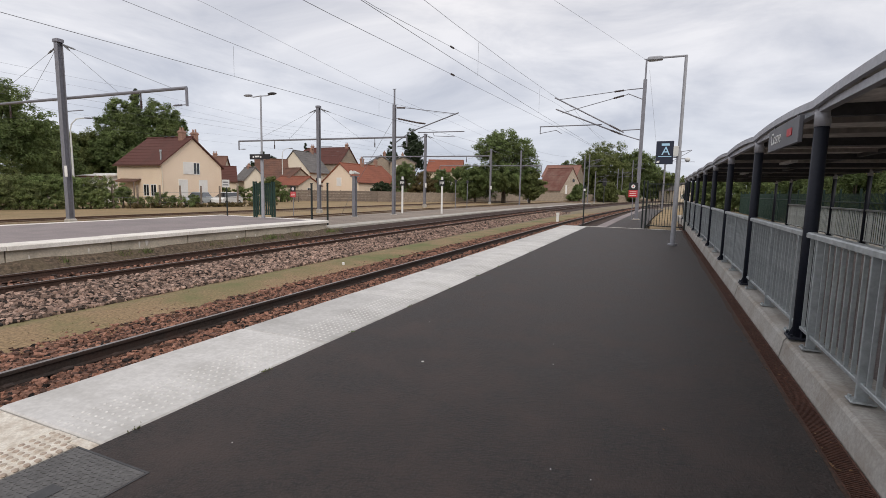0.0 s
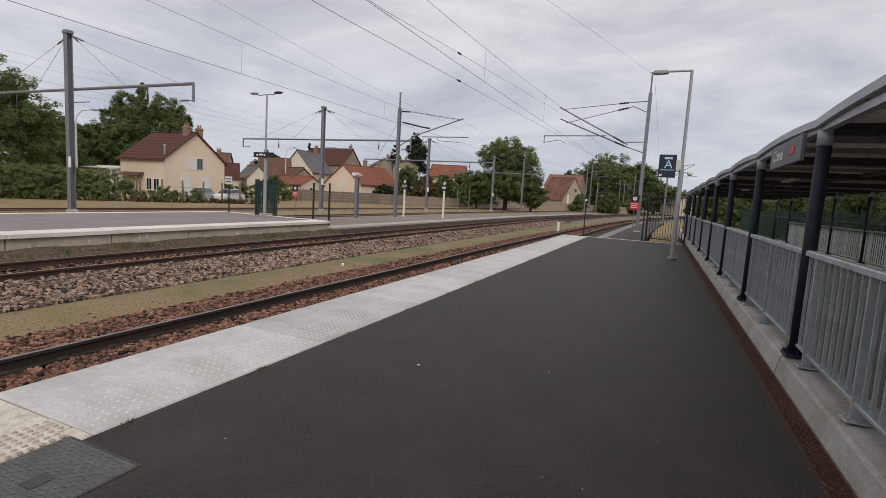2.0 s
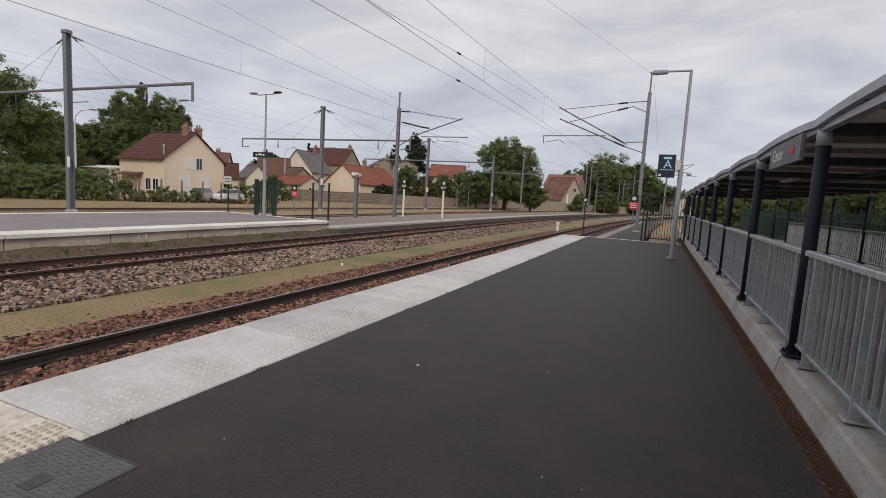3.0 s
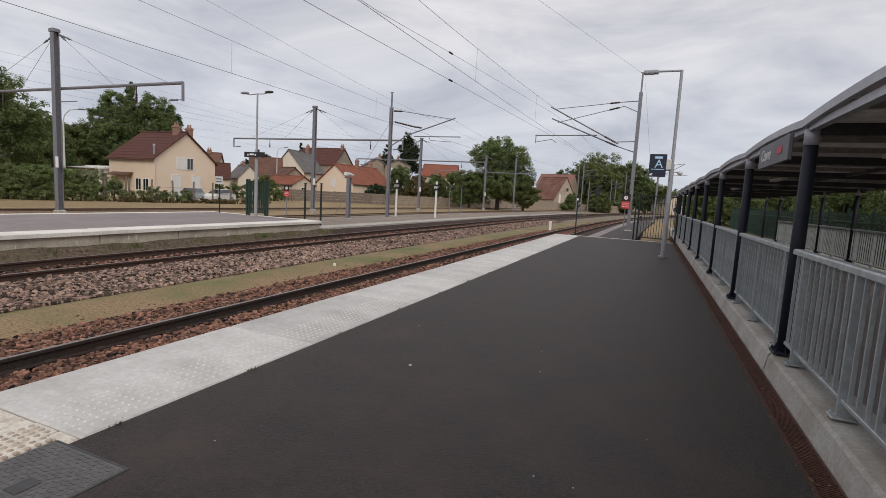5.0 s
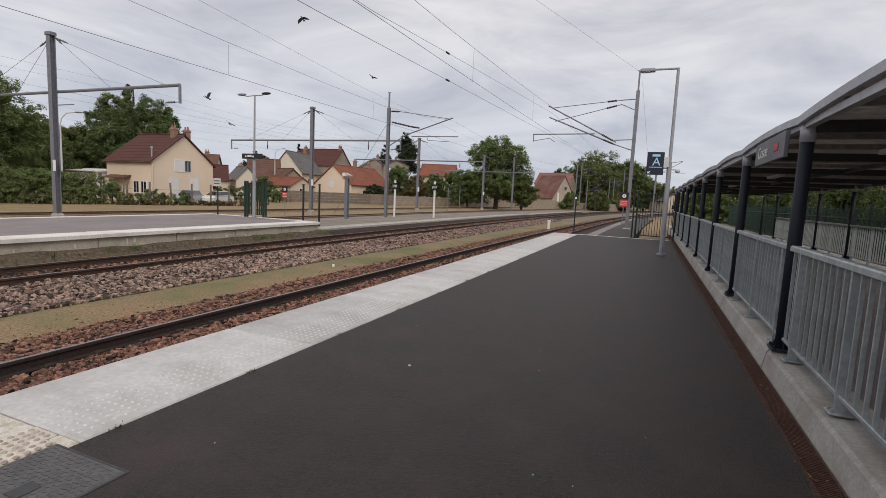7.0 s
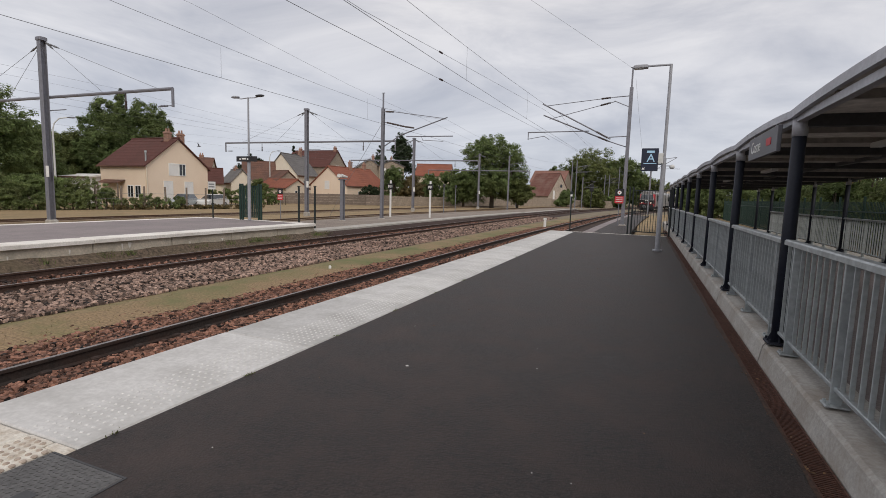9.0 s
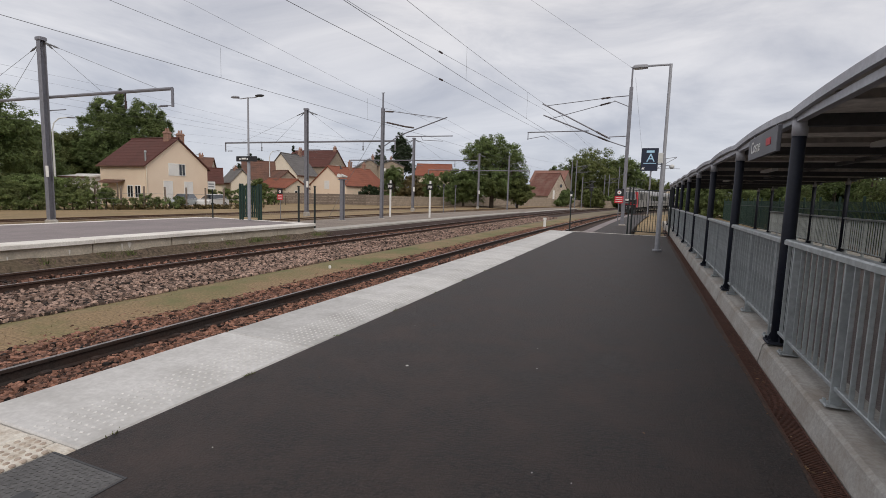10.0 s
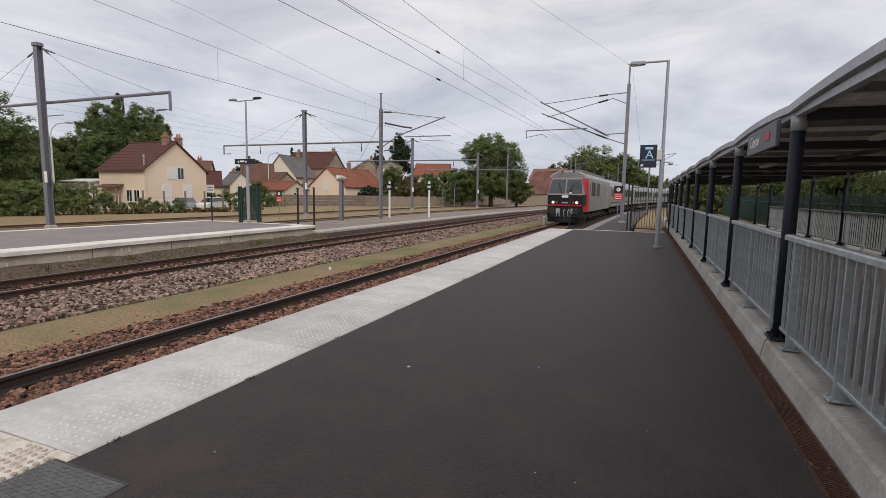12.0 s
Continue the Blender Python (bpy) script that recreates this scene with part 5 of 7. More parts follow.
barn = house("stone barn with a rust-brown tiled roof", -23.6, 147.5, -32, 9.5, 9.5, -0.85, 2.2, 8.6, STONE_PALE, TILE_BARN, [("gable", -2.4, 1.2, 0.6, 2.4, "shutter"), ("gable", 1.6, 0.2, 1.1, 2.2, "shutter")], [], 0.2, "barn")
oculus = Shape()
oculus.tube((-0.1, 0, 0), (0.03, 0, 0), 0.62, n=18)
eye_frame = part("window", oculus, STONE_WALL, barn, "round stone-framed window", at=pose(0, 0.6, 5.9))
oculus = Shape()
oculus.tube((0.02, 0, 0), (0.04, 0, 0), 0.48, n=18)
part("pane", oculus, GLASS, eye_frame)
house("long building with a faded red roof behind the barn", -23.2, 160, -10, 8, 11, -0.85, 6.5, 10.0, STONE_WALL, TILE_FADED)
house("distant pale house behind the gate", 6.5, 165, -60, 6, 8, Z0, 2.8, 5.0, RENDER_PALE, SLATE, [("gable", 0, 0.4, 0.9, 1.2, "window")])


def board_fence(label, x0, y0, x1, y1, h, base, mat, group):
    """Concrete-post and board fence between two points, a thing with its posts and panels."""
    t = thing("board_fence", label, "fence", pose(x0, y0, base), group=group)
    d = Vector((x1 - x0, y1 - y0))
    a = math.degrees(math.atan2(d.y, d.x))
    n = max(1, round(d.length / 2.0))
    L = d.length / n
    post, panel = Shape(), Shape()
    post.cbox(-0.06, 0.06, -0.06, 0.06, -0.3, h + 0.08, 0.01)
    for i in range(4):
        panel.cbox(0.065, L - 0.065, -0.025, 0.025, h * i / 4 + 0.008, h * (i + 1) / 4 - 0.008, 0.008)
    pm, am = post.mesh("post", mat), panel.mesh("panel", mat)
    for i in range(n + 1):
        part("post", pm, mat, t, at=pose(0, 0, 0, 0, 0, a) @ pose(L * i, 0, 0))
        if i < n:
            part("panel", am, mat, t, at=pose(0, 0, 0, 0, 0, a) @ pose(L * i, 0, random.uniform(-0.03, 0.03)))


board_fence("weathered brown board fence behind the sidings", -55.5, 63.5, -41.0, 75.5, 1.75, -0.65, TIMBER_FENCE, "boundary fences")
board_fence("grey-brown wall of panels along the sidings", -41.0, 75.5, -36, 96, 1.7, -0.7, STONE_WALL, "boundary fences")
board_fence("low stone-coloured wall beside the line", -36, 96, -22.5, 128, 2.2, -0.85, STONE_WALL, "boundary fences")
board_fence("low stone-coloured wall near the barn", -30, 136, -8, 140, 2.0, -0.85, STONE_WALL, "boundary fences")


# ---- overhead line ----
def h_beam(s, x, y, z0, z1, w=0.30, d=0.28):
    """An H-section mast: two flanges and a web."""
    for q in (-1, 1):
        s.cbox(x - w / 2, x + w / 2, y + q * d / 2 - 0.016, y + q * d / 2 + 0.016, z0, z1, 0.006)
    s.box(x - 0.012, x + 0.012, y - d / 2 + 0.016, y + d / 2 - 0.016, z0, z1 - 0.01)
    return s


def plinth(parent, z=0.0, label="pale concrete plinth"):
    p = Shape()
    p.cbox(-0.22, 0.22, -0.22, 0.22, z - 0.5, z + 0.04, 0.05)
    return part("plinth", p, KERB, parent, label)


def bell(s, a, b, r=0.05, n=4):
    """A string insulator between two points."""
    a, b = Vector(a), Vector(b)
    for i in range(n):
        p, q = a.lerp(b, i / n), a.lerp(b, (i + 0.7) / n)
        s.tube(p, q, r, r * 0.7, 8)
    s.tube(a, b, r * 0.6, n=6)


def siding_gantry():
    t = thing("catenary_mast", "grey steel mast with a two-sided tubular beam over the sidings", "catenary mast", group="siding masts")
    m = Shape()
    h_beam(m, 0, 0, 0.0, 8.85, 0.28, 0.25)
    part("mast", m, GALV_MAST, t)
    cp = Shape()
    cp.cbox(-0.2, 0.2, -0.18, 0.18, 8.85, 9.02, 0.03)
    part("cap", cp, GALV_MAST, t)
    b = Shape()
    b.tube((-9.6, 0.24, 6.20), (8.62, 0.24, 6.16), 0.075, n=8)
    part("beam", b, GALV_MAST, t)
    for x in (-9.6, 8.62):
        d = Shape()
        d.tube((x, 0.24, 6.17), (x, 0.24, 5.38), 0.06, n=8)
        d.tube((x, 0.24, 5.44), (x - math.copysign(0.9, x), 0.24, 5.44), 0.02, n=6)
        bell(d, (x - math.copysign(0.35, x), 0.24, 5.44), (x - math.copysign(0.85, x), 0.24, 5.44), 0.05, 3)
        part("drop_arm", d, GALV_MAST, t)
    for x in (-5.2, 5.6):
        d = Shape()
        d.tube((x, 0.24, 6.1), (x, 0.24, 5.75), 0.03, n=6)
        bell(d, (x, 0.24, 5.75), (x, 0.24, 5.4), 0.06, 3)
        part("hanger", d, INSULATOR, t)
    for x in (-7.7, -3.6, 4.1, 7.8):
        st = Shape()
        st.tube((math.copysign(0.2, x), 0.1, 8.75), (x, 0.24, 6.18), 0.009, n=5)
        bell(st, Vector((math.copysign(0.2, x), 0.1, 8.75)), Vector((math.copysign(0.2, x), 0.1, 8.75)).lerp(Vector((x, 0.24, 6.18)), 0.12), 0.05, 3)
        part("stay", st, COPPER_WIRE, t)
    br = Shape()
    br.box(-0.1, 1.3, 0.18, 0.22, 5.50, 5.54)
    part("bracket", br, GALV_MAST, t)
    pl = Shape()
    pl.box(0.10, 0.34, -0.19, -0.183, 2.2, 2.75)
    part("notice", pl, WHITE, t, "small white and red notice plate")
    plinth(t)
    return t


g0 = siding_gantry()
g0.matrix_basis = pose(-28.05, 15.6, -0.32)
for x, y in ((-27.75, 35.75), (-27.85, 57.5), (-26.6, 80.6)):
    copy_thing(g0, pose(x, y, -0.36))


def small_mast(label, x, y, z, h):
    t = thing("line_mast", label, "catenary mast", pose(x, y, z), group="plain masts")
    m = Shape()
    h_beam(m, 0, 0, 0, h, 0.20, 0.19)
    part("mast", m, GALV_MAST, t)
    a = Shape()
    a.tube((0, 0, h - 1.4), (2.8, 0, h - 0.9), 0.035, n=6)
    a.tube((0, 0, h - 2.7), (2.8, 0, h - 0.95), 0.035, n=6)
    a.tube((0.6, 0, h - 2.3), (3.2, 0, h - 2.3), 0.03, n=6)
    part("cantilever", a, GALV_MAST, t)
    plinth(t)


small_mast("grey steel mast by the low platform end", -20.0, 75.4, -0.6, 8.5)
for x, y, h in ((-14.5, 105.5, 9.8), (-14.1, 109.5, 10.3), (-13.2, 114, 7.0), (-11.2, 150, 9.2), (-10.5, 158, 9.6), (-7.3, 149, 11.5), (0.4, 66, 8.4), (-25.5, 103, 8.3)):
    small_mast("grey steel mast beside the line at the bend", x, y, -0.6, h)


def main_mast(label, x, y, z, main, top, arms, notice=False):
    """A mast with hinged tubular cantilevers; arms: lists of tubes and insulators in the mast's space."""
    t = thing("catenary_mast", label, "catenary mast", pose(x, y, z))
    m = Shape()
    h_beam(m, 0, 0, 0, main, 0.21, 0.20)
    part("mast", m, GALV_MAST, t)
    e = Shape()
    e.cbox(-0.05, 0.05, -0.05, 0.05, main - 0.6, top, 0.01)
    e.box(-0.14, 0.14, -0.02, 0.02, top - 0.02, top + 0.02)
    part("top_extension", e, GALV_MAST, t)
    for tubes, bells in arms:
        c = Shape()
        for a, b, r in tubes:
            c.tube(a, b, r, n=8)
        cant = part("cantilever", c, GALV_MAST, t)
        for a, b in bells:
            i = Shape()
            bell(i, a, b, 0.07, 7)
            part("insulator", i, INSULATOR, cant, "dark ribbed insulator")
    plinth(t)
    return t


main_mast("tall grey mast with two cantilevers reaching over the near track", -1.25, 33.3, 0.0, 8.55, 9.75, [
    ([((-0.1, -0.1, 8.02), (-0.95, -0.1, 7.98), 0.03), ((-0.95, -0.1, 7.98), (-5.25, -0.1, 7.60), 0.022), ((-0.1, -0.1, 5.56), (-1.15, -0.1, 5.52), 0.03),
      ((-1.05, -0.1, 5.40), (-5.45, -0.1, 7.75), 0.042), ((-0.1, -0.1, 7.37), (-0.95, -0.1, 7.75), 0.025)],
     [((-1.2, -0.1, 7.96), (-1.75, -0.1, 7.91)), ((-1.25, -0.1, 5.50), (-1.95, -0.1, 5.88))]),
    ([((-0.95, 0.15, 7.75), (-5.0, 0.15, 6.78), 0.022), ((-0.1, 0.15, 4.93), (-1.1, 0.15, 5.27), 0.03), ((-1.1, 0.15, 5.27), (-5.40, 0.15, 7.05), 0.042),
      ((-2.42, 0.15, 5.96), (-6.42, 0.15, 5.94), 0.035), ((-6.38, 0.15, 5.94), (-6.38, 0.15, 5.45), 0.03), ((-6.38, 0.15, 5.50), (-5.3, 0.15, 5.68), 0.02), ((-5.3, 0.15, 5.68), (-4.95, 0.15, 5.45), 0.02)],
     [((-1.2, 0.15, 7.69), (-1.8, 0.15, 7.55)), ((-1.25, 0.15, 5.33), (-1.85, 0.15, 5.58))])])
main_mast("grey mast with a tubular cantilever over the second track", -18.27, 32.4, -0.35, 8.1, 9.2, [
    ([((0.1, -0.1, 7.85), (1.0, -0.1, 7.80), 0.03), ((1.0, -0.1, 7.80), (4.9, -0.1, 7.22), 0.022), ((0.1, -0.1, 5.30), (1.5, -0.1, 6.12), 0.04), ((1.5, -0.1, 6.12), (5.15, -0.1, 7.28), 0.042),
      ((0.1, -0.1, 7.1), (1.0, -0.1, 6.95), 0.025), ((2.0, -0.1, 6.02), (5.6, -0.1, 6.0), 0.035), ((3.2, -0.1, 6.0), (3.3, -0.1, 5.75), 0.02), ((3.3, -0.1, 5.75), (4.9, -0.1, 5.65), 0.02)],
     [((0.3, -0.1, 7.84), (0.95, -0.1, 7.80)), ((0.4, -0.1, 7.05), (1.9, -0.1, 6.72)), ((1.9, -0.1, 6.72), (2.6, -0.1, 6.62))])])


def wire(name, label, pts, r=0.011):
    s = Shape()
    for a, b in zip(pts, pts[1:]):
        s.tube(a, b, r * 0.65, n=5, caps=False)
    return solo(name, s, COPPER_WIRE, label, "overhead wire", group="overhead wires")


def spans(line, s_list, off, z_low, z_high, sag=True, steps=10):
    pts = []
    for s0, s1 in zip(s_list, s_list[1:]):
        for i in range(steps + (s1 == s_list[-1])):
            u = i / steps
            s = s0 + (s1 - s0) * u
            z = z_high - (z_high - z_low) * (4 * u * (1 - u) if sag else 1)
            pts.append((*line.side(s, off), z))
    return pts


MASTS_A = [-32, 33.3, 66, 108, 150, 200]
contact_a = spans(LINE_A, MASTS_A, 0.05, 5.42, 5.48)
carrier_a = spans(LINE_A, MASTS_A, 0.05, 6.32, 7.05)
wire("contact_wire", "dark contact wire over the near track", contact_a, 0.010)
wire("carrier_wire", "dark carrier wire over the near track", carrier_a, 0.009)
wire("contact_wire", "dark contact wire beside the near track", [(-7.0, -30, 5.25), (-7.0, 0, 5.28), (-7.0, 9.5, 5.45), (-7.0, 16.6, 5.66), (-6.75, 33.3, 6.0), (-5.6, 66, 6.0)], 0.010)
wire("carrier_wire", "dark carrier wire beside the near track", [(-7.0, -30, 6.2), (-7.0, 0, 6.0), (-7.0, 11.4, 6.23), (-7.0, 16.5, 6.57), (-6.55, 33.3, 7.35), (-5.4, 66, 7.35)], 0.009)
MASTS_B = [-28, 32.4, 75, 114, 150, 200]
contact_b = spans(LINE_B, MASTS_B, -0.35, 5.22, 5.30)
carrier_b = [(-13.3, -28, 8.1), (-13.3, -10, 7.15), (-13.3, 0, 6.74), (-13.3, 8, 6.43), (-13.3, 13, 6.27), (-13.3, 18, 6.13), (-13.3, 23, 6.08), (-13.3, 28, 6.35), (-13.3, 32.4, 6.8)] + spans(LINE_B, MASTS_B[1:], -0.35, 6.08, 6.8)
wire("contact_wire", "dark contact wire over the second track", contact_b, 0.011)
wire("carrier_wire", "dark carrier wire over the second track", carrier_b, 0.009)
for k, (x, z1) in enumerate(((-24.3, 5.05), (-32.9, 5.05), (-22.4, 5.05))):
    wire("siding_wire", "thin contact wire over a siding", [(x, -40, z1), (x, 15.6, z1 + 0.02), (x, 35.7, z1 + 0.02), (x + 0.4, 57.5, z1), (x + 1.4, 80, z1), (x + 3, 110, z1)], 0.006)
    wire("siding_wire", "thin carrier wire over a siding", [(x, -40, z1 + 0.9), (x, 15.6, z1 + 0.85), (x, 25, z1 + 0.45), (x, 35.7, z1 + 0.85), (x + 0.2, 47, z1 + 0.45), (x + 0.4, 57.5, z1 + 0.85), (x + 1.4, 80, z1 + 0.8)], 0.005)
wire("feeder_wire", "grey feeder wire along the mast tops", [(-18.3, -30, 9.5), (-18.3, 16, 9.3), (-18.35, 28, 8.5), (-18.4, 32.4, 8.35), (-20.0, 75.4, 7.6)], 0.009)
wire("feeder_wire", "thin wire crossing to the near mast", [(-16.4, -19, 9.75), (-4.98, 20.4, 9.62), (-1.13, 33.3, 9.6)], 0.008)
wire("stay_wire", "thin stay from the near mast down to the ground", [(-1.05, 33.3, 9.1), (0.4, 46, -0.4)], 0.008)
wire("stay_wire", "taut stay rod beside the mast", [(-18.4, 32.3, 6.5), (-21.6, 32.4, 1.9), (-23.0, 32.4, -0.5)], 0.02)
for x, y, a, b, r in ((-5.88, 16.1, 5.44, 6.52, 0.006), (-13.3, 12.7, 5.24, 6.2, 0.006), (-13.3, 22.0, 5.25, 6.3, 0.006), (-5.7, 24.5, 5.45, 6.75, 0.006), (-13.3, 3.0, 5.23, 6.1, 0.006), (-5.88, 6.5, 5.43, 6.55, 0.006)):
    wire("dropper", "thin dropper between carrier and contact wire", [(x, y, a), (x, y, b)], r)
for p in ((-7.0, 16.6, 5.66), (-7.0, 16.5, 6.57)):
    ins = Shape()
    bell(ins, (p[0], p[1] - 0.15, p[2] - 0.005), (p[0], p[1] + 0.15, p[2] + 0.005), 0.035, 4)
    solo("wire_insulator", ins, INSULATOR, "small dark insulator on the wire", "insulator")


# ---- lamps, signs, gate ----
def near_lamp():
    t = thing("platform_lamp", "tall grey platform lamp post with a flat lantern on one arm", "lamp post", pose(0.48, 17.12, 0))
    s = Shape()
    s.tube((0, 0, 0), (-0.005, 0, 2.95), 0.075, 0.072, 14)
    s.tube((-0.005, 0, 2.95), (-0.01, 0, 5.82), 0.052, 0.045, 14)
    part("post", s, LAMP_GREY, t)
    f = Shape()
    f.tube((0, 0, 0), (0, 0, 0.05), 0.14, n=12)
    part("base_flange", f, LAMP_GREY, t)
    a = Shape()
    a.tube((-0.01, 0, 5.80), (-0.80, 0, 5.80), 0.032, n=8)
    part("arm", a, LAMP_GREY, t)
    h = Shape()
    h.cbox(-1.10, -0.66, -0.13, 0.13, 5.745, 5.84, 0.035)
    hd = part("lantern", h, LAMP_GREY, t, "flat grey lantern")
    g = Shape()
    g.cbox(-1.06, -0.80, -0.10, 0.10, 5.725, 5.746, 0.005)
    part("lens", g, OFFWHITE, hd, "frosted lens")
    return t


near_lamp()


def box_on_post():
    t = thing("junction_box", "pale grey box fixed to the lamp post", "box", pose(0.40, 17.05, 2.78))
    s = Shape()
    s.cbox(-0.16, 0.05, -0.05, 0.05, 0, 0.32, 0.015)
    part("case", s, OFFWHITE, t)
    l = Shape()
    l.cbox(-0.15, 0.04, -0.058, -0.05, 0.01, 0.31, 0.003)
    part("lid", l, OFFWHITE, t)
    c = thing("loudspeaker", "small round white loudspeaker on a short bracket", "loudspeaker", pose(0.62, 17.1, 2.68))
    b = Shape()
    b.ball((0.1, 0, 0), (0.08, 0.08, 0.07), 12, 8)
    part("housing", b, OFFWHITE, c, smooth=True)
    r = Shape()
    r.tube((-0.09, 0, 0.03), (0.08, 0, 0.03), 0.015, n=6)
    part("bracket", r, GALV_MAST, c)


box_on_post()


def platform_letter():
    t = thing("platform_sign", "navy platform sector sign with a pale blue letter A", "sign", pose(0.06, 17.02, 2.55))
    s = Shape()
    s.cbox(-0.25, 0.25, -0.035, 0.035, -0.01, 0.70, 0.012)
    part("panel", s, SIGN_NAVY, t)
    face = pose(0, -0.038, 0, 90, 0, 0)
    lettering("lettering", "A", 0.36, SIGN_BLUE, t, face @ pose(0.03, 0.385, 0), "pale blue letter A")
    b = Shape()
    b.cbox(-0.18, 0.20, -0.041, -0.036, 0.215, 0.235, 0.001)
    part("underline", b, SIGN_BLUE, t)
    c = Shape()
    c.cbox(-0.10, 0.13, -0.041, -0.036, 0.555, 0.625, 0.02)
    part("caption_bar", c, SIGN_BLUE, t, "pale blue caption bar")
    a = Shape()
    a.prism([(-0.22, 0.03), (-0.13, 0.03), (-0.155, 0.055), (-0.125, 0.085), (-0.145, 0.105), (-0.175, 0.075), (-0.20, 0.10)], -0.041, -0.036, "y")
    part("arrow", a, WHITE, t, "white arrow")
    for z in (0.2, 0.5):
        k = Shape()
        k.tube((0.24, 0, z), (0.42, 0.06, z), 0.018, n=6)
        part("bracket", k, GALV_MAST, t)


platform_letter()


def warning_board(x, y, z, post, label, w=0.5, rz=0):
    t = thing("warning_sign", label, "sign", pose(x, y, z, 0, 0, rz))
    s = Shape()
    s.cbox(-w / 2, w / 2, -0.012, 0.012, 0.0, 0.42 * w / 0.5, 0.004)
    part("lower_panel", s, SIGN_RED, t, "red panel")
    k = w / 0.5
    u = Shape()
    u.cbox(-w / 2, w / 2, -0.012, 0.012, 0.424 * k, 0.86 * k, 0.004)
    up = part("upper_panel", u, SIGN_BLACK, t, "black panel")
    d = Shape()
    d.tube((0, -0.013, 0.64 * k), (0, -0.016, 0.64 * k), 0.115 * k, n=20)
    part("disc", d, WHITE, up, "white disc")
    h = Shape()
    h.prism([(-0.03 * k, 0.55 * k), (0.05 * k, 0.66 * k), (0.01 * k, 0.67 * k), (0.04 * k, 0.74 * k), (-0.05 * k, 0.62 * k), (-0.01 * k, 0.61 * k)], -0.021, -0.017, "y")
    part("pictogram", h, SIGN_RED, up)
    for i in range(3):
        b = Shape()
        b.box(-0.19 * k, 0.19 * k, -0.0135, -0.0122, (0.09 + 0.11 * i) * k, (0.118 + 0.11 * i) * k)
        part("text_bar", b, WHITE, t)
    p = Shape()
    p.tube((0, 0.03, -post), (0, 0.03, 0.8 * k), 0.025, n=8)
    part("post", p, GALV_MAST, t)


warning_board(-1.50, 32.6, 1.38, 1.42, "black and red warning sign beside the mast", 0.52)
warning_board(-25.75, 30.0, 0.80, 1.45, "black and red warning sign on a post before the sidings", 0.50)


def gate():
    t = thing("gate", "black-green barred steel gate across the platform end", "gate", pose(-0.68, 25.15, 0, 0, 0, -14.5))
    W_ = 1.86
    for x, r in ((0.0, 0.03), (0.16, 0.035), (W_, 0.035)):
        s = Shape()
        s.cbox(x - r, x + r, -r, r, -0.1, 2.22, 0.012)
        part("post", s, BLACK_PAINT, t)
    for z in (0.10, 2.05):
        s = Shape()
        s.cbox(0.215, W_ - 0.055, -0.02, 0.02, z, z + 0.045, 0.006)
        part("rail", s, BLACK_PAINT, t)
    bar = Shape()
    bar.tube((0, 0, 0.147), (0, 0, 2.048), 0.012, n=6)
    bm_ = bar.mesh("bar", BLACK_PAINT)
    for i in range(13):
        part("bar", bm_, BLACK_PAINT, t, at=pose(0.31 + i * 0.118, 0, 0))
    k = Shape()
    k.cbox(0.22, 0.30, -0.03, 0.03, 0.95, 1.12, 0.01)
    part("lock_box", k, DARK_STEEL, t)


gate()


def green_railing():
    t = thing("barred_panel", "dark green barred steel panel at the far platform end", "fence panel", pose(-19.25, 19.45, 0.0, 0, 0, 15))
    for x in (0, 0.13, 1.0, 1.13):
        s = Shape()
        s.cbox(x - 0.045, x + 0.045, -0.045, 0.045, -0.2, 1.84, 0.012)
        part("post", s, GREEN_PAINT, t)
    for z in (0.12, 1.7):
        s = Shape()
        s.cbox(0.18, 0.95, -0.02, 0.02, z, z + 0.05, 0.006)
        part("rail", s, GREEN_PAINT, t)
    for i in range(7):
        s = Shape()
        s.cbox(0.24 + i * 0.108 - 0.038, 0.24 + i * 0.108 + 0.038, -0.012, 0.012, 0.17, 1.7, 0.004)
        part("bar", s, GREEN_PAINT, t)
    for x, y, h in ((-15.95, 19.95, 1.78), (-15.62, 20.8, 1.82)):
        p = thing("fence_post", "slender black-green fence post at the platform end", "post", pose(x, y, -0.36 if y > 20.5 else -0.36), group="fence posts")
        s = Shape()
        s.cbox(-0.04, 0.04, -0.04, 0.04, 0, h + 0.34, 0.012)
        part("shaft", s, BLACK_PAINT, p)
        k = Shape()
        k.cbox(-0.06, 0.06, -0.06, 0.06, h + 0.34, h + 0.38, 0.012)
        part("cap", k, BLACK_PAINT, p)


green_railing()


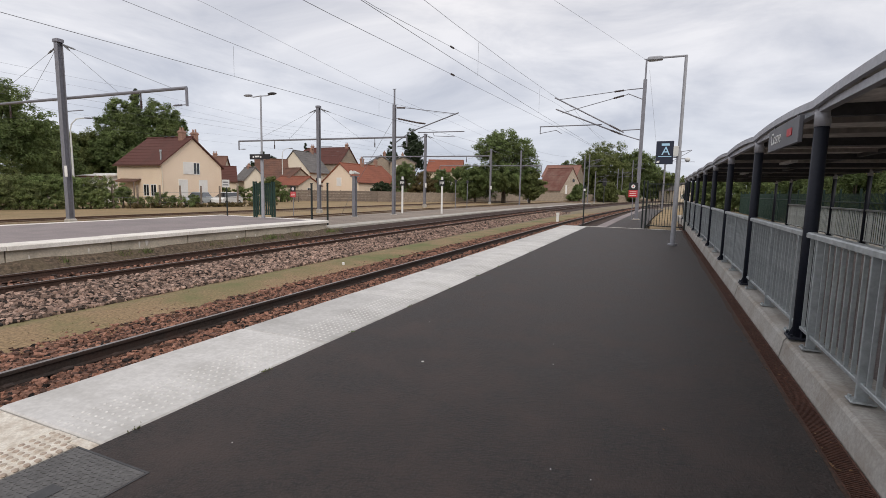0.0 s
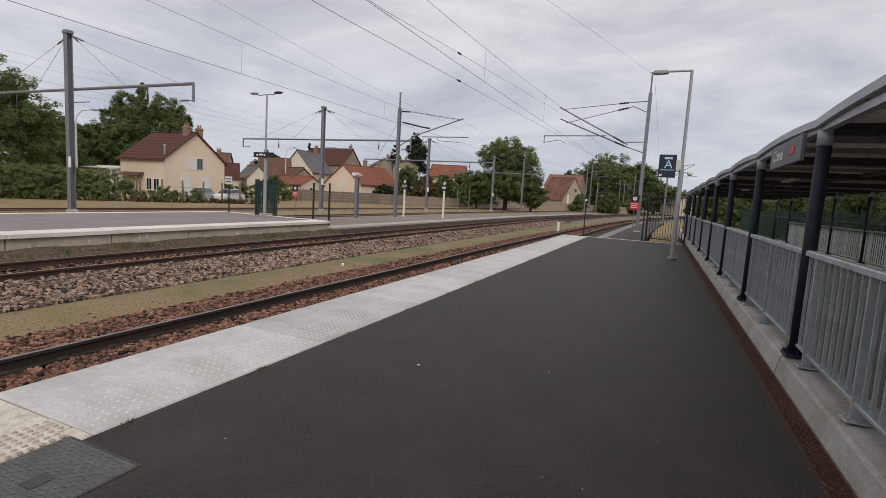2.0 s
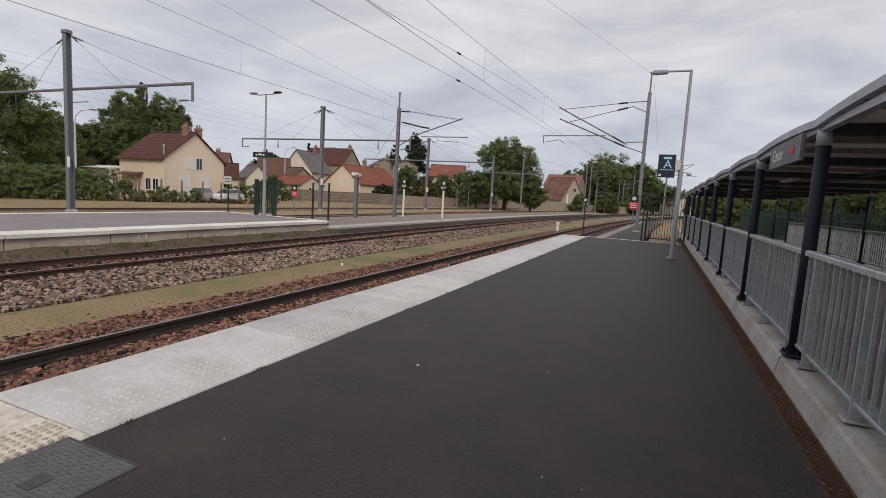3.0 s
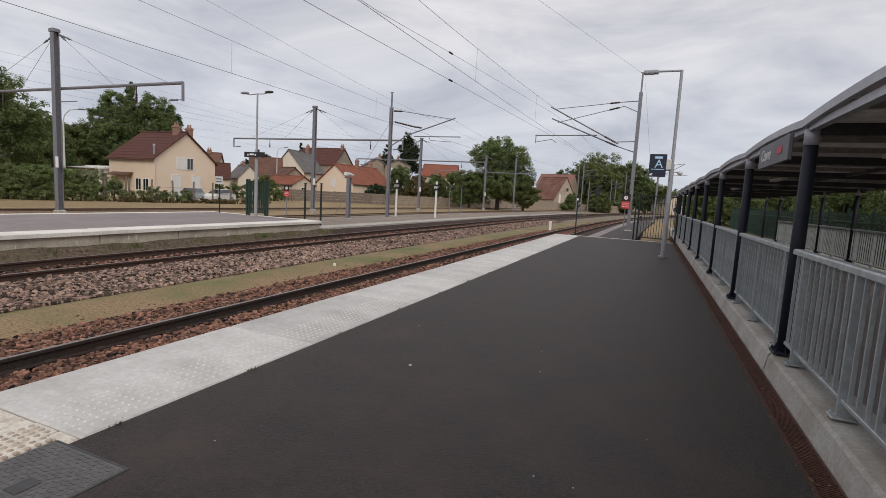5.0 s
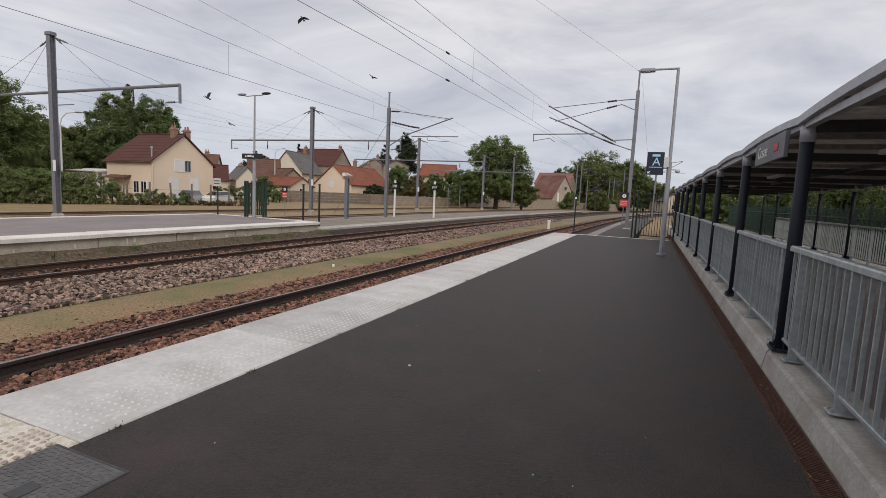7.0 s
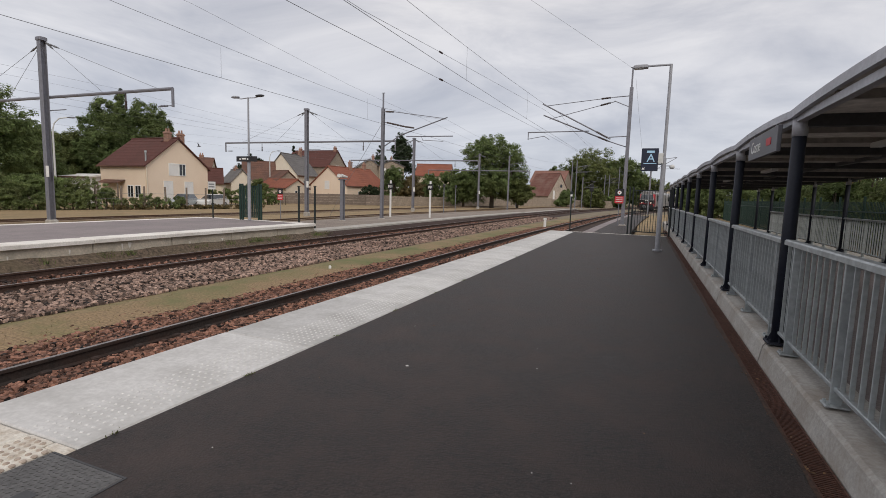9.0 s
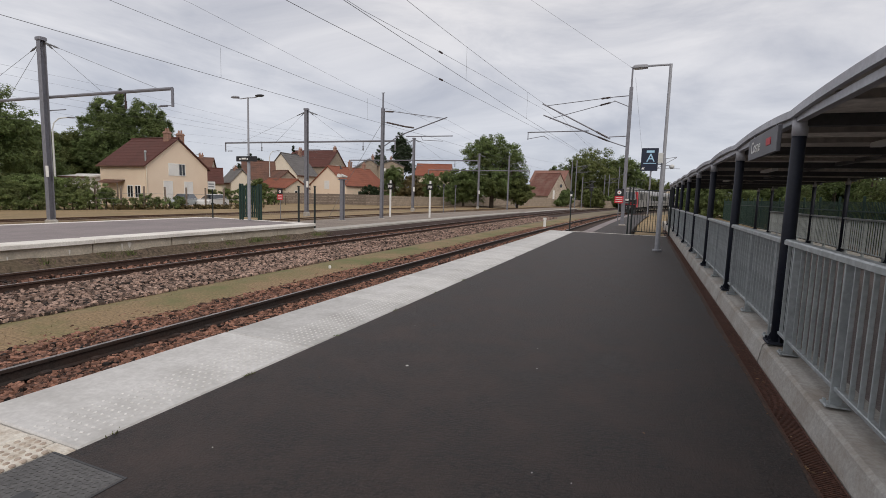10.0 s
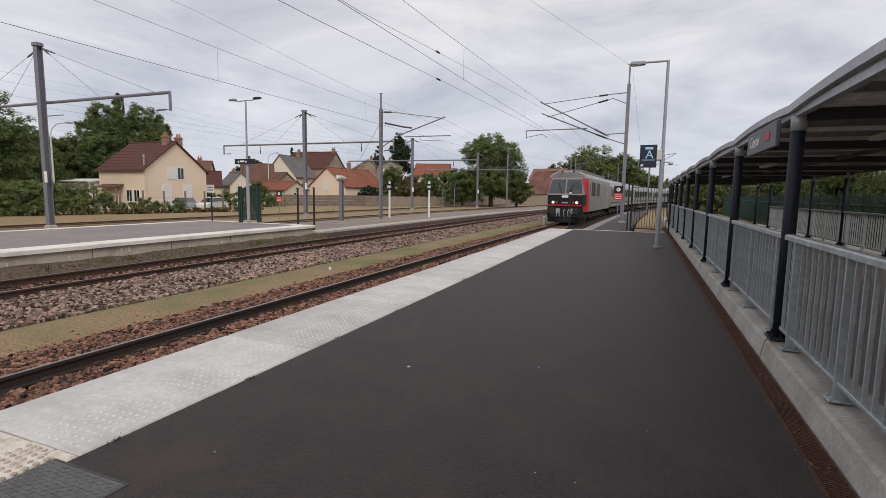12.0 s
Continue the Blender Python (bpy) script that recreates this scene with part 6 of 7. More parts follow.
def far_lamp():
    t = thing("platform_lamp", "slim grey platform lamp post with two lanterns", "lamp post", pose(-18.42, 19.2, 0))
    s = Shape()
    s.tube((0, 0, 0), (0.01, 0, 3.2), 0.085, 0.08, 12)
    s.tube((0.01, 0, 3.2), (0.02, 0, 6.05), 0.05, 0.042, 12)
    part("post", s, LAMP_GREY, t)
    a = Shape()
    a.pipe([(-0.95, 0, 6.1), (-0.45, 0, 6.0), (0, 0, 6.03), (0.4, 0, 6.02), (0.9, 0, 6.1)], 0.026, 6)
    part("arm", a, LAMP_GREY, t)
    for x in (-0.8, 0.75):
        h = Shape()
        h.ball((x, 0, 6.10), (0.28, 0.12, 0.065), 12, 6)
        part("lantern", h, DARK_STEEL if x > 0 else LAMP_GREY, t)
    n = thing("platform_sign", "black station sign with pale unreadable writing", "sign", pose(-18.44, 19.10, 2.93))
    p = Shape()
    p.cbox(-0.66, 0.64, -0.03, 0.03, 0, 0.26, 0.01)
    part("panel", p, SIGN_BLACK, n)
    for x0, x1, z in ((-0.45, -0.36, 0.08), (-0.30, -0.02, 0.10), (0.03, 0.12, 0.08)):
        b = Shape()
        b.box(x0, x1, -0.034, -0.0305, z, z + 0.08)
        part("text_bar", b, WHITE, n)
    z = thing("number_sign", "small pale sign board on a dark post", "sign", pose(-21.1, 19.4, 0))
    s = Shape()
    s.tube((0, 0, 0), (0, 0, 1.6), 0.035, n=8)
    part("post", s, BLACK_PAINT, z)
    q = Shape()
    q.cbox(-0.26, 0.26, -0.06, -0.035, 1.5, 1.9, 0.006)
    bd = part("board", q, OFFWHITE, z)
    for i in range(2):
        b = Shape()
        b.box(-0.2, 0.2, -0.064, -0.0605, 1.6 + 0.14 * i, 1.66 + 0.14 * i)
        part("text_bar", b, SIGN_GREY, bd)


far_lamp()


def stub_mast():
    t = thing("loudspeaker_post", "stout grey steel post with pale horn loudspeakers on top", "post", pose(-18.8, 28.0, -0.36))
    s = Shape()
    h_beam(s, 0, 0, 0, 2.75, 0.24, 0.22)
    part("post", s, GALV_MAST, t)
    for x, a in ((-0.18, 20), (0.2, -25)):
        h = Shape()
        m = pose(x, -0.05, 2.95, 80, 0, a)
        h.add([m @ Vector(v) for v in Shape().tube((0, 0, -0.2), (0, 0, 0.25), 0.05, 0.13, 12).v], Shape().tube((0, 0, -0.2), (0, 0, 0.25), 0.05, 0.13, 12).f)
        part("horn", h, OFFWHITE, t, "pale horn")
    b = Shape()
    b.box(-0.35, 0.35, -0.03, 0.03, 2.72, 2.78)
    part("crossbar", b, GALV_MAST, t)
    plinth(t)


stub_mast()


def marker(x, y, z, h, label):
    t = thing("marker_post", label, "marker post", pose(x, y, z), group="marker posts")
    s = Shape()
    s.cbox(-0.075, 0.075, -0.04, 0.04, 0, h, 0.012)
    part("post", s, WHITE, t)
    b = Shape()
    b.cbox(-0.24, 0.24, -0.065, -0.042, h - 0.72, h - 0.24, 0.01)
    bd = part("board", b, SIGN_BLACK, t)
    for i in range(4):
        q = Shape()
        q.box(-0.18 + i * 0.1, -0.13 + i * 0.1, -0.069, -0.0655, h - 0.60 + 0.05 * (i % 2), h - 0.38)
        part("symbol_bar", q, WHITE, bd)


marker(-19.05, 35.2, -0.36, 2.95, "white marker post with a black symbol board")
marker(-16.3, 36.9, -0.36, 3.0, "tall white marker post with a black symbol board")


def stump(x, y, z, h, r, mat, label):
    t = thing("track_marker", label, "marker post", pose(x, y, z))
    s = Shape()
    s.cbox(-r, r, -r * 0.7, r * 0.7, 0, h, 0.02)
    part("shaft", s, mat, t)
    c = Shape()
    c.cbox(-r * 1.2, r * 1.2, -r * 0.9, r * 0.9, h - 0.12, h + 0.04, 0.02)
    part("cap", c, mat, t)


stump(-7.5, 40.5, -0.86, 0.75, 0.10, WHITE, "small white trackside marker in the grass")
stump(-8.95, 12.7, -0.82, 0.07, 0.035, WHITE, "tiny white survey marker in the grass")
for x, y in ((-21.4, 52.3), (-21.0, 55.0)):
    t = thing("signal_post", "slim grey trackside post with a small lamp head", "post", pose(x, y, -0.6))
    s = Shape()
    s.tube((0, 0, 0), (0, 0, 3.1), 0.05, n=8)
    part("post", s, GALV_MAST, t)
    h = Shape()
    h.cbox(-0.12, 0.12, -0.14, 0.1, 3.05, 3.35, 0.04)
    part("head", h, DARK_STEEL, t)


def signal(x, y, z, h):
    t = thing("railway_signal", "black railway signal with a dark target plate", "signal", pose(x, y, z))
    s = Shape()
    s.tube((0, 0, 0), (0, 0, h), 0.09, n=10)
    part("post", s, DARK_STEEL, t)
    b = Shape()
    b.cbox(-0.45, 0.45, -0.1, 0.1, h - 1.3, h + 0.3, 0.15)
    pl = part("target", b, SIGN_BLACK, t)
    for i in range(2):
        l = Shape()
        l.tube((0, -0.1, h - 0.2 - 0.5 * i), (0, -0.16, h - 0.2 - 0.5 * i), 0.1, n=12)
        part("lens", l, GLASS, pl)


signal(-11.6, 118, -0.6, 5.2)


def slim_pole():
    t = thing("end_marker", "slender black post with a small white mark at the platform end", "post", pose(-3.42, 25.35, -0.5))
    s = Shape()
    s.tube((0, 0, 0), (0, 0, 2.3), 0.03, n=8)
    part("post", s, BLACK_PAINT, t)
    h = Shape()
    h.cbox(-0.07, 0.07, -0.06, 0.04, 2.25, 2.45, 0.02)
    part("head", h, BLACK_PAINT, t)
    k = Shape()
    k.cbox(-0.05, 0.05, -0.065, -0.061, 2.2, 2.3, 0.001)
    part("plate", k, WHITE, t, "small white plate")


slim_pole()


def old_lamp(x, y, z, h, rz):
    t = thing("street_lamp", "pale curved street lamp behind the sidings", "lamp post", pose(x, y, z, 0, 0, rz))
    s = Shape()
    s.tube((0, 0, 0), (0, 0, h - 1.2), 0.11, 0.07, 10)
    s.pipe([(0, 0, h - 1.2), (0.15, 0, h - 0.6), (0.55, 0, h - 0.15), (1.3, 0, h)], 0.055, 8)
    part("post", s, OFFWHITE, t)
    k = Shape()
    k.ball((1.55, 0, h), (0.4, 0.14, 0.08), 10, 6)
    part("lantern", k, GALV_MAST, t)


old_lamp(-52.3, 29.6, Z0, 8.5, 40)
old_lamp(-64.0, 71.8, Z0, 9.3, 40)


def garden_fence():
    t = thing("post_and_wire_fence", "post and wire garden fence with weathered posts before the house", "fence", pose(-45.6, 29, Z0))
    d = Vector((4.0, 15.5, 0))
    pm = Shape()
    pm.cbox(-0.07, 0.07, -0.07, 0.07, -0.1, 2.2, 0.015)
    me = pm.mesh("post", TIMBER_FENCE)
    for i in range(9):
        part("post", me, TIMBER_FENCE, t, at=pose(*(d * i / 8), random.uniform(-2, 2), random.uniform(-2, 2), 0))
    for z in (0.5, 1.0, 1.5):
        s = Shape()
        s.tube((0, 0, z), tuple(d + Vector((0, 0, z))), 0.012, n=5)
        part("wire", s, COPPER_WIRE, t)


garden_fence()


def car(label, x, y, rz, paint):
    t = thing("parked_car", label, "car", pose(x, y, Z0, 0, 0, rz), group="parked cars")
    s = Shape()
    side = [(-2.05, 0.32), (-2.1, 0.75), (-1.95, 0.95), (-1.55, 1.02), (-0.95, 1.06), (0.9, 1.0), (1.7, 0.88), (2.02, 0.7), (2.05, 0.35)]
    s.prism(side, -0.84, 0.84, "y")
    body = part("body", s, paint, t)
    c = Shape()
    c.add([(-1.85, -0.76, 1.0), (1.0, -0.76, 0.98), (1.0, 0.76, 0.98), (-1.85, 0.76, 1.0), (-1.35, -0.60, 1.46), (0.15, -0.60, 1.47), (0.15, 0.60, 1.47), (-1.35, 0.60, 1.46)],
          [(0, 1, 5, 4), (1, 2, 6, 5), (2, 3, 7, 6), (3, 0, 4, 7)])
    part("glazing", c, GLASS, body, "dark windows")
    r = Shape()
    r.cbox(-1.38, 0.18, -0.62, 0.62, 1.44, 1.50, 0.03)
    part("roof", r, paint, body)
    for a in (-1.25, 1.28):
        for b in (-0.78, 0.78):
            w = Shape()
            w.tube((0, -0.1, 0), (0, 0.1, 0), 0.31, n=16)
            wheel = part("wheel", w, RUBBER, t, "black tyre", at=pose(a, b, 0.31))
            q = Shape()
            q.tube((0, -0.112, 0), (0, 0.112, 0), 0.19, n=12)
            part("rim", q, GALV, wheel)
    for b in (-0.6, 0.6):
        l = Shape()
        l.cbox(1.93, 2.06, b - 0.2, b + 0.2, 0.62, 0.76, 0.02)
        part("headlight", l, OFFWHITE, t)
        l2 = Shape()
        l2.cbox(-2.12, -2.02, b - 0.12, b + 0.12, 0.7, 0.95, 0.02)
        part("tail_light", l2, SIGN_RED, t)


car("silver hatchback parked before the cream house", -46.2, 38.6, -60, CAR_SILVER)
car("white car parked beside the silver one", -46.0, 42.2, -75, CAR_WHITE)


def palisade_fence():
    t = thing("palisade_fence", "dark green steel palisade fence behind the canopy", "fence", pose(7.6, -2, -0.45))
    post = Shape()
    post.cbox(-0.04, 0.04, -0.03, 0.03, 0, 2.45, 0.01)
    me = post.mesh("post", GREEN_PAINT)
    for i in range(25):
        part("post", me, GREEN_PAINT, t, at=pose(0, i * 2.5, 0))
    w = Shape()
    for i in range(500):
        w.box(-0.008, 0.008, i * 0.12, i * 0.12 + 0.03, 0.08, 2.25)
    part("infill", w, GREEN_PAINT, t)["kind"] = "stuff"
    for z in (0.35, 1.85):
        r = Shape()
        r.cbox(-0.045, -0.01, 0, 60, z, z + 0.05, 0.006)
        part("rail", r, GREEN_PAINT, t)


palisade_fence()


# ---- the train ----
def window_pane(name, parent, x, y, z, w, h, sgn, mat=None):
    s = Shape()
    s.cbox(-0.012, 0.012, -w / 2, w / 2, -h / 2, h / 2, 0.008)
    return part(name, s, mat or GLASS, parent, at=pose(x, y, z))


def bogie(parent, y, base=2.8):
    b = Shape()
    for x in (-1.05, 1.05):
        b.cbox(x - 0.09, x + 0.09, y - base / 2 - 0.7, y + base / 2 + 0.7, 0.45, 0.78, 0.03)
    b.cbox(-0.9, 0.9, y - 0.35, y + 0.35, 0.4, 0.85, 0.03)
    for x in (-1.12, 1.12):
        for q in (-base / 2, base / 2):
            b.cbox(x - 0.12, x + 0.12, y + q - 0.2, y + q + 0.2, 0.3, 0.62, 0.04)
    bg = part("bogie", b, UNDERFRAME, parent, "grimy bogie frame")
    for q in (-base / 2, base / 2):
        w = Shape()
        for x in (-0.78, 0.71):
            w.tube((x, 0, 0), (x + 0.07, 0, 0), 0.50, n=20)
        w.tube((-0.75, 0, 0), (0.75, 0, 0), 0.09, n=8)
        part("wheelset", w, RAIL_RUST, bg, at=pose(0, y + q, 0.50))


def body_shell(sections):
    """Skin over cross-sections: (y, half width low, half width high, z low, z shoulder, z roof)."""
    s = Shape()
    rings = []
    for y, w0, w1, z0, z1, z2 in sections:
        rings.append([(-w0, y, z0), (-w0, y, z0 + 0.15), (-w1, y, z1), (-w1 * 0.86, y, z1 + (z2 - z1) * 0.55), (-w1 * 0.5, y, z2 - 0.03), (0, y, z2),
                      (w1 * 0.5, y, z2 - 0.03), (w1 * 0.86, y, z1 + (z2 - z1) * 0.55), (w1, y, z1), (w0, y, z0 + 0.15), (w0, y, z0)])
    n = len(rings[0])
    vs = [p for r in rings for p in r]
    fs = [(j * n + i, j * n + (i + 1) % n, (j + 1) * n + (i + 1) % n, (j + 1) * n + i) for j in range(len(rings) - 1) for i in range(n)]
    fs += [tuple(range(n)), tuple(range((len(rings) - 1) * n, len(rings) * n))]
    return s.add(vs, fs)


def locomotive():
    t = thing("locomotive", "grey electric locomotive with red cab sides and a black front", "locomotive")
    H = 8.75
    shell = body_shell([(-H, 1.30, 1.25, 0.95, 3.3, 3.75), (-H + 0.9, 1.47, 1.45, 0.95, 3.55, 4.05), (H - 1.05, 1.47, 1.45, 0.95, 3.55, 4.05), (H - 0.78, 1.44, 1.32, 0.95, 3.50, 3.98)])
    body = part("body", shell, TRAIN_GREY, t, "grey body")
    # cab front: lower wall, raked windscreen, roof brow
    f = Shape()
    f.add([(-1.43, H - 0.8, 0.95), (1.43, H - 0.8, 0.95), (1.43, H - 0.80, 2.30), (-1.43, H - 0.80, 2.30),
           (-1.30, H - 0.10, 0.95), (1.30, H - 0.10, 0.95), (1.30, H - 0.02, 2.22), (-1.30, H - 0.02, 2.22)],
          [(0, 3, 2, 1), (4, 5, 6, 7), (0, 1, 5, 4), (3, 7, 6, 2), (0, 4, 7, 3), (1, 2, 6, 5)])
    nose = part("cab_front", f, TRAIN_BLACK, t, "black cab front")
    w = Shape()
    w.add([(-1.42, H - 0.79, 2.30), (1.42, H - 0.79, 2.30), (1.30, H - 0.03, 2.225), (-1.30, H - 0.03, 2.225), (-1.25, H - 0.79, 3.60), (1.25, H - 0.79, 3.60), (1.10, H - 0.52, 3.55), (-1.10, H - 0.52, 3.55)],
          [(0, 1, 5, 4), (3, 7, 6, 2), (0, 4, 7, 3), (1, 2, 6, 5), (4, 5, 6, 7), (0, 3, 2, 1)])
    head = part("cab_head", w, TRAIN_GREY, t, "silver-grey windscreen frame")
    for sg in (-1, 1):
        g = Shape()
        a = [(0.05, H - 0.012, 2.36), (1.24, H - 0.012, 2.36), (1.06, H - 0.47, 3.46), (0.05, H - 0.47, 3.46)]
        pts = [(sg * x, y - 0.04 + 0.02, z) for x, y, z in a]
        g.add(pts + [(x, y - 0.05, z - 0.01) for x, y, z in pts], [(0, 1, 2, 3), (7, 6, 5, 4), (0, 4, 5, 1), (1, 5, 6, 2), (2, 6, 7, 3), (3, 7, 4, 0)])
        part("windscreen", g, GLASS_CAB, head, "grey-blue windscreen")
        wp = Shape()
        wp.tube((sg * 0.25, H + 0.02, 2.3), (sg * 0.55, H - 0.27, 3.1), 0.018, n=5)
        part("wiper", wp, TRAIN_BLACK, head)
        r = Shape()
        r.add([(sg * 1.475, H - 2.1, 0.98), (sg * 1.475, H - 0.95, 0.98), (sg * 1.44, H - 0.80, 0.98), (sg * 1.31, H - 0.085, 0.98),
               (sg * 1.475, H - 1.35, 3.4), (sg * 1.47, H - 0.95, 3.48), (sg * 1.40, H - 0.80, 3.42), (sg * 1.315, H - 0.01, 2.25), (sg * 1.13, H - 0.50, 3.5)],
              [(0, 1, 5, 4), (1, 2, 6, 5), (2, 3, 7, 8, 6)])
        part("cab_side", r, TRAIN_RED, t, "red cab side")
        lp = Shape()
        lp.tube((sg * 0.875, H - 0.04, 1.66), (sg * 0.875, H + 0.03, 1.66), 0.15, n=18)
        lamp = part("headlamp_ring", lp, DARK_STEEL, nose)
        l2 = Shape()
        l2.tube((sg * 0.875, H + 0.025, 1.66), (sg * 0.875, H + 0.04, 1.66), 0.095, n=18)
        part("headlamp", l2, LAMP_ON, lamp, "lit warm headlamp")
        tl2 = Shape()
        tl2.tube((sg * 0.63, H - 0.04, 1.66), (sg * 0.63, H + 0.02, 1.66), 0.09, n=14)
        part("tail_lamp", tl2, SIGN_RED, nose, "small red tail lamp")
        bf = Shape()
        bf.tube((sg * 0.875, H - 0.15, 1.05), (sg * 0.875, H + 0.42, 1.05), 0.10, n=10)
        bf.tube((sg * 0.875, H + 0.42, 1.05), (sg * 0.875, H + 0.46, 1.05), 0.25, n=14)
        part("buffer", bf, UNDERFRAME, t, "dark buffer")
        dr = window_pane("door", t, sg * 1.478, H - 2.75, 2.15, 0.75, 2.1, sg, TRAIN_GREY)
        for k, (yy, ww) in enumerate(((H - 3.9, 1.0), (H - 5.1, 1.0), (H - 7.4, 1.3), (H - 9.0, 1.3), (-H + 5.2, 1.3))):
            window_pane("grille", t, sg * 1.478, yy, 2.72, ww, 1.1, sg, DARK_STEEL if k < 3 else TRAIN_ROOF)
    for z0, z1, x, m, nm, lb in ((1.40, 1.50, 1.27, TRAIN_RED, "stripe", "red stripe"), (2.02, 2.20, 0.24, WHITE, "mark", "small white mark"), (1.60, 1.70, 0.24, GALV, "number_bar", "pale bar")):
        s = Shape()
        s.cbox(-x, x, H - 0.075 + (z0 - 0.95) * 0.062, H + 0.0 + (z0 - 0.95) * 0.03, z0, z1, 0.01)
        part(nm, s, m, nose, lb)
    pl = Shape()
    pl.cbox(-1.32, 1.32, H - 0.6, H - 0.02, 0.56, 1.28, 0.08)
    part("buffer_beam", pl, TRAIN_BLACK, t, "black buffer beam")
    for sg in (-1, 1):
        st = Shape()
        st.pipe([(sg * 1.22, H + 0.02, 0.45), (sg * 1.22, H + 0.06, 0.95)], 0.025, 6)
        st.pipe([(sg * 1.05, H + 0.02, 0.45), (sg * 1.22, H + 0.02, 0.45)], 0.025, 6)
        part("shunting_step", st, DARK_STEEL, t)
        bx = Shape()
        bx.cbox(sg * 0.5 - 0.16, sg * 0.5 + 0.16, H - 0.02, H + 0.10, 0.82, 1.20, 0.03)
        part("coupling_box", bx, GALV, t, "pale grey connector box")
    hk = Shape()
    for x in (-0.5, -0.3, 0.0, 0.35, 0.55):
        hk.pipe([(x, H - 0.02, 1.15), (x + 0.04, H + 0.2, 0.95), (x, H + 0.12, 0.62)], 0.035, 6)
    part("couplings", hk, GALV, t, "pale hoses and coupling hook")["kind"] = "stuff"
    pw = Shape()
    for sg in (-1, 1):
        pw.add([(0, H + 0.02, 0.16), (sg * 1.38, H - 0.55, 0.16), (sg * 1.38, H - 0.50, 0.62), (0, H + 0.0, 0.62), (0, H - 0.8, 0.16), (sg * 1.38, H - 0.8, 0.16), (sg * 1.38, H - 0.8, 0.62), (0, H - 0.8, 0.62)],
               [(0, 1, 2, 3), (4, 7, 6, 5), (0, 4, 5, 1), (3, 2, 6, 7), (1, 5, 6, 2), (0, 3, 7, 4)])
    part("snow_plough", pw, TRAIN_BLACK, t, "black plough")
    rf = Shape()
    rf.cbox(-1.0, 1.0, -H + 1.5, H - 1.6, 3.92, 4.12, 0.06)
    for y in (-4, -1, 2, 4.5):
        rf.cbox(-0.6, 0.6, y, y + 1.2, 4.1, 4.25, 0.04)
    part("roof_gear", rf, LOCO_ROOF, t, "dusty roof equipment")
    bw = Shape()
    bw.add([(-1.28, H - 0.9, 3.58), (1.28, H - 0.9, 3.58), (1.1, H - 0.5, 3.56), (-1.1, H - 0.5, 3.56), (-0.9, H - 1.4, 4.10), (0.9, H - 1.4, 4.10), (0.7, H - 0.85, 3.98), (-0.7, H - 0.85, 3.98)],
           [(0, 1, 5, 4), (3, 7, 6, 2), (0, 4, 7, 3), (1, 2, 6, 5), (4, 5, 6, 7), (0, 3, 2, 1)])
    part("brow", bw, LOCO_ROOF, t, "sooty grey roof brow")
    for x in (-0.42, 0.42):
        rl = Shape()
        rl.tube((x, H - 1.0, 3.98), (x, H - 0.78, 3.93), 0.11, 0.10, 10)
        part("roof_lamp", rl, DARK_STEEL, t)
    pg = Shape()
    y0 = -H + 3.2
    pg.pipe([(-0.5, y0, 4.15), (-0.4, y0 + 1.6, 4.9), (-0.6, y0, 5.85), (0.6, y0, 5.85), (0.4, y0 + 1.6, 4.9), (0.5, y0, 4.15)], 0.03, 6)
    pg.tube((-0.8, y0, 5.9), (0.8, y0, 5.9), 0.03, n=6)
    part("pantograph", pg, DARK_STEEL, t, "raised pantograph")
    un = Shape()
    un.cbox(-1.2, 1.2, -2.6, 2.6, 0.42, 0.97, 0.05)
    part("underframe", un, UNDERFRAME, t)
    bogie(t, -4.85, 2.8)
    bogie(t, 4.85, 2.8)
    return t


def coach():
    t = thing("railway_coach", "grey railway coach with dark windows", "railway coach", group="coaches")
    H = 13.2
    shell = body_shell([(-H, 1.40, 1.30, 1.05, 3.2, 3.95), (-H + 0.15, 1.43, 1.40, 1.05, 3.2, 4.05), (H - 0.15, 1.43, 1.40, 1.05, 3.2, 4.05), (H, 1.40, 1.30, 1.05, 3.2, 3.95)])
    part("body", shell, TRAIN_GREY, t, "grey body")
    r = Shape()
    r.prism([(-1.18, 3.66), (-0.68, 4.03), (0, 4.065), (0.68, 4.03), (1.18, 3.66), (1.14, 3.60), (-1.14, 3.60)], -H + 0.2, H - 0.2, "y")
    part("roof", r, TRAIN_ROOF, t, "pale grey roof")
    for sg in (-1, 1):
        for i in range(10):
            window_pane("window", t, sg * 1.425, -H + 3.4 + i * 2.18, 2.55, 1.55, 0.95, sg)
        for y in (-H + 1.2, H - 1.2):
            d = window_pane("door", t, sg * 1.425, y, 2.15, 0.85, 2.05, sg, TRAIN_ROOF)
            window_pane("pane", d, sg * 0.012, 0, 0.35, 0.5, 0.8, sg)
        st = Shape()
        st.cbox(sg * 1.435 - 0.006, sg * 1.435 + 0.006, -H + 0.4, H - 0.4, 1.42, 1.55, 0.003)
        part("stripe", st, TRAIN_BLACK, t, "dark waist stripe")
    for y in (-H - 0.22, H):
        g = Shape()
        g.cbox(-0.75, 0.75, y, y + 0.22, 1.2, 3.5, 0.04)
        part("gangway", g, RUBBER, t, "black gangway bellows")
    un = Shape()
    un.cbox(-1.15, 1.15, -5.5, 5.5, 0.5, 1.05, 0.05)
    part("underframe", un, UNDERFRAME, t)
    bogie(t, -9.2, 2.6)
    bogie(t, 9.2, 2.6)
    return t


loco = locomotive()
first_coach = coach()
COACHES = [first_coach] + [copy_thing(first_coach, pose(0, 0, 0)) for _ in range(4)]


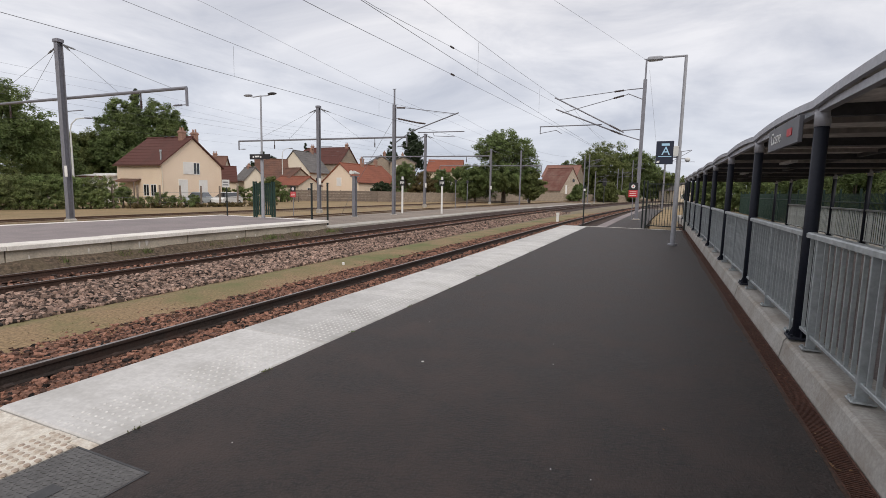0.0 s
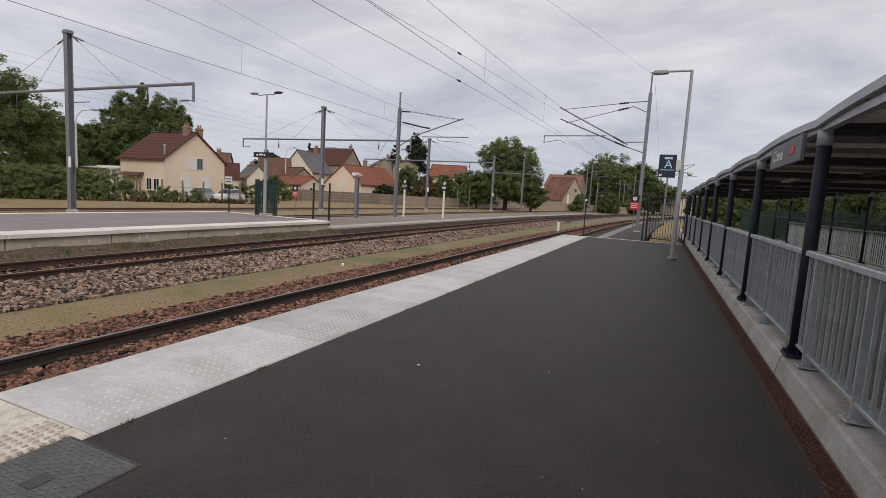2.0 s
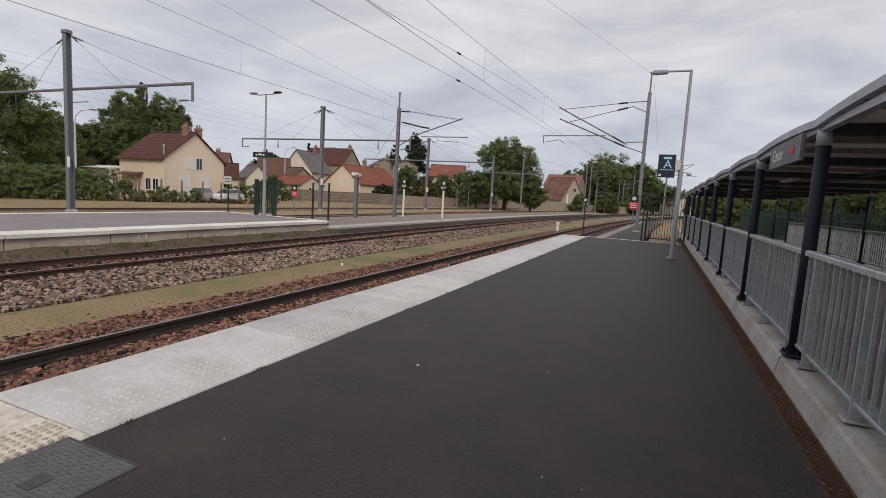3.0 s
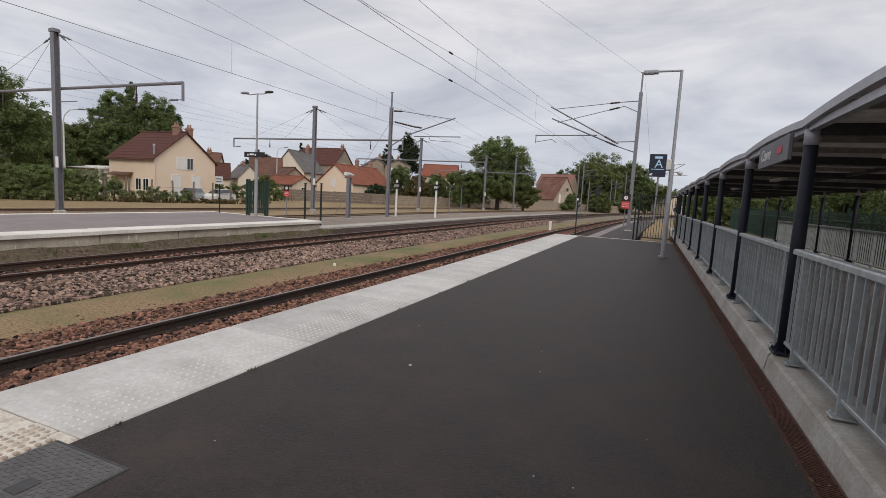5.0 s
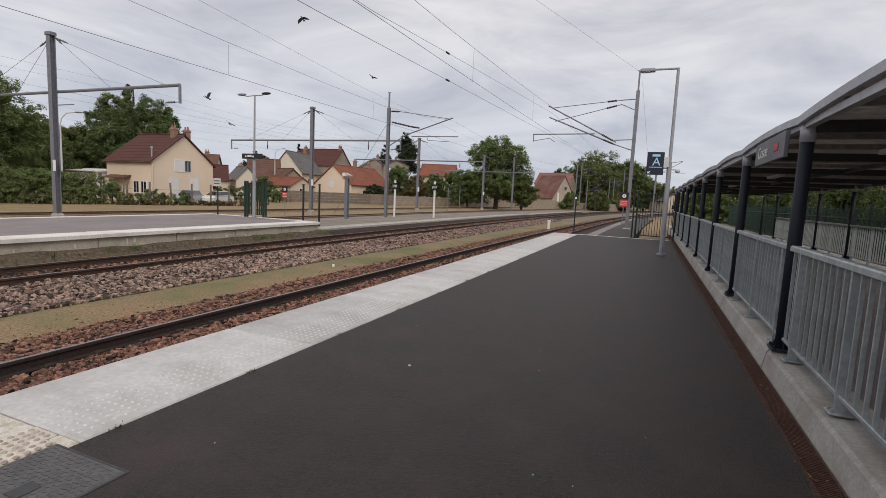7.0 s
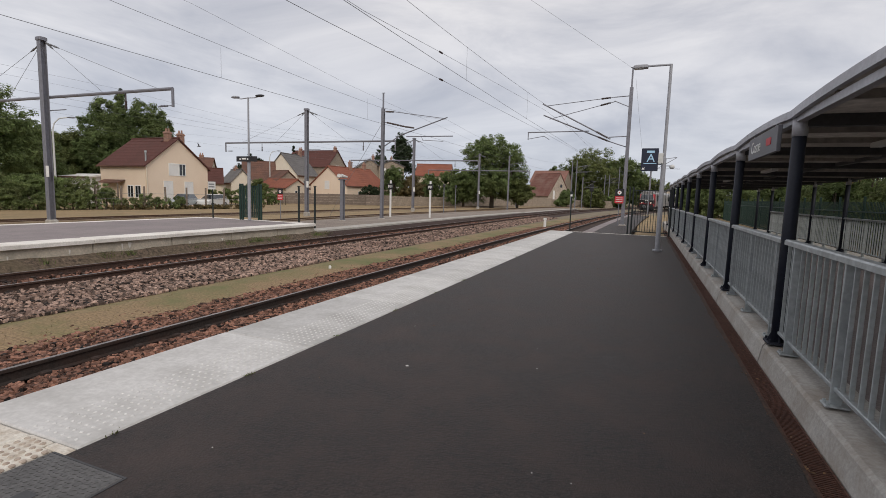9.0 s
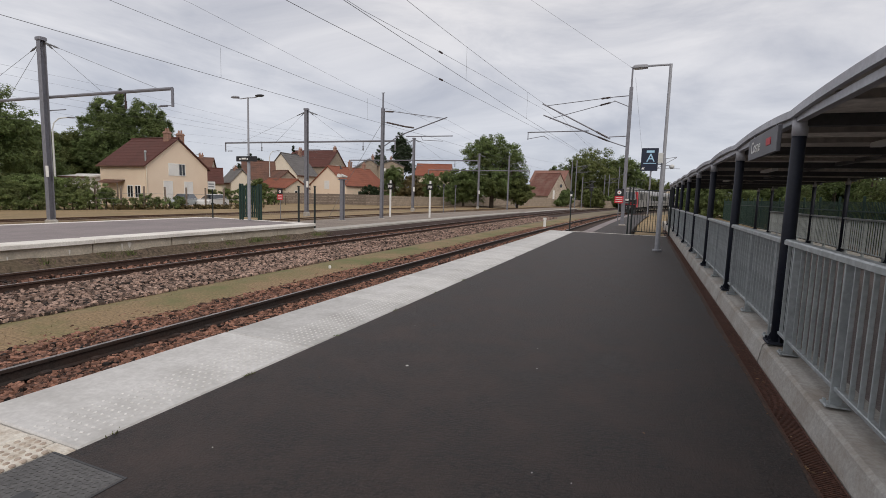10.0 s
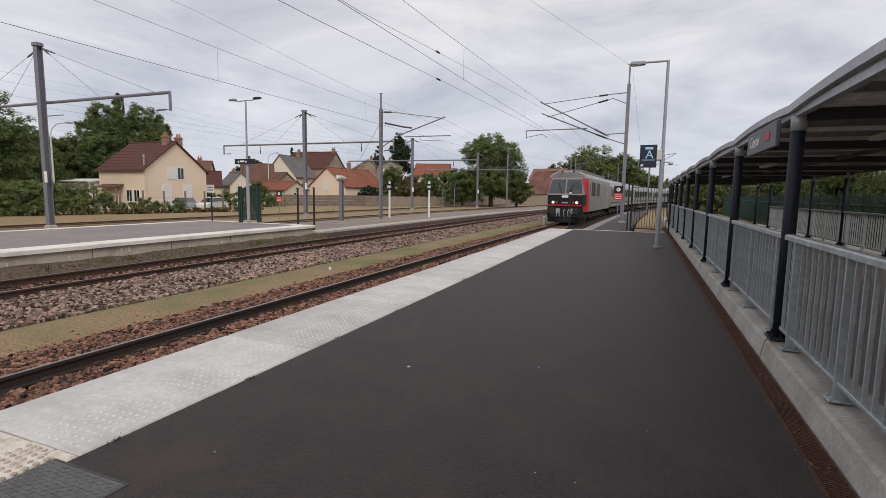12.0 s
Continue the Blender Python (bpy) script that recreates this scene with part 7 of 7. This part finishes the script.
# ---- birds ----
def pigeon():
    t = thing("pigeon", "dark grey pigeon in flight", "bird", group="pigeons")
    b = Shape()
    b.ball((0, 0, 0), (0.058, 0.135, 0.055), 10, 8)
    b.ball((0, 0.155, 0.025), (0.032, 0.042, 0.033), 8, 6)
    b.tube((0, 0.19, 0.02), (0, 0.222, 0.012), 0.011, 0.003, 6)
    body = part("body", b, FEATHER, t, smooth=True)
    tl = Shape()
    tl.prism([(-0.025, -0.11), (0.025, -0.11), (0.07, -0.25), (0, -0.262), (-0.07, -0.25)], -0.006, 0.006, "z")
    part("tail", tl, FEATHER, t)
    wings = []
    for sg in (-1, 1):
        w = Shape()
        w.prism([(0, 0.075), (sg * 0.15, 0.115), (sg * 0.28, 0.07), (sg * 0.385, -0.11), (sg * 0.29, -0.075), (sg * 0.16, -0.105), (0, -0.09)], -0.006, 0.006, "z")
        wings.append(part("wing", w, FEATHER, t, at=pose(sg * 0.035, 0, 0.02)))
    return t, wings


BIRDS = [pigeon() for _ in range(6)]

FLIGHTS = []
FLIGHTS.append([(0, (-25.3, 148.6, 8.88)), (1.2, (-25.3, 148.6, 8.88)), (5.0, (-22.95, 72.0, 4.56)), (5.6, (-22.47, 55.5, 7.72)), (5.8, (-22.11, 51.0, 8.32)), (6.0, (-21.53, 46.5, 8.97)), (6.2, (-21.47, 42.0, 9.42)), (6.4, (-21.14, 37.5, 10.22)), (6.5, (-21.13, 35.25, 10.28)), (6.6, (-21.09, 32.75, 10.69)), (6.8, (-20.26, 28.27, 10.87)), (7.0, (-19.21, 23.7, 11.24)), (7.1, (-18.53, 21.55, 11.4)), (8.0, (-11, 2, 13.0)), (12, (10, -60, 14))])
FLIGHTS.append([(0, (-26.2, 149.15, 8.88)), (1.6, (-26.2, 149.15, 8.88)), (5.0, (-24.24, 82.0, 2.63)), (5.8, (-24.5, 61.0, 6.7)), (6.0, (-24.07, 56.0, 6.93)), (6.2, (-23.88, 51.0, 7.13)), (6.4, (-22.96, 46.5, 7.62)), (6.5, (-22.24, 44.0, 7.9)), (6.6, (-21.91, 42.0, 8.35)), (6.7, (-21.41, 39.8, 8.9)), (6.8, (-20.85, 37.6, 9.26)), (6.9, (-20.65, 35.59, 9.99)), (7.0, (-20.34, 33.33, 10.26)), (7.2, (-19.34, 29.03, 10.6)), (7.8, (-17, 14, 12.2)), (8.3, (-15, 2, 13)), (12, (0, -60, 14))])
FLIGHTS.append([(0, (-27.0, 149.65, 8.88)), (1.0, (-27.0, 149.65, 8.88)), (5.2, (-24.11, 64.0, 1.75)), (6.2, (-24.29, 39.5, 4.5)), (6.3, (-24.44, 37.3, 4.71)), (6.4, (-24.81, 35.1, 5.17)), (6.5, (-24.96, 33.0, 5.62)), (6.6, (-25.14, 30.81, 5.91)), (6.8, (-25.35, 26.49, 6.51)), (7.0, (-25.11, 22.34, 6.75)), (7.2, (-23.91, 18.86, 7.33)), (7.8, (-24, 6, 9.0)), (12, (-30, -60, 12))])
FLIGHTS.append([(0, (-54.5, 84.5, 6.42)), (4.4, (-54.5, 84.5, 6.42)), (6.6, (-29.5, 34, 4.7)), (7.0, (-26.56, 25.42, 5.69)), (7.1, (-25.79, 23.3, 5.72)), (7.2, (-24.99, 21.06, 6.1)), (7.8, (-24, 8, 8.4)), (12, (-30, -60, 12))])
FLIGHTS.append([(0, (-53.0, 41.15, 7.22)), (8.6, (-53.0, 41.15, 7.22)), (10.5, (-31, 29, 4.2)), (11.2, (-17.51, 15.94, 5.5)), (11.3, (-15.46, 13.65, 5.54)), (11.4, (-13.62, 11.8, 5.76)), (11.5, (-11.65, 10.13, 5.78)), (11.6, (-10.07, 8.75, 5.9)), (12, (-4, 1, 6.8))])
FLIGHTS.append([(0, (-54.2, 41.15, 7.22)), (8.2, (-54.2, 41.15, 7.22)), (10.6, (-20, 46, 3.4)), (11.4, (-7.63, 25.7, 4.87)), (11.5, (-5.66, 21.98, 5.39)), (11.6, (-3.79, 18.16, 5.72)), (11.7, (-2.13, 14.33, 5.6)), (11.8, (-0.71, 10.42, 5.15)), (12, (1.6, 3, 5.6))])


# ---- what moves ----
def train_rows(centre, half):
    """Rows for a vehicle whose middle runs centre metres behind the train's nose; half: bogie distance from its middle."""
    nose = [(0, 335.0), (9, 110.0), (9.5, 97.5), (10, 85.0), (10.5, 73.0), (11, 61.0), (11.5, 49.6), (12, 37.6)]
    rows = []
    for i in range(49):
        t = i * 0.25
        s = float(np.interp(t, [a for a, _ in nose], [b for _, b in nose])) + centre
        a, b = LINE_A.at(s - half), LINE_A.at(s + half)
        way = math.degrees(math.atan2(-(a[0] - b[0]), a[1] - b[1]))
        rows.append((t, pose((a[0] + b[0]) / 2, (a[1] + b[1]) / 2, RAIL_Z, 0, 0, way)))
    return rows


def flight_rows(points, bank=0):
    rows = []
    for i, (t, p) in enumerate(points):
        q = points[min(i + 1, len(points) - 1)][1]
        o = points[max(i - 1, 0)][1]
        d = Vector(q) - Vector(o)
        way = math.degrees(math.atan2(-d.x, d.y))
        rise = math.degrees(math.atan2(d.z, math.hypot(d.x, d.y)))
        rows.append((t, pose(*p) @ pose(0, 0, 0, 0, 0, way) @ pose(0, 0, 0, rise + 12, bank if 5 < t < 12 else 0, 0)))
    return rows


def motions():
    walk(loco, train_rows(8.75, 4.85))
    for i, c in enumerate(COACHES):
        walk(c, train_rows(17.5 + 0.7 + 13.2 + 26.9 * i, 9.2))
    for k, ((bird, wings), points) in enumerate(zip(BIRDS, FLIGHTS)):
        walk(bird, flight_rows(points, (18, -25, 30, -30, 35, -38)[k]))
        for sg, w in zip((-1, 1), wings):
            rows = []
            leaves = points[1][0]
            for i in range(121):
                beat = math.sin(2 * math.pi * (i * 0.1 * 3.1 + k * 0.23 + 0.1))
                still = i * 0.1 < leaves
                rows.append((i * 0.1, pose(sg * 0.035, 0, 0.02, 0, -sg * (-8 if still else 10 + 36 * beat), -sg * (70 if still else 10))))
            walk(w, rows)


motions()
